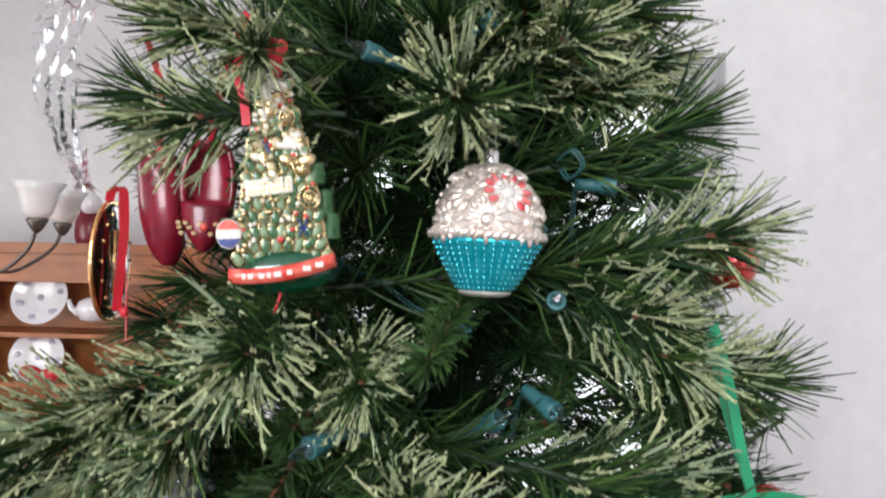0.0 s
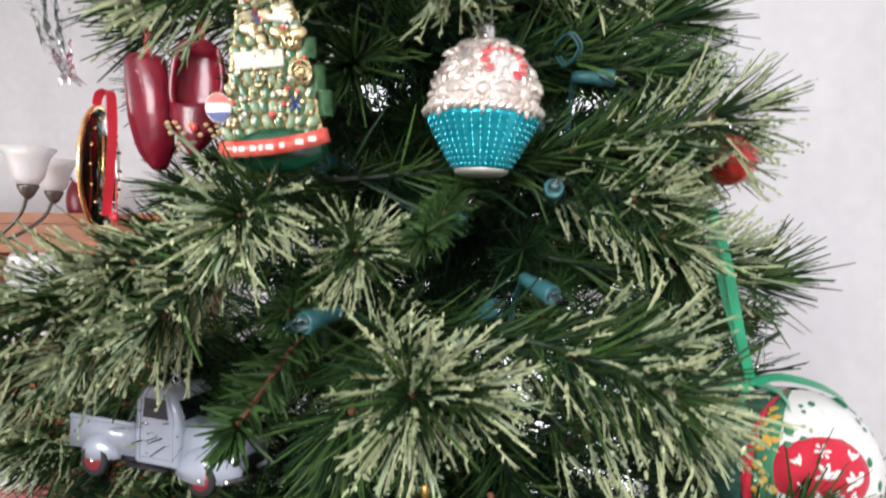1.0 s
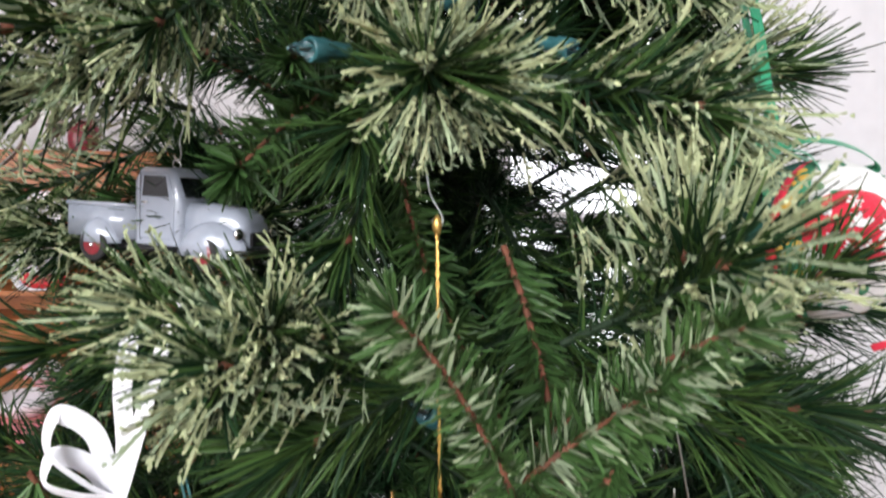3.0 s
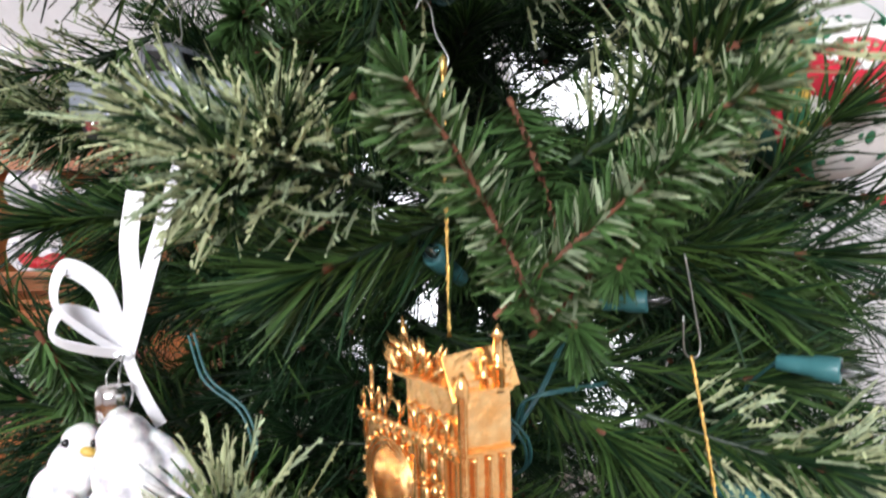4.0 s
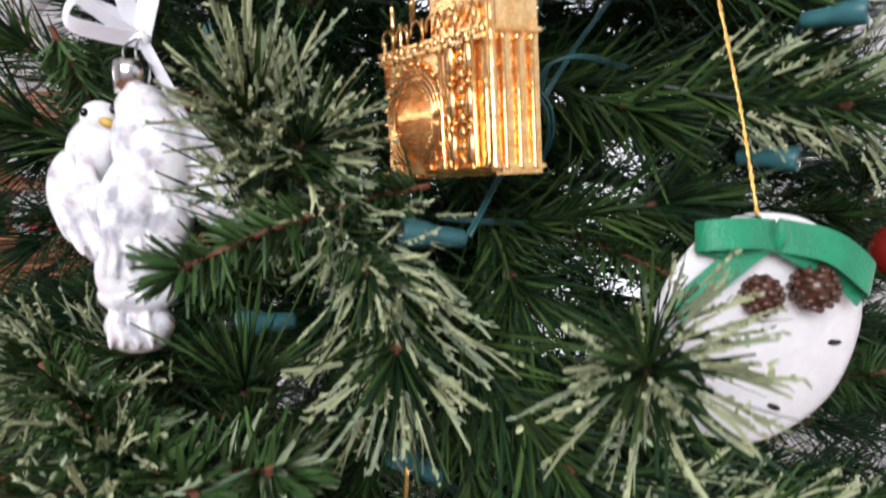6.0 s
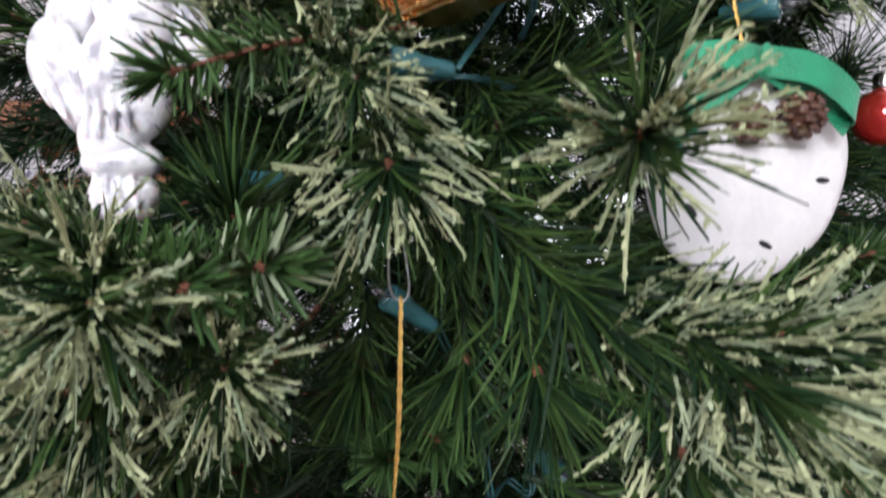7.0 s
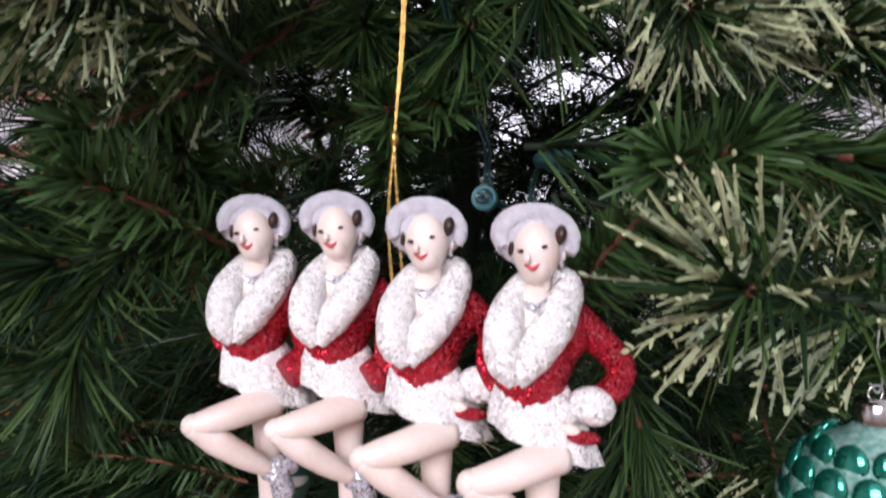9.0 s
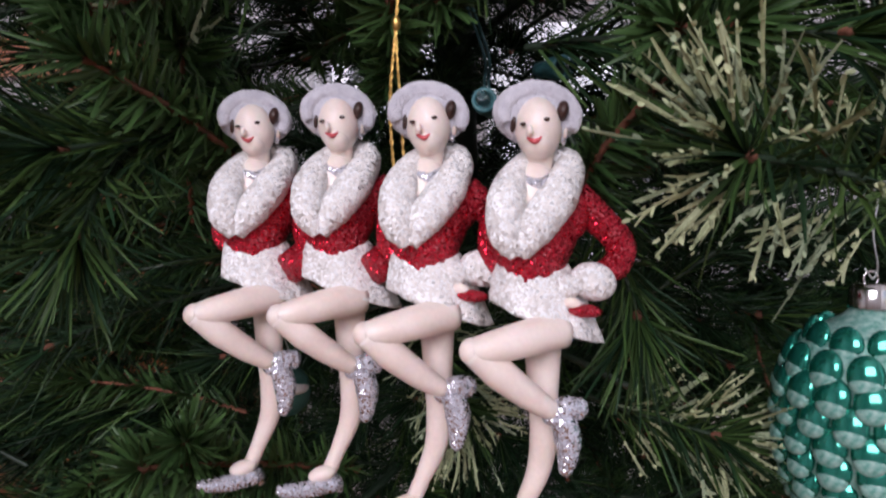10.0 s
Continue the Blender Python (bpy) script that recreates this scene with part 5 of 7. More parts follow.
f = [(j * (n + 1) + i, j * (n + 1) + i + 1, (j + 1) * (n + 1) + i + 1, (j + 1) * (n + 1) + i) for j in range(len(line) - 1) for i in range(n)]
f += [tuple(q + m for q in reversed(face)) for face in f]
tagged(part("film_streamer", g.add(v, f), FILM, smooth=False), "clear crinkled glittering film streamer on the branches", "streamer")

# ---- pair of white glass doves ----
PEARL = mat("pearl_glass", (0.86, 0.86, 0.87), 0.22, second=(0.42, 0.42, 0.46), scale=85, bump=0.6, bscale=130, sub=0.15, coat=0.4, rvar=0.15, ramp=(0.34, 0.52))
BEAK = mat("beak_yellow", (0.6, 0.4, 0.08), 0.4, scale=200)
DOT = mat("eye_black", (0.01, 0.01, 0.012), 0.15, scale=200)
D0 = Vector((-0.1612, 0.3169, 1.1034))
S = 0.000178
g = Geo()


def blob(px, py, dy, rx, ry, rz, rot=0):
    """An ellipsoid at an offset from the middle of the doves, leaning in the upright plane."""
    g.add(*ball(1, 28, 18, (rx * S, ry * S, rz * S)), at=Matrix.Translation(((px - 341) * S, dy, -(py - 680) * S)) @ Matrix.Rotation(radians(rot), 4, 'Y'))


# the further dove: head, breast, back, folded wing
blob(222, 450, 0.000, 50, 50, 46, 10)
blob(196, 530, 0.003, 74, 68, 92, 24)
blob(148, 650, 0.004, 90, 80, 128, -4)
blob(182, 755, 0.004, 62, 62, 112, -22)
blob(205, 640, -0.008, 30, 26, 130, -12)
blob(120, 690, -0.006, 24, 26, 96, -14)
blob(150, 735, -0.0095, 16, 15, 88, -22)
# the nearer dove: head, breast, back, wing, belly
blob(348, 432, -0.004, 70, 66, 66, -14)
blob(378, 545, -0.006, 104, 88, 140, -18)
blob(470, 560, 0.0, 72, 58, 178, -34)
blob(520, 640, 0.002, 44, 40, 120, -36)
blob(318, 690, -0.007, 92, 82, 150, 8)
blob(385, 730, -0.004, 80, 72, 150, 14)
blob(288, 860, -0.004, 92, 76, 110, 4)
blob(304, 925, -0.003, 110, 74, 56, 0)
blob(298, 1010, -0.002, 96, 66, 66, 0)
blob(294, 1052, -0.001, 82, 56, 40, 0)
# folded wing feathers and breast ridges in relief
for k in range(6):
    blob(398 + 24 * k, 600 + 26 * k, -0.0185 + 0.0036 * k, 13, 13, 92 - 7 * k, -30)
for k in range(4):
    blob(262 + 30 * k, 770 + 10 * (k % 2), -0.0185 + 0.001 * abs(k - 1), 12, 12, 96 - 6 * k, 6 - 5 * k)
for k in range(4):
    blob(246 + 34 * k, 1010, -0.0125 + 0.0008 * abs(k - 1), 11, 11, 60, 4 - 3 * k)
rough_doves = new("dove_ornament", g.mesh("dove_rough", PEARL))
md = rough_doves.modifiers.new("merge", 'REMESH')
md.mode, md.voxel_size, md.use_smooth_shade = 'VOXEL', 0.0009, True
sm = rough_doves.modifiers.new("soften", 'SMOOTH')
sm.factor, sm.iterations = 0.5, 3
body = bpy.data.meshes.new_from_object(rough_doves.evaluated_get(bpy.context.evaluated_depsgraph_get()))
g = Geo().add([tuple(q.co) for q in body.vertices], [tuple(q.vertices) for q in body.polygons])
bpy.data.objects.remove(rough_doves)


def dot(px, py, dy, rx, ry, rz, m, rot=0):
    g.add(*ball(1, 12, 8, (rx * S, ry * S, rz * S)), m, Matrix.Translation(((px - 341) * S, dy, -(py - 680) * S)) @ Matrix.Rotation(radians(rot), 4, 'Y'))


dot(206, 440, -0.0082, 11, 10, 12, 1)
dot(287, 435, -0.0100, 9, 10, 12, 1)
dot(258, 466, -0.0065, 22, 14, 13, 2, 22)
doves = part("dove_ornament", g, [PEARL, DOT, BEAK], m=Matrix.Translation(D0))
tagged(doves, "pair of white pearly glass doves hanging on white ribbon", "ornament")
BK = Vector((-0.167, 0.332, 1.183))
dh = thing("white_ribbon_bow", Matrix.Translation(BK), "white satin bow and loop holding the glass doves", "ribbon")
C = D0 + Vector((-32 * S, 0.002, 380 * S)) - BK
part("cap", Geo().add(*lathe([(0.0085, -0.016), (0.0088, -0.004), (0.0075, 0), (0.001, 0.001)], 28, wob=lambda a, t: 1 + 0.03 * math.cos(12 * a))), SILVER, dh, "silver metal cap", m=Matrix.Translation(C))
for s in (-1, 1):
    part("wire", Geo().add(*tube(spline([C + Vector((s * 0.003, 0, -0.003)), C + Vector((s * 0.0028, 0, 0.006)), Vector((0, 0, 0.002))], 5), 0.0006, 6)), STEEL, dh)
Q = 0.000277
vv = lambda dx, dy, y=0.0: Vector((dx * Q, y, -dy * Q))
part("loop", ribbon([vv(0, 0), vv(-45, -30, -0.004), vv(-110, -90, -0.006), vv(-100, -155, -0.003), vv(-50, -120, 0.003), vv(-25, -50, 0.004), vv(0, 0)], 0.0095, "face", 9), WHITESATIN, dh)
part("loop", ribbon([vv(0, 0), vv(-60, -10, -0.004), vv(-120, -30, -0.004), vv(-122, -70, 0.004), vv(-60, -50, 0.006), vv(0, 0)], 0.0095, "face", 9), WHITESATIN, dh)
part("strand", ribbon([vv(0, 0), vv(12, -90, 0.002), vv(5, -200, 0.004), vv(10, -290, 0.01)], 0.0088, (1, 0.25, 0), 8), WHITESATIN, dh)
part("strand", ribbon([vv(0, 0), vv(25, -70, -0.002), vv(55, -180, 0), vv(82, -300, 0.008), vv(92, -350, 0.012)], 0.0088, (1, -0.2, 0.2), 8), WHITESATIN, dh)
part("tail", ribbon([vv(0, 0), vv(25, 35, -0.006), vv(50, 80, -0.008), vv(66, 125, -0.004)], 0.0055, (0.8, 0.5, 0.3), 8), WHITESATIN, dh)
part("knot", Geo().add(*ball(1, 14, 10, (0.0045, 0.004, 0.005))), WHITESATIN, dh)

# ---- gold cathedral ----
GO = Matrix.Translation((-0.018, 0.273, 1.114)) @ pose(0, 0, 0, 0, -2, 0)
gd = thing("gold_cathedral_ornament", GO, "gold plated pierced metal cathedral front on gold cord", "ornament")
# front face runs from the near corner to the back left, side face to the back right
A = Vector((0.019, -0.0245, 0))
B = Vector((-0.0255, 0.03, 0))
Dd = Vector((0.0375, -0.0165, 0))


def face_m(p, q):
    """A frame on the upright face from p to q: x along it, y into the building."""
    d = (q - p).normalized()
    m = Matrix((d, Vector((-d.y, d.x, 0)), Vector((0, 0, 1)))).transposed().to_4x4()
    m.translation = p
    return m


FM = face_m(B, A)
LW = (A - B).length
SM = face_m(A, Dd)
SW = (Dd - A).length
H = 0.068


def fp(name, geo, m, smooth=False, label=""):
    return part(name, geo, GOLD, gd, label, smooth, m)


fp("front_wall", Geo().add(*box(LW, 0.0014, H * 0.78, (LW / 2, 0.001, H * 0.39), 0.0003)), FM)
fp("side_wall", Geo().add(*box(SW, 0.0014, H * 1.18, (SW / 2, 0.001, H * 0.59), 0.0003)), SM)
fp("upper_wall", Geo().add(*box(LW * 0.5, 0.0014, H * 0.42, (LW * 0.73, 0.0015, H * 0.95), 0.0003)), FM)
fp("floor_plate", Geo().add([tuple(A), tuple(Dd), tuple(Dd + Vector((-0.03, 0.045, 0))), tuple(B)] + [tuple(p + Vector((0, 0, 0.0012))) for p in (A, Dd, Dd + Vector((-0.03, 0.045, 0)), B)],
   [(3, 2, 1, 0), (4, 5, 6, 7), (0, 1, 5, 4), (1, 2, 6, 5), (2, 3, 7, 6), (3, 0, 4, 7)]), Matrix())
fp("slanted_roof", Geo().add(*box(SW * 1.1 + 0.006, 0.0012, 0.017, (SW * 0.38, 0, 0), 0.0003)), SM @ pose(0.002, 0.004, H * 1.2, -24, -6, 0))
fp("corner_pillar", Geo().add(*lathe([(0.0026, 0), (0.0026, 0.003), (0.0019, 0.005), (0.0019, H * 1.05), (0.0027, H * 1.08), (0.0027, H * 1.16), (0.0008, H * 1.22)], 12)), Matrix.Translation(A + Vector((0, -0.0006, 0.001))), True)
# statuettes in relief between the rose window and the corner
for k in range(3):
    for x in (0.685, 0.835):
        st = Geo().add(*ball(1, 10, 8, (0.0024, 0.0017, 0.0068)), at=pose(0, 0, 0)).add(*ball(0.0017, 8, 6), at=pose(0, -0.0004, 0.0078)).add(*ball(1, 10, 6, (0.0033, 0.0019, 0.0012)), at=pose(0, 0, -0.0072))
        fp("relief_figure", st, FM @ pose(LW * x, -0.0014, 0.0105 + 0.0172 * k), True)
# fretted crest along the ledges
for k in range(15):
    fp("crest", Geo().add(*ball(1, 8, 6, (0.0019, 0.0012, 0.0026))), FM @ pose(LW * (0.04 + 0.066 * k), -0.0022, H * 0.775 + 0.0008 * math.sin(k * 2.4)), True)
# rose window: rings and a lattice
rx = 0.30 * LW
for r in (0.0185, 0.0165, 0.0145):
    fp("rose_ring", Geo().add(*tube([(rx + r * math.cos(a), -0.0008, H * 0.36 + 1.15 * r * math.sin(a)) for a in [2 * math.pi * k / 40 for k in range(41)]], 0.0007, 6)), FM, True)
g = Geo()
for k in range(-6, 7):
    x = k * 0.0019
    h = math.sqrt(max(0, 0.0145 ** 2 - x * x)) * 1.15
    g.add(*tube([(rx + x, -0.0006, H * 0.36 - h), (rx + x, -0.0006, H * 0.36 + h)], 0.0004, 5))
    g.add(*tube([(rx - h / 1.15, -0.0006, H * 0.36 + x), (rx + h / 1.15, -0.0006, H * 0.36 + x)], 0.0004, 5))
fp("lattice", g, FM, True)
for k in range(24):
    a = 2 * math.pi * k / 24
    fp("rose_bead", Geo().add(*ball(1, 7, 5, (0.0016, 0.001, 0.0016))), FM @ pose(rx + 0.0208 * math.cos(a), -0.0008, H * 0.36 + 0.0235 * math.sin(a)), True)
for x in (0.59, 0.65, 0.87, 0.97):
    fp("column", Geo().add(*lathe([(0.0016, 0), (0.0016, 0.001), (0.001, 0.002), (0.001, H * 0.68), (0.0016, H * 0.7), (0.0016, H * 0.72)], 12)), FM @ pose(x * LW, -0.0012, 0.002), True)
for x in (0.2, 0.5, 0.8):
    fp("column", Geo().add(*lathe([(0.0013, 0), (0.0013, 0.001), (0.0008, 0.002), (0.0008, H * 0.7), (0.0014, H * 0.72)], 12)), SM @ pose(x * SW, -0.0012, 0.002), True)
for k in range(9):
    fp("statue_niche", Geo().add(*ball(1, 8, 6, (0.0022, 0.0012, 0.0024))), FM @ pose(LW * 0.76, -0.0012, 0.006 + 0.0055 * k), True)
for z, w, x0 in ((H * 0.75, LW, 0.5), (H * 0.80, LW * 1.02, 0.5), (H * 0.04, LW * 1.03, 0.5), (H * 1.13, LW * 0.6, 0.67)):
    fp("cornice", Geo().add(*box(w, 0.004, 0.0018, (LW * x0, -0.001, z), 0.0005)), FM)
for z in (H * 0.78, H * 0.04, H * 1.12):
    fp("cornice", Geo().add(*box(SW * 1.05, 0.003, 0.0018, (SW / 2, -0.0008, z), 0.0005)), SM)
for k in range(6):
    a0 = LW * (0.08 + 0.15 * k)
    fp("arch", Geo().add(*tube([(a0 + 0.0042 * math.cos(a), -0.0012, H * 0.86 + 0.006 * math.sin(a)) for a in [math.pi * q / 10 for q in range(11)]] , 0.0007, 6)), FM, True)
    fp("baluster", Geo().add(*tube([(a0 + 0.0042, -0.0012, H * 0.81), (a0 + 0.0042, -0.0012, H * 0.95)], 0.0008, 6)), FM, True)
rr = random.Random(9)
for k in range(46):
    x = LW * (0.42 + 0.42 * rr.random())
    z = H * (1.10 + 0.14 * rr.random())
    a = math.pi / 2 - (x / LW - 0.63) * 5 + rr.gauss(0, 0.35)
    l = 0.007 + 0.008 * rr.random()
    fp("crest_leaf", Geo().add(*tube([(0, 0, 0), (l * 0.6 * math.cos(a), 0, l * 0.6 * math.sin(a)), (l * math.cos(a), 0, l * math.sin(a))], [0.0012, 0.0018, 0.0003], 6)), FM @ pose(x, -0.002 + 0.008 * rr.random(), z), True)
for m, x, z0, h, r in ((FM, 0.12, H * 0.8, 0.022, 0.0012), (FM, 0.33, H * 0.95, 0.02, 0.0014), (SM, 0.75, H * 1.1, 0.026, 0.0024), (SM, 0.45, H * 1.12, 0.014, 0.0016), (FM, 0.02, H * 0.6, 0.022, 0.001), (FM, 0.2, H * 0.75, 0.016, 0.0011)):
    w = LW if m is FM else SW
    fp("spire", Geo().add(*lathe([(r, 0), (r, h * 0.35), (r * 1.4, h * 0.37), (r * 0.9, h * 0.42), (r * 0.8, h * 0.8), (r * 1.1, h * 0.84), (0.0001, h)], 10)), m @ pose(x * w, 0, z0), True)
GI = GO.inverted()
g0, g1 = GI @ Vector((-0.0065, 0.309, 1.198)), GI @ Vector((-0.0105, 0.324, 1.322))
part("cord", tw_cord([g0, g0.lerp(g1, 0.5), g1], 0.0009, 12), GOLDCORD, gd, "twisted gold cord")
part("bead", Geo().add(*ball(1, 12, 8, (0.0022, 0.0022, 0.0055))), GOLDCORD, gd, m=Matrix.Translation(g1))
hook(gd, g1 + Vector((-0.008, 0.002, 0.03)), g1)

# ---- sand dollar ----
CHALK = mat("sand_dollar_chalk", (0.82, 0.81, 0.8), 0.8, second=(0.74, 0.73, 0.72), scale=40, bump=0.35, bscale=260)
CONE = mat("pine_cone_brown", (0.12, 0.05, 0.025), 0.35, second=(0.06, 0.025, 0.015), scale=200, coat=0.4)
SDM = Matrix.Translation((0.1183, 0.2859, 1.0458)) @ pose(0, 0, 0, 3, 2, 14)
sd = thing("sand_dollar_ornament", SDM, "chalk white sand dollar with green bow and two tiny cones", "ornament")
rows = []
N = 72
for u, y in ((0.0, -0.0062), (0.25, -0.006), (0.5, -0.0052), (0.75, -0.0038), (0.92, -0.0022), (0.985, -0.001), (1.0, 0.0006), (0.985, 0.002), (0.9, 0.003), (0.5, 0.0034), (0.0, 0.0034)):
    row = []
    for i in range(N):
        a = 2 * math.pi * i / N
        r = 0.0522 * max(u, 1e-4) * (1 + (0.012 * math.sin(3 * a + 1) + 0.008 * math.sin(7 * a)) * u)
        row.append((r * math.cos(a), y, r * math.sin(a)))
    rows.append(row)
part("disc", Geo().add(*loft(rows)), CHALK, sd)
for a, r in ((-0.16, 0.036), (-1.35, 0.035), (-2.6, 0.036), (2.95, 0.04), (1.3, 0.036)):
    part("slot", Geo().add(*ball(1, 14, 6, (0.0042, 0.0006, 0.0014))), BLACK, sd, "dark slot", m=Matrix.Translation((r * math.cos(a), -0.0043, r * math.sin(a))) @ Matrix.Rotation(-a * 0.3, 4, 'Y'))
SI = SDM.inverted()


def sp(t_p):
    return SI @ Vector(t_p)


L1, L2, L3 = sp((0.1167, 0.2714, 1.0889)), sp((0.0837, 0.2687, 1.0901)), sp((0.1582, 0.2785, 1.0708))
up = Vector((0, 0, 1))
BW = 0.0125
part("bow_loop", ribbon([L1, L1.lerp(L2, 0.5) + Vector((0, -0.006, 0.001)), L2 + Vector((0.003, -0.006, 0)), L2 + Vector((0, 0.001, -0.002)), L1.lerp(L2, 0.5) + Vector((0, 0.001, -0.004)), L1], BW, (0.1, 0.3, 1), 8), GREENSATIN, sd, "green grosgrain ribbon loop")
part("bow_loop", ribbon([L1, L1.lerp(L3, 0.5) + Vector((0, -0.005, 0.004)), L3 + Vector((-0.003, -0.005, 0.0)), L3 + Vector((0, 0.001, -0.003)), L1.lerp(L3, 0.5) + Vector((0, 0.001, -0.002)), L1], BW * 1.1, (0.3, 0.2, 1), 8), GREENSATIN, sd)
L4 = sp((0.0758, 0.2710, 1.0563))
part("bow_tail", ribbon([L1 + Vector((0, 0.001, 0)), L1.lerp(L4, 0.4) + Vector((0, -0.001, 0.003)), L4], 0.011, (0.35, 0.1, 1), 8), GREENSATIN, sd)
L5 = sp((0.1586, 0.2804, 1.0603))
part("bow_tail", ribbon([L1 + Vector((0, 0.0015, 0)), L1.lerp(L5, 0.5) + Vector((0, 0, 0.004)), L5], 0.009, (0.4, 0.1, 1), 8), GREENSATIN, sd)
part("bow_knot", Geo().add(*ball(1, 14, 8, (0.003, 0.003, 0.0068))), GREENSATIN, sd, m=Matrix.Translation(L1 + Vector((0, -0.002, 0))))
cone_scale = Geo().add(*ball(1, 8, 5, (0.0027, 0.0016, 0.0014))).mesh("cone_scale", CONE)
for p, r in (((0.1120, 0.2725, 1.0635), 0.0090), ((0.1348, 0.2745, 1.0660), 0.0106)):
    tc1 = part("tiny_cone", Geo().add(*ball(r * 0.75, 14, 10)), CONE, sd, "tiny glossy brown pine cone", m=Matrix.Translation(sp(p)))
    for k in range(46):
        z = 1 - 2 * (k + 0.5) / 46
        a = k * 2.399
        d = Vector((math.sqrt(1 - z * z) * math.cos(a), math.sqrt(1 - z * z) * math.sin(a), z))
        o = new("cone_scale", cone_scale)
        o.parent = tc1
        o.matrix_basis = Matrix.Translation(d * r * 0.86) @ d.to_track_quat('Y', 'Z').to_matrix().to_4x4() @ pose(0, 0, 0, 25, 0, 0)
H1 = sp((0.1, 0.299, 1.193))
T1 = sp((0.1110, 0.2759, 1.0948))
part("cord", tw_cord([T1, T1.lerp(H1, 0.5) + Vector((0.0012, 0, 0)), H1], 0.0008, 11), GOLDCORD, sd, "twisted gold cord")
part("hook", Geo().add(*tube(spline([H1 + Vector((-0.006, 0, 0.018)), H1 + Vector((-0.004, 0, 0.003)), H1 + Vector((0, 0, -0.001)), H1 + Vector((0.004, 0, 0.003)), H1 + Vector((0.0, 0.002, 0.022)), H1 + Vector((-0.006, 0.004, 0.045))], 6), 0.0005, 6)), STEEL, sd, "thin bent wire hook")

# ---- green glass cone ----
GG = mat("green_glass", (0.0, 0.2, 0.13), 0.13, 0.75, second=(0.02, 0.3, 0.22), scale=60, coat=0.6)
GFROST = mat("frosted_green", (0.34, 0.52, 0.46), 0.4, 0.15, second=(0.1, 0.3, 0.24), scale=420, bump=0.4, bscale=1500)
gc = thing("glass_cone_ornament", Matrix.Translation((0.1440, 0.2327, 0.8022)), "frosted green glass pine cone ornament with silver cap", "ornament")
part("body", Geo().add(*lathe([(0.006, -0.006), (0.009, -0.010), (0.02, -0.017), (0.028, -0.028), (0.0305, -0.045), (0.0295, -0.065), (0.025, -0.085), (0.016, -0.102), (0.001, -0.11)], 48)), GFROST, gc)
prof = [(0.02, -0.019), (0.0275, -0.0275), (0.0303, -0.037), (0.031, -0.0465), (0.0308, -0.056), (0.0295, -0.0655), (0.027, -0.075), (0.0235, -0.084), (0.019, -0.093), (0.011, -0.102)]
scale_me = Geo().add(*ball(1, 14, 9, (0.003, 0.0064, 0.0078)), at=pose(0.0003, 0, 0, 0, -14, 0)).mesh("scale", GG)
tip_me = Geo().add(*ball(1, 14, 8, (0.0026, 0.0056, 0.0046)), at=pose(0.0016, 0, -0.0030, 0, -16, 0)).mesh("frosted_rim", GFROST)
for j, (r, z) in enumerate(prof):
    n = max(7, int(r * 500))
    for i in range(n):
        a = 2 * math.pi * (i + 0.5 * (j % 2)) / n
        o = new("scale", scale_me)
        o.parent = gc
        o.matrix_basis = Matrix.Translation((r * math.cos(a), r * math.sin(a), z)) @ Matrix.Rotation(a, 4, 'Z')
        o2 = new("frosted_rim", tip_me)
        o2.parent = o
cap(gc, -0.007, 0.0075, 0.01)
hook(gc, (0.001, 0.004, 0.04), (0, 0, 0.006))


# ---- row of dancers, one plain figurine ----
SKIN = mat("figurine_cream", (0.88, 0.75, 0.68), 0.45, second=(0.83, 0.69, 0.61), scale=90, coat=0.25, sub=0.1)
FURW = glitter("glitter_white", (0.84, 0.8, 0.76), (0.95, 0.95, 0.95), 1200, 0.6, 0.6, False, 1.1)
REDG = glitter("glitter_red", (0.36, 0.006, 0.018), (0.8, 0.03, 0.06), 1700, 0.6, 0.5, True, 1.6)
SILG = glitter("glitter_silver", (0.5, 0.5, 0.56), (0.85, 0.85, 0.9), 1700, 0.55, 0.4, True, 0.9)
HATM = mat("plush_hat", (0.74, 0.72, 0.77), 0.95, second=(0.6, 0.58, 0.64), scale=250, bump=0.9, bscale=1300, sheen=0.6)
HAIR = mat("figurine_brown", (0.045, 0.018, 0.012), 0.4, second=(0.03, 0.012, 0.008), scale=150)
LIP = mat("figurine_red", (0.62, 0.09, 0.1), 0.35, scale=150)
U = 1 / 4900


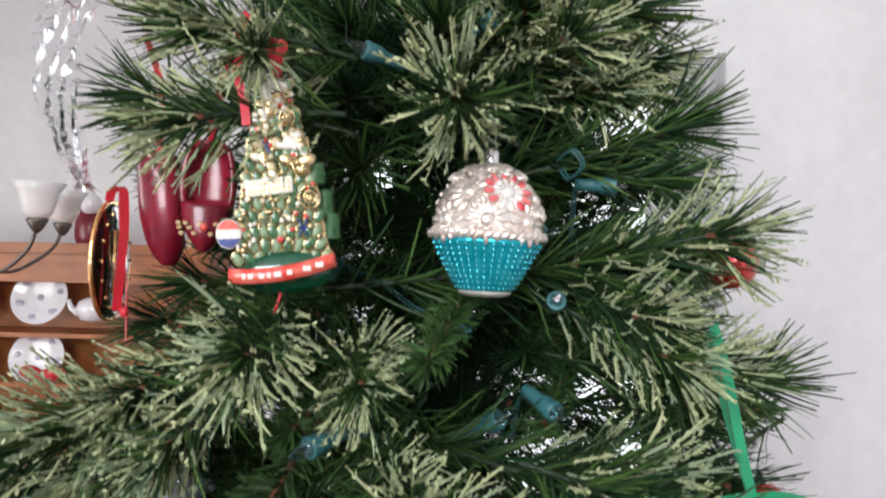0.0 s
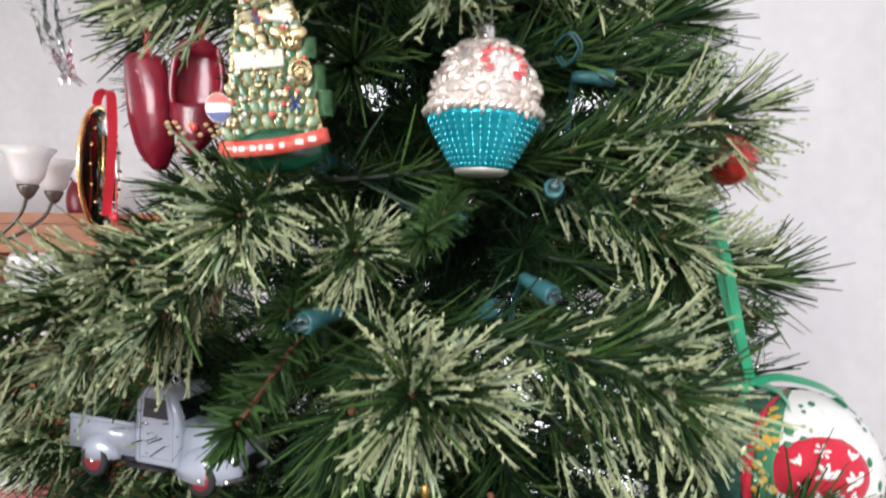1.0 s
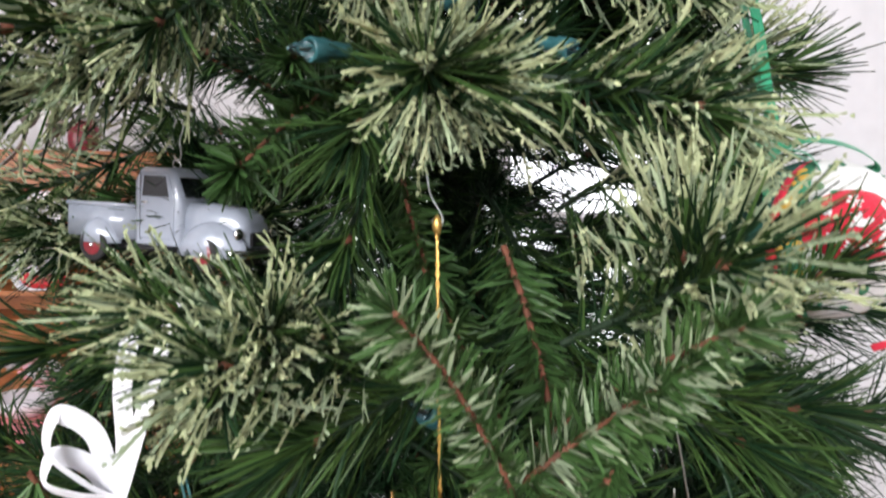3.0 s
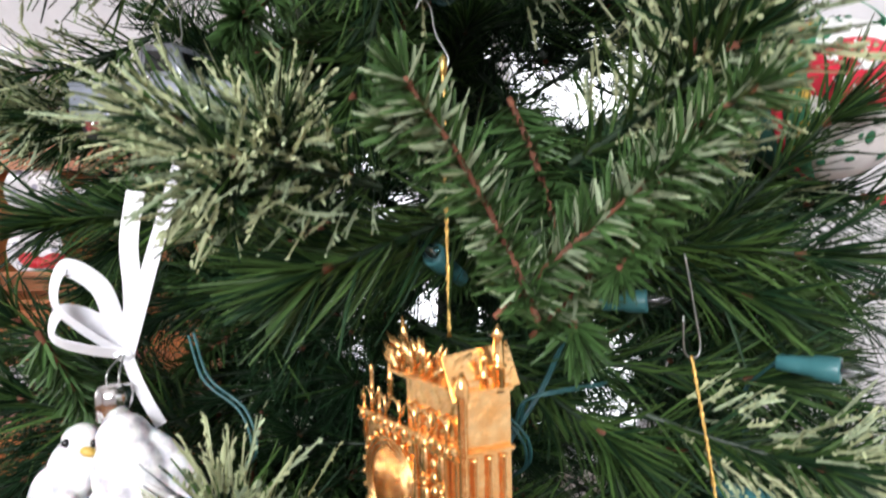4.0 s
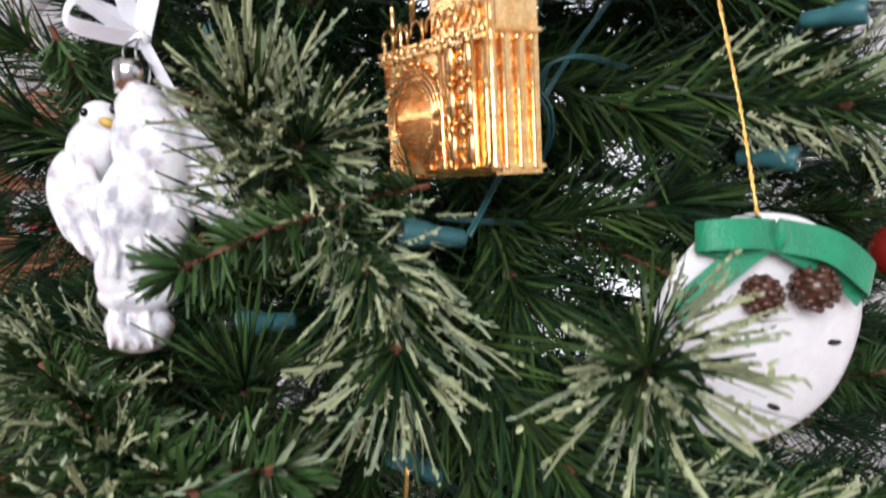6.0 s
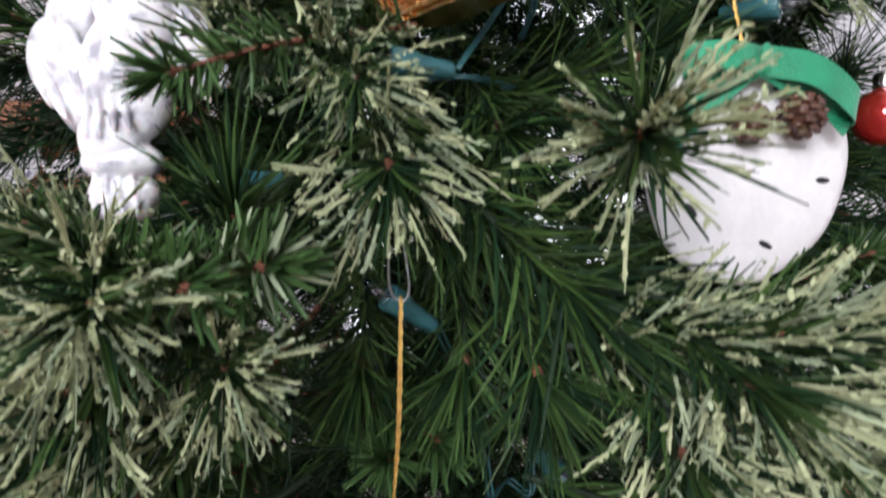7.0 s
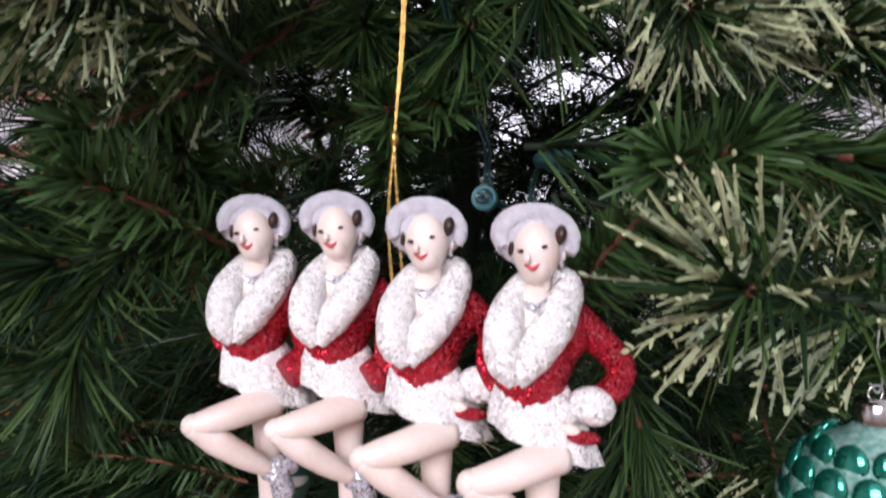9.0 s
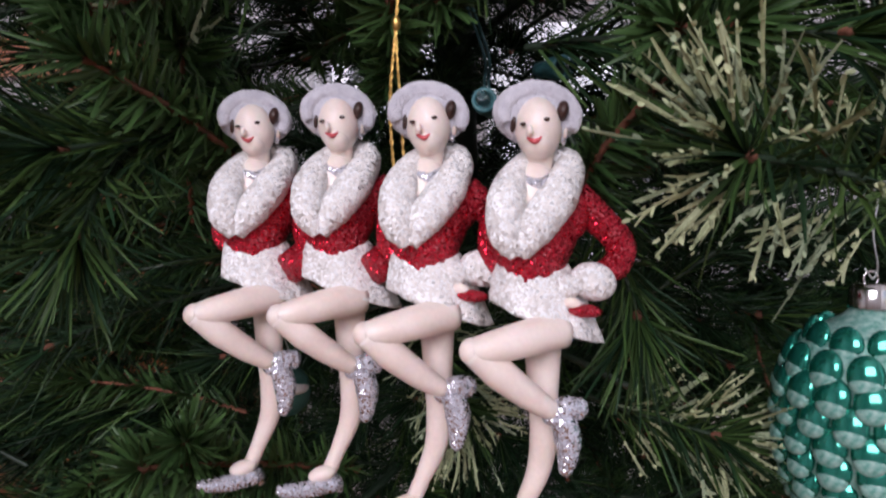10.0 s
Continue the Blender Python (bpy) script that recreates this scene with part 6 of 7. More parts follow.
def dancer(g, at, seed):
    """One figure of the row: 0 cream, 1 white glitter, 2 red glitter, 3 silver, 4 hat, 5 brown, 6 red paint."""
    rr = random.Random(seed)
    P = lambda x, y, d=0.0: Vector(((x - 939) * U, d, -(y - 211) * U + 0.0))
    E = lambda m, p, r, rot=(0, 0, 0), n=22: g.add(*ball(1, n, 14, r), m, at @ Matrix.Translation(p) @ pose(0, 0, 0, *rot))
    Tb = lambda m, pts, rad, n=14: g.add(*tube(spline(pts, 7), [rad[0] + (rad[-1] - rad[0]) * 0 + float(np.interp(k / (7 * (len(pts) - 1)), np.linspace(0, 1, len(rad)), rad)) - rad[0] for k in range(7 * (len(pts) - 1) + 1)], n), m, at)
    # head, hat and hair
    E(0, P(952, 226, 0.0015), (0.0085, 0.0092, 0.0112), (4, -5, 0))
    E(0, P(949, 250, -0.0002), (0.0060, 0.0074, 0.0064), (0, -6, 0))
    E(0, P(930, 232, -0.0072), (0.0013, 0.0022, 0.0022), (20, 0, 0), 12)
    Tb(6, [P(926, 243, -0.0064), P(939, 250, -0.0076), P(952, 242, -0.0068)], [0.0004, 0.0010, 0.0004], 8)
    for x, y, d in ((920, 220, -0.0061), (960, 214, -0.0076)):
        E(5, P(x, y, d), (0.0011, 0.0006, 0.0007), (0, 0, 0), 10)
    E(0, P(1000, 230, 0.003), (0.0014, 0.0028, 0.0034))
    E(3, P(997, 250, 0.0022), (0.0011, 0.0011, 0.0015), (0, 0, 0), 10)
    E(5, P(978, 215, 0.0075), (0.0066, 0.0075, 0.0085))
    E(5, P(994, 199, -0.0005), (0.0022, 0.0036, 0.0038), (0, 14, 0))
    E(5, P(909, 214, 0.0012), (0.0012, 0.0026, 0.0036), (0, 10, 0))
    v, f = ball(1, 64, 40, (0.0152, 0.0086, 0.0114))
    v = [tuple(Vector(p) * (1 + 0.055 * rr.random())) for p in v]
    g.add(v, f, 4, at @ Matrix.Translation(P(953, 200, 0.0066)) @ pose(0, 0, 0, -12, 10, 0))
    arc = [(0.0128 * math.cos(a), 0.0, 0.0098 * math.sin(a)) for a in [math.pi * (-0.12 + 1.24 * k / 30) for k in range(31)]]
    v, f = tube(arc, [0.0022 + 0.0018 * math.sin(math.pi * k / 30) for k in range(31)], 14)
    v = [tuple(Vector(p) + Vector((rr.gauss(0, 1), rr.gauss(0, 1), rr.gauss(0, 1))) * 0.00012) for p in v]
    g.add(v, f, 4, at @ Matrix.Translation(P(954, 207, 0.0008)) @ pose(0, 0, 0, -14, 9, 0))
    # neck, chest, necklace
    Tb(0, [P(956, 262, 0.004), P(954, 295, 0.005), P(948, 335, 0.006)], [0.0052, 0.0048, 0.008])
    E(0, P(934, 362, 0.003), (0.0098, 0.0086, 0.0165), (0, 12, 0))
    Tb(3, [P(921, 311, -0.001), P(946, 322, -0.0044), P(976, 308, -0.001)], [0.0014, 0.0019, 0.0014], 8)
    # broad flat fur collar
    path = spline([P(900, 440, -0.0108), P(880, 402, -0.0105), P(886, 350, -0.0065), P(911, 308, 0.003), P(960, 280, 0.012), P(1010, 292, 0.007), P(978, 346, -0.0035), P(933, 396, -0.0095), P(900, 440, -0.0108)], 9)
    wid = np.interp(np.linspace(0, 1, len(path)), np.linspace(0, 1, 9), [0.0034, 0.0062, 0.0070, 0.0056, 0.005, 0.0054, 0.0076, 0.0070, 0.0034])
    v, f = tube(path, [float(q) for q in wid], 22)
    v = [tuple(Vector(p) + Vector((rr.gauss(0, 1), rr.gauss(0, 1), rr.gauss(0, 1))) * 0.00014) for p in v]
    g.add(v, f, 1, at)
    # bodice
    Tb(2, [P(962, 352, 0.0125), P(956, 400, 0.007), P(940, 440, 0.004), P(934, 470, 0.004), P(932, 495, 0.004)], [0.0150, 0.0145, 0.0134, 0.0128, 0.0128], 24)
    E(2, P(990, 372, 0.004), (0.0105, 0.0085, 0.0125), (0, -24, 0))
    # arms: the two at one end rest a cuffed fist on the hip, the others reach behind the next figure
    if seed > 2:
        Tb(2, [P(1018, 350, 0.006), P(1062, 394, 0.006), P(1098, 440, 0.004), P(1086, 474, 0.001), P(1052, 488, -0.003)], [0.0066, 0.0060, 0.0056, 0.0054, 0.0046])
        E(1, P(1034, 498, -0.0055), (0.0086, 0.0068, 0.0070), (0, 18, 0))
        E(1, P(988, 502, -0.0075), (0.0048, 0.0040, 0.0044), (0, 10, 0))
        E(2, P(1014, 545, -0.0100), (0.0062, 0.0030, 0.0024), (0, 8, 0))
        E(0, P(994, 532, -0.0092), (0.0034, 0.0026, 0.0022), (0, 24, 0))
    else:
        Tb(2, [P(1018, 350, 0.006), P(1058, 400, 0.007), P(1076, 450, 0.006), P(1046, 496, -0.006), P(1000, 520, -0.0125)], [0.0066, 0.0066, 0.0068, 0.0080, 0.0070], 18)
    Tb(2, [P(892, 350, 0.010), P(868, 405, 0.014), P(866, 455, 0.011), P(890, 478, 0.006)], [0.0052, 0.0048, 0.0046, 0.0040])
    # short fur skirt, cut on the slant
    rows = []
    for j in range(11):
        u = j / 10
        row = []
        for i in range(56):
            a = 2 * math.pi * i / 56
            w = 0.0126 + 0.0082 * u ** 0.75 + 0.0007 * math.sin(9 * a + seed) * u
            row.append(tuple(P(934 + 24 * u, 462 + 110 * u + 44 * u * math.cos(a), 0.004) + Vector((w * math.cos(a), 0.84 * w * math.sin(a), 0)) + Vector((rr.gauss(0, 1), rr.gauss(0, 1), rr.gauss(0, 1))) * 0.00014))
        rows.append(row)
    rows.append([tuple(Vector(p).lerp(P(960, 560, 0.004), 0.12) + Vector((0, 0, -0.0012))) for p in rows[-1]])
    rows.append([tuple(Vector(p).lerp(P(960, 560, 0.004), 0.4)) for p in rows[-2]])
    g.add(*loft(rows), 1, at)
    # raised leg
    Tb(0, [P(972, 580, -0.006), P(900, 582, -0.0155), P(845, 588, -0.0195), P(812, 592, -0.020)], [0.0070, 0.0064, 0.0056, 0.0044], 20)
    E(0, P(812, 592, -0.020), (0.0046, 0.0044, 0.0048))
    Tb(0, [P(812, 592, -0.020), P(856, 634, -0.0185), P(905, 680, -0.0155), P(948, 716, -0.0125)], [0.0046, 0.0058, 0.0050, 0.0036], 20)
    E(3, P(972, 716, -0.0120), (0.0072, 0.0046, 0.0046), (0, -12, 0))
    E(3, P(996, 716, -0.0118), (0.0034, 0.0034, 0.0042), (0, 10, 0))
    E(3, P(948, 728, -0.0125), (0.0036, 0.0032, 0.0030), (0, 20, 0))
    Tb(3, [P(966, 724, -0.0130), P(974, 768, -0.0130), P(970, 816, -0.0140)], [0.0044, 0.0050, 0.0030], 16)
    E(3, P(968, 818, -0.0142), (0.0028, 0.0028, 0.0030), (0, 0, 0), 12)
    # standing leg
    Tb(0, [P(952, 575, 0.004), P(948, 660, 0.003), P(945, 735, 0.002), P(946, 790, 0.003), P(934, 860, 0.004), P(904, 925, 0.004), P(884, 966, 0.004)], [0.0074, 0.0064, 0.0054, 0.0056, 0.0046, 0.0034, 0.0034], 20)
    E(0, P(868, 966, 0.001), (0.0062, 0.0036, 0.0034), (0, -10, 0))
    E(3, P(884, 990, 0.003), (0.0052, 0.0042, 0.0038))
    Tb(3, [P(894, 992, 0.003), P(842, 992, -0.001), P(796, 984, -0.004), P(774, 976, -0.005)], [0.0042, 0.0038, 0.0032, 0.0018], 14)
    Tb(3, [P(900, 996, 0.004), P(902, 1018, 0.005)], [0.0026, 0.0016], 8)


g = Geo()
for k, p in enumerate(((-0.108, 0.269, 0.8765), (-0.0705, 0.258, 0.877), (-0.033, 0.234, 0.874), (0.006, 0.216, 0.871))):
    dancer(g, Matrix.Translation(Vector(p)) @ pose(0, 0, 0, 0, -1.5, 12 - 4 * k), k + 1)
tagged(part("dancer_figurine", g, [SKIN, FURW, REDG, SILG, HATM, HAIR, LIP]), "row of four glittery red and white dancing figurines", "ornament")
hc = thing("gold_hanging_cord", Matrix.Translation((-0.044, 0.24, 0.85)), "thin twisted gold cord that holds the dancing figurines", "cord")
part("strand", tw_cord([(0, 0.0, -0.004), (-0.001, 0.0, 0.03), (0.0022, 0.0, 0.06), (0.006, 0.005, 0.10), (0.009, 0.012, 0.150)], 0.00055, 18), GOLDCORD, hc)
part("strand", tw_cord([(0.004, 0.0, -0.004), (0.003, 0.0, 0.03), (0.0024, 0.0, 0.06), (0.007, 0.005, 0.10), (0.0095, 0.012, 0.150)], 0.0005, 18), GOLDCORD, hc)
part("knot", Geo().add(*ball(1, 12, 8, (0.0018, 0.0018, 0.0032))), GOLDCORD, hc, m=pose(0.0023, 0, 0.0605))
T = Vector((0.009, 0.012, 0.150))
part("hook", Geo().add(*tube(spline([T + Vector((-0.004, 0, 0.02)), T + Vector((-0.004, 0, 0.003)), T + Vector((0, 0, -0.002)), T + Vector((0.0035, 0, 0.003)), T + Vector((0.001, 0.002, 0.03))], 7), 0.0006, 6)), STEEL, hc)


# ---- string of lights ----
def light(p, way, lab="teal plastic light socket with clear unlit bulb"):
    """A socket whose mouth lies at p, pointing along way, with its bulb."""
    q = Vector(way).normalized().to_track_quat('Z', 'Y').to_matrix().to_4x4()
    ob = thing("string_light", Matrix.Translation(p) @ q, lab, "string light", "lights on the tree")
    part("socket", Geo().add(*lathe([(0.0028, -0.027), (0.0038, -0.026), (0.0042, -0.018), (0.0046, -0.012), (0.0057, -0.010), (0.006, -0.001), (0.0057, 0), (0.0044, 0.0002), (0.0042, -0.003)], 24)), TEAL, ob)
    b = part("bulb", Geo().add(*lathe([(0.0034, -0.003), (0.0036, 0.001), (0.0034, 0.005), (0.0026, 0.0085), (0.0012, 0.0115), (0.0002, 0.0135)], 18)), BULB, ob, "clear glass bulb")
    part("filament", Geo().add(*tube([(-0.0012, 0, 0), (-0.0013, 0, 0.005), (0.0, 0.0004, 0.0062), (0.0013, 0, 0.005), (0.0012, 0, 0)], 0.0003, 5)), STEEL, ob)
    return ob


def wire(points):
    g = Geo()
    for off in (0.0, 0.0022):
        g.add(*tube([p + Vector((off, off * 0.4, off * 0.5)) for p in spline(points, 9)], 0.0008, 6))
    return tagged(part("light_wire", g, WIRE), "thin teal twin wire of the light string", "wire", "wires of the light string")


S1 = [((0.0606, 0.3937, 1.4767), (-0.1, -1, 0.25)), ((-0.0722, 0.3301, 1.4030), (-0.6, -0.8, -0.15)), ((0.028, 0.391, 1.406), (0.75, -0.5, 0.5)), ((0.058, 0.374, 1.4145), (0.6, -0.8, -0.35)),
      ((0.1032, 0.4264, 1.5495), (1, -0.25, -0.05)), ((-0.0585, 0.3971, 1.6264), (-0.8, -0.5, 0.2)), ((0.0541, 0.4010, 1.5163), (0.9, -0.4, 0.1)), ((0.0230, 0.4183, 1.6555), (0.5, -0.8, 0.1)),
      ((-0.0789, 0.4010, 1.4901), (-0.1, -1, -0.2)), ((0.0060, 0.3914, 1.4620), (0.7, -0.4, 0.8)), ((-0.0052, 0.4208, 1.4516), (-0.5, -0.5, -0.8)), 
      ((0.17, 0.306, 1.185), (0.75, -0.6, 0.02)), ((0.144, 0.309, 1.12), (0.75, -0.6, -0.05)), ((-0.036, 0.263, 1.0925), (-0.95, -0.3, 0.15)), ((-0.1158, 0.2978, 1.0482), (-1, -0.2, 0.0)),
      ((-0.0420, 0.2736, 0.9965), (-0.6, -0.3, 0.5)), ((-0.0039, 0.2881, 0.8864), (-0.2, -1, 0.1)), ((0.0354, 0.2986, 0.9019), (0.3, -1, -0.1)), ((0.0940, 0.3459, 1.2094), (0.9, -0.3, 0.1)), ((-0.0145, 0.3202, 1.2349), (-0.5, -0.6, 0.5)), ((0.0872, 0.4399, 1.6341), (0.5, -0.8, 0.2))]
for p, w in S1:
    light(p, w)
back = lambda k: Vector(S1[k][0]) - Vector(S1[k][1]).normalized() * 0.027
for a, b, sag in ((1, 2, 0.03), (2, 3, 0.02), (0, 6, 0.02), (4, 0, 0.03), (5, 7, 0.02), (11, 12, 0.02), (13, 18, -0.02), (16, 17, 0.02), (15, 16, 0.02), (8, 10, 0.02), (9, 10, 0.01)):
    A1, B1 = back(a), back(b)
    mid = A1.lerp(B1, 0.5) + Vector((0.01, 0.02, -sag))
    wire([A1, A1.lerp(mid, 0.5) + Vector((0, 0.02, 0.0)), mid, mid.lerp(B1, 0.5) + Vector((0, 0.012, 0)), B1])
wire([Vector((-0.1383, 0.3384, 1.1913)), Vector((-0.1301, 0.3363, 1.1686)), Vector((-0.1103, 0.3304, 1.1546)), Vector((-0.1041, 0.3285, 1.1351)), Vector((-0.1153, 0.3417, 1.1183))])
wire([Vector((0.0261, 0.3279, 1.1503)), Vector((0.0291, 0.3194, 1.1646)), Vector((0.0451, 0.3202, 1.1691)), Vector((0.0715, 0.3407, 1.1668))])
wire([Vector((0.0196, 0.3184, 1.1567)), Vector((0.0288, 0.3175, 1.1460)), Vector((0.0313, 0.3261, 1.1310)), Vector((0.0265, 0.3446, 1.1161))])
wire([Vector((0.0600, 0.4004, 1.5612)), Vector((0.0667, 0.3905, 1.5656)), Vector((0.0730, 0.3907, 1.5567)), Vector((0.0671, 0.4007, 1.5500)), Vector((0.0633, 0.4105, 1.5575))])
wire([Vector((-0.0217, 0.3210, 1.0938)), Vector((-0.0028, 0.3112, 1.0926)), Vector((0.0206, 0.3316, 1.0896))])
pl = thing("plug", Matrix.Translation((-0.113, 0.50, 1.085)), "black mains plug with a white tag on the tree", "plug")
part("body", Geo().add(*box(0.03, 0.022, 0.045, (0.012, 0, -0.01), 0.004)), BLACK, pl)
part("tag", Geo().add(*box(0.014, 0.001, 0.011, (-0.002, -0.0118, 0.006), 0.0003)), ENW, pl)

# small things deep among the branches
tw = thing("red_white_ornament", Matrix.Translation((-0.073, 0.709, 0.814)) @ Matrix.Diagonal((2.2, 2.2, 2.2, 1)), "small white and red ornament deep in the branches", "ornament")
part("body", Geo().add(*ball(1, 20, 14, (0.009, 0.008, 0.013))), PETALWHITE, tw)
part("band", Geo().add(*lathe([(0.0085, -0.003), (0.0102, 0), (0.0085, 0.003)], 20)), RED, tw, m=pose(0, 0, -0.003, 12, 8, 0))
hook(tw, (0, 0, 0.035), (0, 0, 0.014))
tw = thing("green_white_ornament", Matrix.Translation((-0.1072, 0.3113, 0.7437)), "small green, white and copper ornament deep in the branches", "ornament")
part("body", Geo().add(*ball(1, 20, 14, (0.013, 0.01, 0.014))), FDARK, tw)
part("band", Geo().add(*ball(1, 18, 10, (0.012, 0.009, 0.004))), PETALWHITE, tw, m=pose(0.001, -0.003, 0.004, 8, 12, 0))
part("top", Geo().add(*ball(1, 16, 10, (0.008, 0.006, 0.004))), mat("copper_paint", (0.45, 0.16, 0.08), 0.4, second=(0.35, 0.1, 0.05), scale=80), tw, m=pose(-0.002, -0.002, 0.014))
hook(tw, (0, 0, 0.04), (0, 0, 0.017))

# ---- dining room seen past the tree ----
HY = 3.25
hutch = thing("hutch", pose(-1.95, HY, FLOOR), "orange-brown pine hutch with open plate shelves", "hutch")
HT = 1.71
for s in (-1, 1):
    part("side", Geo().add(*box(0.03, 0.3, HT - 0.9, (s * 0.75, 0.0, 0.9 + (HT - 0.9) / 2 - 0.012), 0.004)), PINEWOOD, hutch, smooth=False)
part("back_panel", Geo().add(*box(1.47, 0.02, HT - 0.95, (0, 0.14, 0.9 + (HT - 0.9) / 2), 0.002)), PINEWOOD, hutch, smooth=False)
part("crown_moulding", Geo().add(*box(1.62, 0.36, 0.05, (0, -0.01, HT), 0.012)).add(*box(1.56, 0.33, 0.05, (0, 0, HT - 0.052), 0.01)), PINEWOOD, hutch, smooth=False)
part("frieze", Geo().add(*box(1.47, 0.02, 0.09, (0, -0.13, HT - 0.12), 0.003)), PINEWOOD, hutch, smooth=False)
for z in (0.915, 1.05, 1.29):
    part("shelf", Geo().add(*box(1.47, 0.28, 0.022, (0, 0, z), 0.004)), PINEWOOD, hutch, smooth=False)
base = part("base_cabinet", Geo().add(*box(1.6, 0.44, 0.86, (0, -0.04, 0.44), 0.006)), PINEWOOD, hutch, smooth=False)
part("worktop", Geo().add(*box(1.66, 0.48, 0.03, (0, -0.05, 0.885), 0.008)), PINEWOOD, hutch, smooth=False)
for k in range(3):
    d = part("door", Geo().add(*box(0.4, 0.02, 0.6, (0, 0, 0), 0.008)), PINEWOOD, base, smooth=False, m=pose(-0.43 + 0.43 * k, -0.272, 0.42))
CHINA = mat("china_white", (0.8, 0.8, 0.83), 0.15, second=(0.75, 0.75, 0.79), scale=20, coat=0.6)
CHINAB = mat("china_print", (0.4, 0.4, 0.5), 0.2, second=(0.28, 0.28, 0.36), scale=120)


def plate(p, r, ph):
    ob = thing("plate", Matrix.Translation(p) @ pose(0, 0, 0, 76, 0, 4), "white china plate with scattered grey-blue sprigs", "plate", "plates on the hutch")
    part("dish", Geo().add(*lathe([(0.001, 0.004), (r * 0.6, 0.004), (r * 0.66, 0.008), (r * 0.98, 0.018), (r, 0.02), (r * 0.97, 0.015), (r * 0.62, 0.0), (0.001, 0.0)], 48, cap=False)), CHINA, ob)
    for k in range(6):
        a = ph + k * 1.047
        v, f = ball(1, 12, 6, (r * (0.14 + 0.05 * (k % 2)), r * 0.11, 0.0016))
        part("sprig_print", Geo().add(v, f), CHINAB, ob, m=pose(r * 0.76 * math.cos(a), r * 0.76 * math.sin(a), 0.0125))
    v, f = ball(1, 12, 6, (r * 0.12, r * 0.12, 0.0012))
    part("centre_print", Geo().add(v, f), CHINAB, ob, m=pose(0, 0, 0.0045))


for p, r, ph in (((-2.0404, 3.2038, 1.2643), 0.135, 0.3), ((-2.0478, 3.2081, 0.9686), 0.132, 0.9), ((-2.4110, 3.1965, 1.2559), 0.135, 0.1), ((-2.4323, 3.2005, 0.9599), 0.132, 0.5)):
    plate(p, r, ph)
tp = thing("teapot", Matrix.Translation((-1.7306, 3.1306, 1.2188)), "white china teapot on the hutch shelf", "teapot")
part("pot", Geo().add(*lathe([(0.04, -0.055), (0.065, -0.045), (0.085, 0), (0.07, 0.04), (0.04, 0.055), (0.02, 0.06), (0.018, 0.075), (0.002, 0.08)], 28)), CHINA, tp)
part("spout", Geo().add(*tube(spline([(-0.07, 0, -0.02), (-0.11, 0, 0.0), (-0.13, 0, 0.045)], 6), [0.02] * 4 + [0.014] * 5 + [0.011] * 4, 12)), CHINA, tp)
part("handle", Geo().add(*tube(spline([(0.07, 0, 0.03), (0.12, 0, 0.03), (0.12, 0, -0.02), (0.075, 0, -0.035)], 6), 0.008, 8)), CHINA, tp)
rb2 = thing("red_bow_decoration", Matrix.Translation((-1.9074, 3.0216, 0.9162)), "red cloth bow decoration on the hutch", "decoration")
for s in (-1, 1):
    part("loop", Geo().add(*ball(1, 16, 10, (0.06, 0.03, 0.035))), RED, rb2, m=pose(s * 0.05, 0, 0.01, 0, s * -18, 0))
part("knot", Geo().add(*ball(1, 12, 8, (0.025, 0.025, 0.028))), RED, rb2)
sf = Geo().add(*ball(1, 20, 12, (0.075, 0.06, 0.12)), 0, pose(0, 0, 0.0)).add(*ball(1, 18, 12, (0.05, 0.045, 0.055)), 1, pose(0.01, -0.02, 0.125)).add(*ball(1, 14, 10, (0.04, 0.035, 0.05)), 2, pose(-0.04, 0, 0.14))
tagged(part("red_figurine", sf, [MAROON, CHINA, BLACK], m=Matrix.Translation((-1.7831, 3.1639, 1.6001))), "dark red and white figurine standing on the hutch", "figurine")

# hanging lamp with upturned glass shades
SHADE = mat("opal_glass", (0.85, 0.85, 0.85), 0.3, second=(0.8, 0.8, 0.8), scale=20, sub=0.2)
PEWTER = mat("pewter", (0.2, 0.18, 0.16), 0.4, 0.9, second=(0.14, 0.12, 0.11), scale=60)
LC = Vector((-1.81, 2.42, 1.465))
ch = thing("chandelier", Matrix.Translation(LC), "pewter chandelier with upturned white glass shades", "chandelier")
part("stem", Geo().add(*tube([(0, 0, -0.08), (0, 0, 0.1), (0, 0, CEIL - LC.z)], 0.012, 10)).add(*ball(1, 18, 12, (0.035, 0.035, 0.06))), PEWTER, ch)
SP = Vector((-1.505, 2.327, 1.605)) - LC
for k in range(5):
    R5 = Matrix.Rotation(2 * math.pi * k / 5, 4, 'Z')
    p = R5 @ SP
    arm = part("arm", Geo().add(*tube(spline([Vector((0, 0, 0.0)), p * 0.4 + Vector((0, 0, -0.11)), Vector((p.x * 0.85, p.y * 0.85, p.z - 0.11)), Vector((p.x, p.y, p.z - 0.02))], 8), 0.007, 8)), PEWTER, ch)
    part("holder", Geo().add(*lathe([(0.006, -0.045), (0.02, -0.03), (0.036, 0.0), (0.034, 0.008)], 20)), PEWTER, arm, m=Matrix.Translation(p))
    part("shade", Geo().add(*lathe([(0.03, 0.005), (0.05, 0.03), (0.06, 0.07), (0.068, 0.10), (0.092, 0.135), (0.09, 0.136), (0.064, 0.10), (0.056, 0.07), (0.046, 0.032), (0.028, 0.01)], 36)), SHADE, arm, "white opal glass bell shade", m=Matrix.Translation(p))

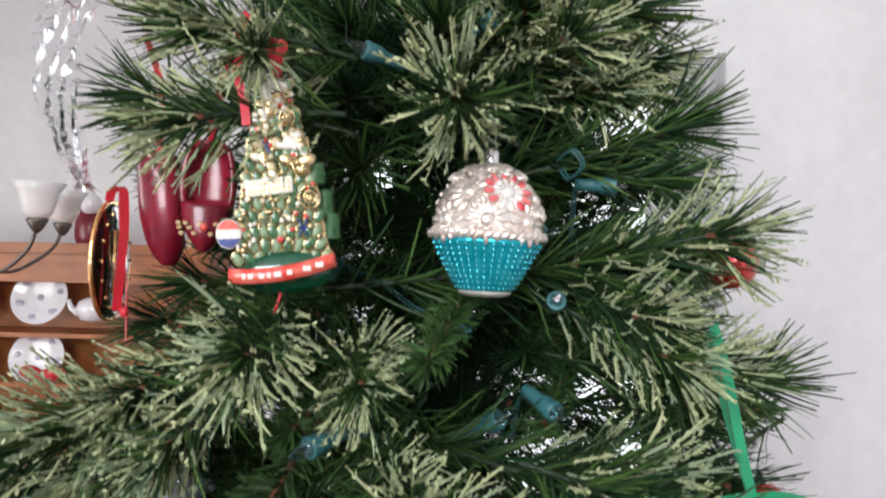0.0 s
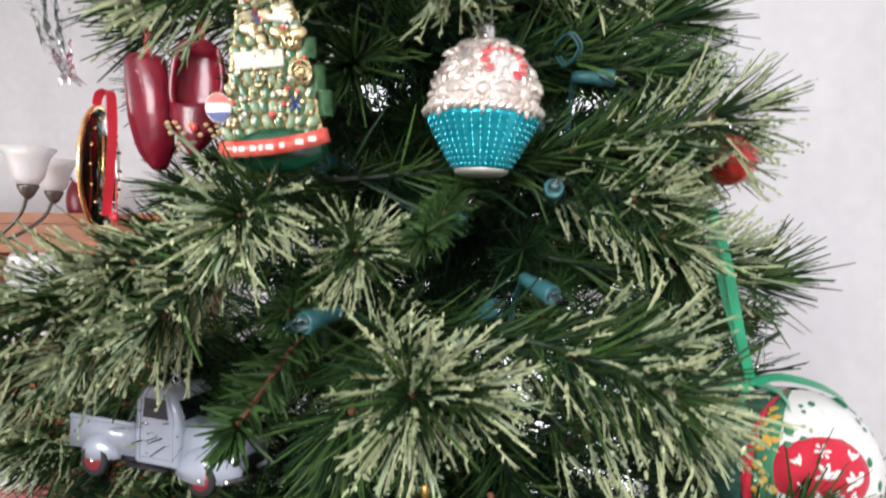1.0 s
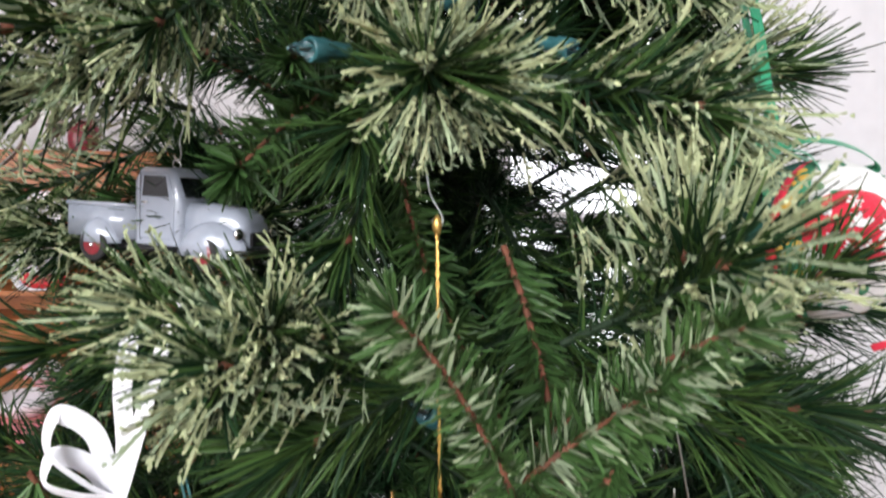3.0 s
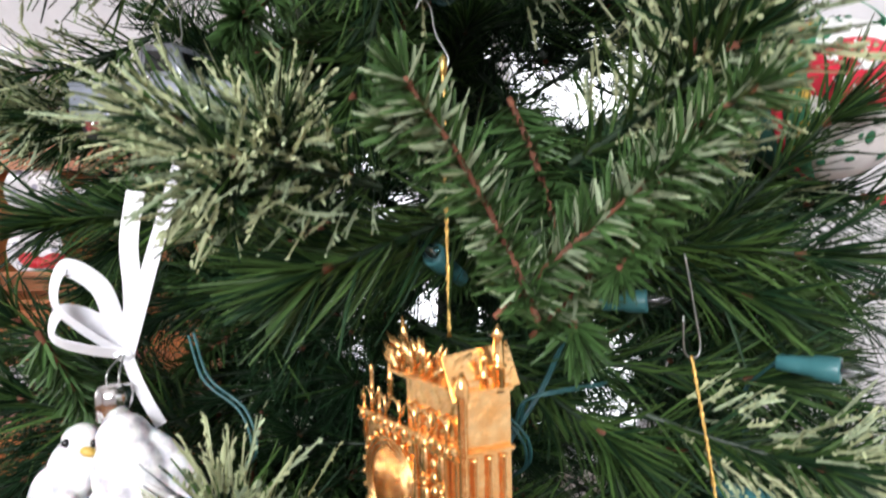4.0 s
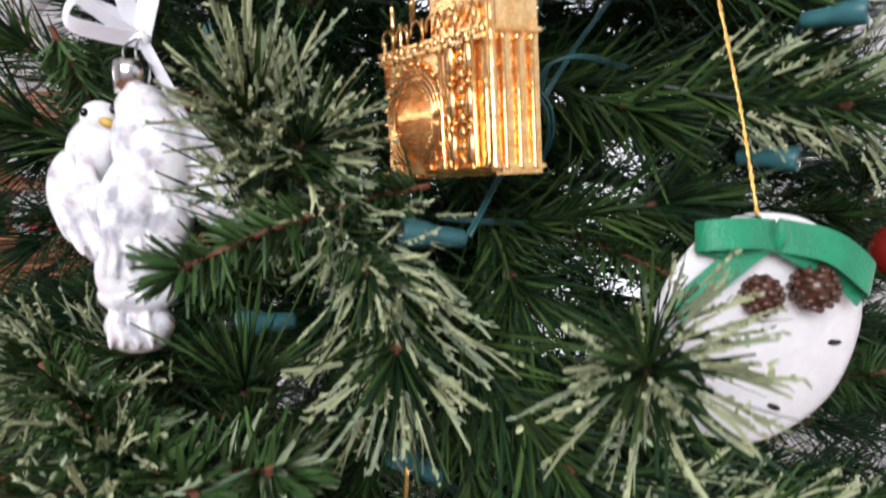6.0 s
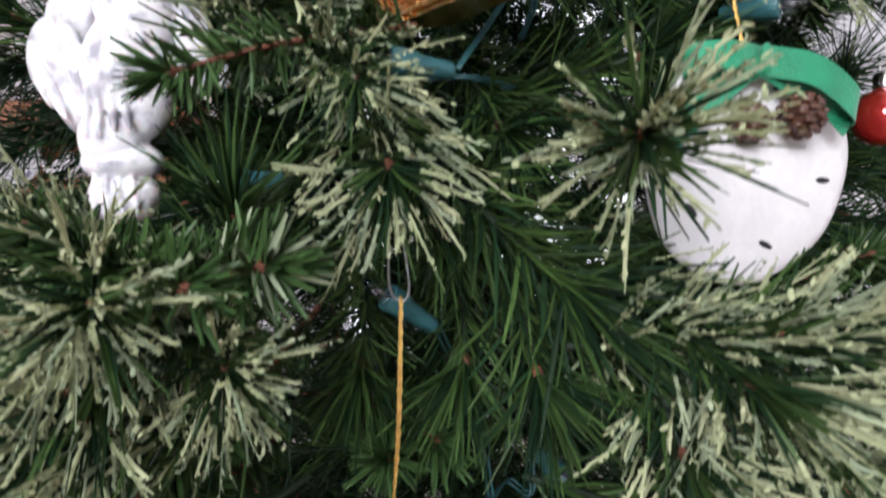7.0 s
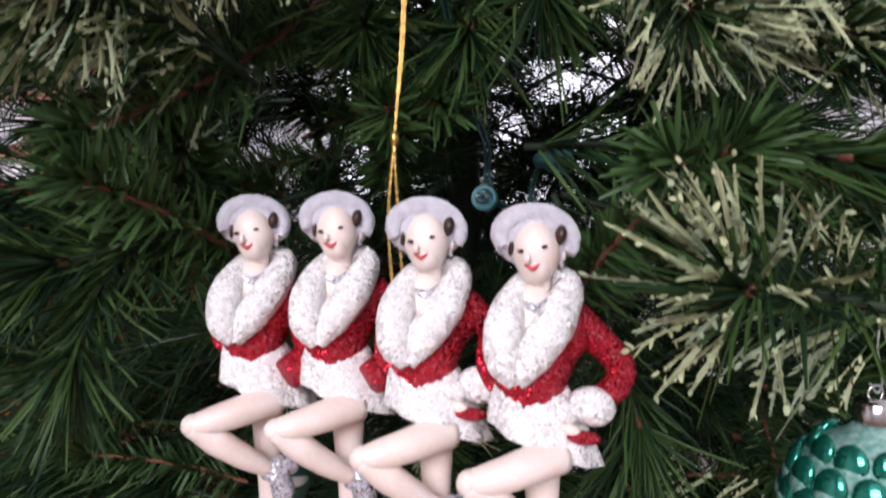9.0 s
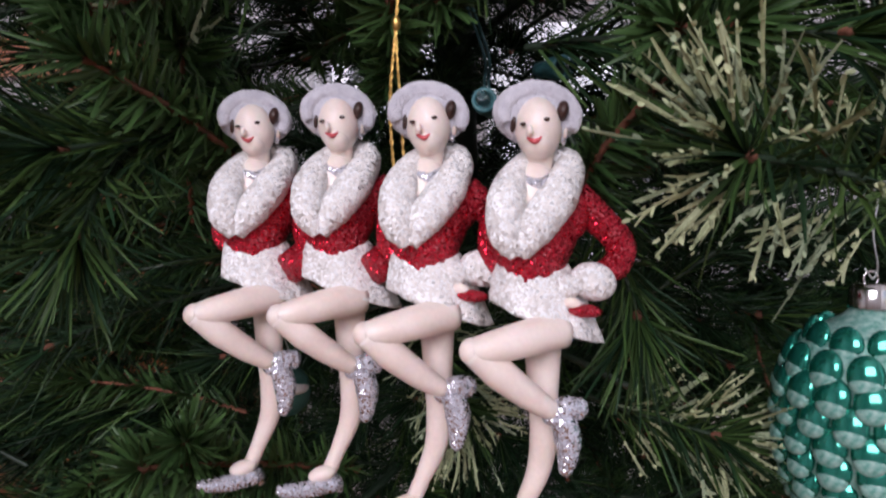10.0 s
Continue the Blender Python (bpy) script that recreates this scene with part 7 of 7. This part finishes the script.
# dining table and its flowers
tb = thing("dining_table", pose(-1.75, 2.3, FLOOR), "orange-brown wooden dining table", "table")
part("tabletop", Geo().add(*box(1.5, 1.0, 0.035, (0, 0, 0.735), 0.01)), PINEWOOD, tb, smooth=False)
part("apron", Geo().add(*box(1.3, 0.8, 0.08, (0, 0, 0.675), 0.006)), PINEWOOD, tb, smooth=False)
for sx in (-1, 1):
    for sy in (-1, 1):
        part("leg", Geo().add(*lathe([(0.02, 0), (0.026, 0.05), (0.034, 0.4), (0.03, 0.55), (0.038, 0.64)], 14)), PINEWOOD, tb, m=pose(sx * 0.62, sy * 0.38, 0))
PINK = mat("petal_pink", (0.7, 0.25, 0.33), 0.6, second=(0.8, 0.5, 0.55), scale=60)
LEAF = mat("leaf_green", (0.05, 0.12, 0.04), 0.5, second=(0.03, 0.08, 0.03), scale=40)
fa = thing("flower_arrangement", Matrix.Translation((-1.5, 2.26, FLOOR + 0.7525)), "pink and white flower arrangement in a white bowl", "flowers")
part("bowl", Geo().add(*lathe([(0.05, 0), (0.07, 0.01), (0.11, 0.07), (0.105, 0.07), (0.06, 0.015), (0.001, 0.012)], 28)), CHINA, fa)
rr = random.Random(12)
for k in range(26):
    d = Vector((rr.gauss(0, 1), rr.gauss(0, 1), abs(rr.gauss(0, 1)) + 0.3)).normalized()
    g = Geo()
    for q in range(6):
        b = q * 1.047
        g.add(*ball(1, 8, 5, (0.022, 0.011, 0.003)), at=Matrix.Rotation(b, 4, 'Z') @ pose(0.02, 0, 0, 0, -18, 0))
    part("blossom" if k % 4 else "leaf_cluster", g, (LEAF, PINK, CHINA, CHINA)[k % 4], fa, m=Matrix.Translation(Vector((0, 0, 0.08)) + d * 0.13) @ d.to_track_quat('Z', 'Y').to_matrix().to_4x4())
run = tagged(part("table_runner", Geo().add(*box(0.36, 1.08, 0.004, (0, 0, 0), 0.001)), RED, m=pose(-1.5, 2.3, FLOOR + 0.7555 - 0.001), smooth=False), "red cloth runner lying across the table", "table runner")

# floor boards
BW2, BL = 0.14, 1.2
bmesh_board = Geo().add(*box(BL - 0.004, BW2 - 0.004, 0.012, (0, 0, 0), 0.0015)).mesh("board", FLOORM, False)
for j in range(int((YD - Y0) / BW2)):
    for i in range(5):
        x = X0 + 0.4 + i * BL + (j % 3) * 0.3 - 0.3
        if X0 + BL / 2 - 0.08 <= x <= X1 - BL / 2 + 0.08:
            o = new("board", bmesh_board)
            o.parent = floor_ob
            o.location = (x, Y0 + BW2 * (j + 0.5), FLOOR - 0.0062)
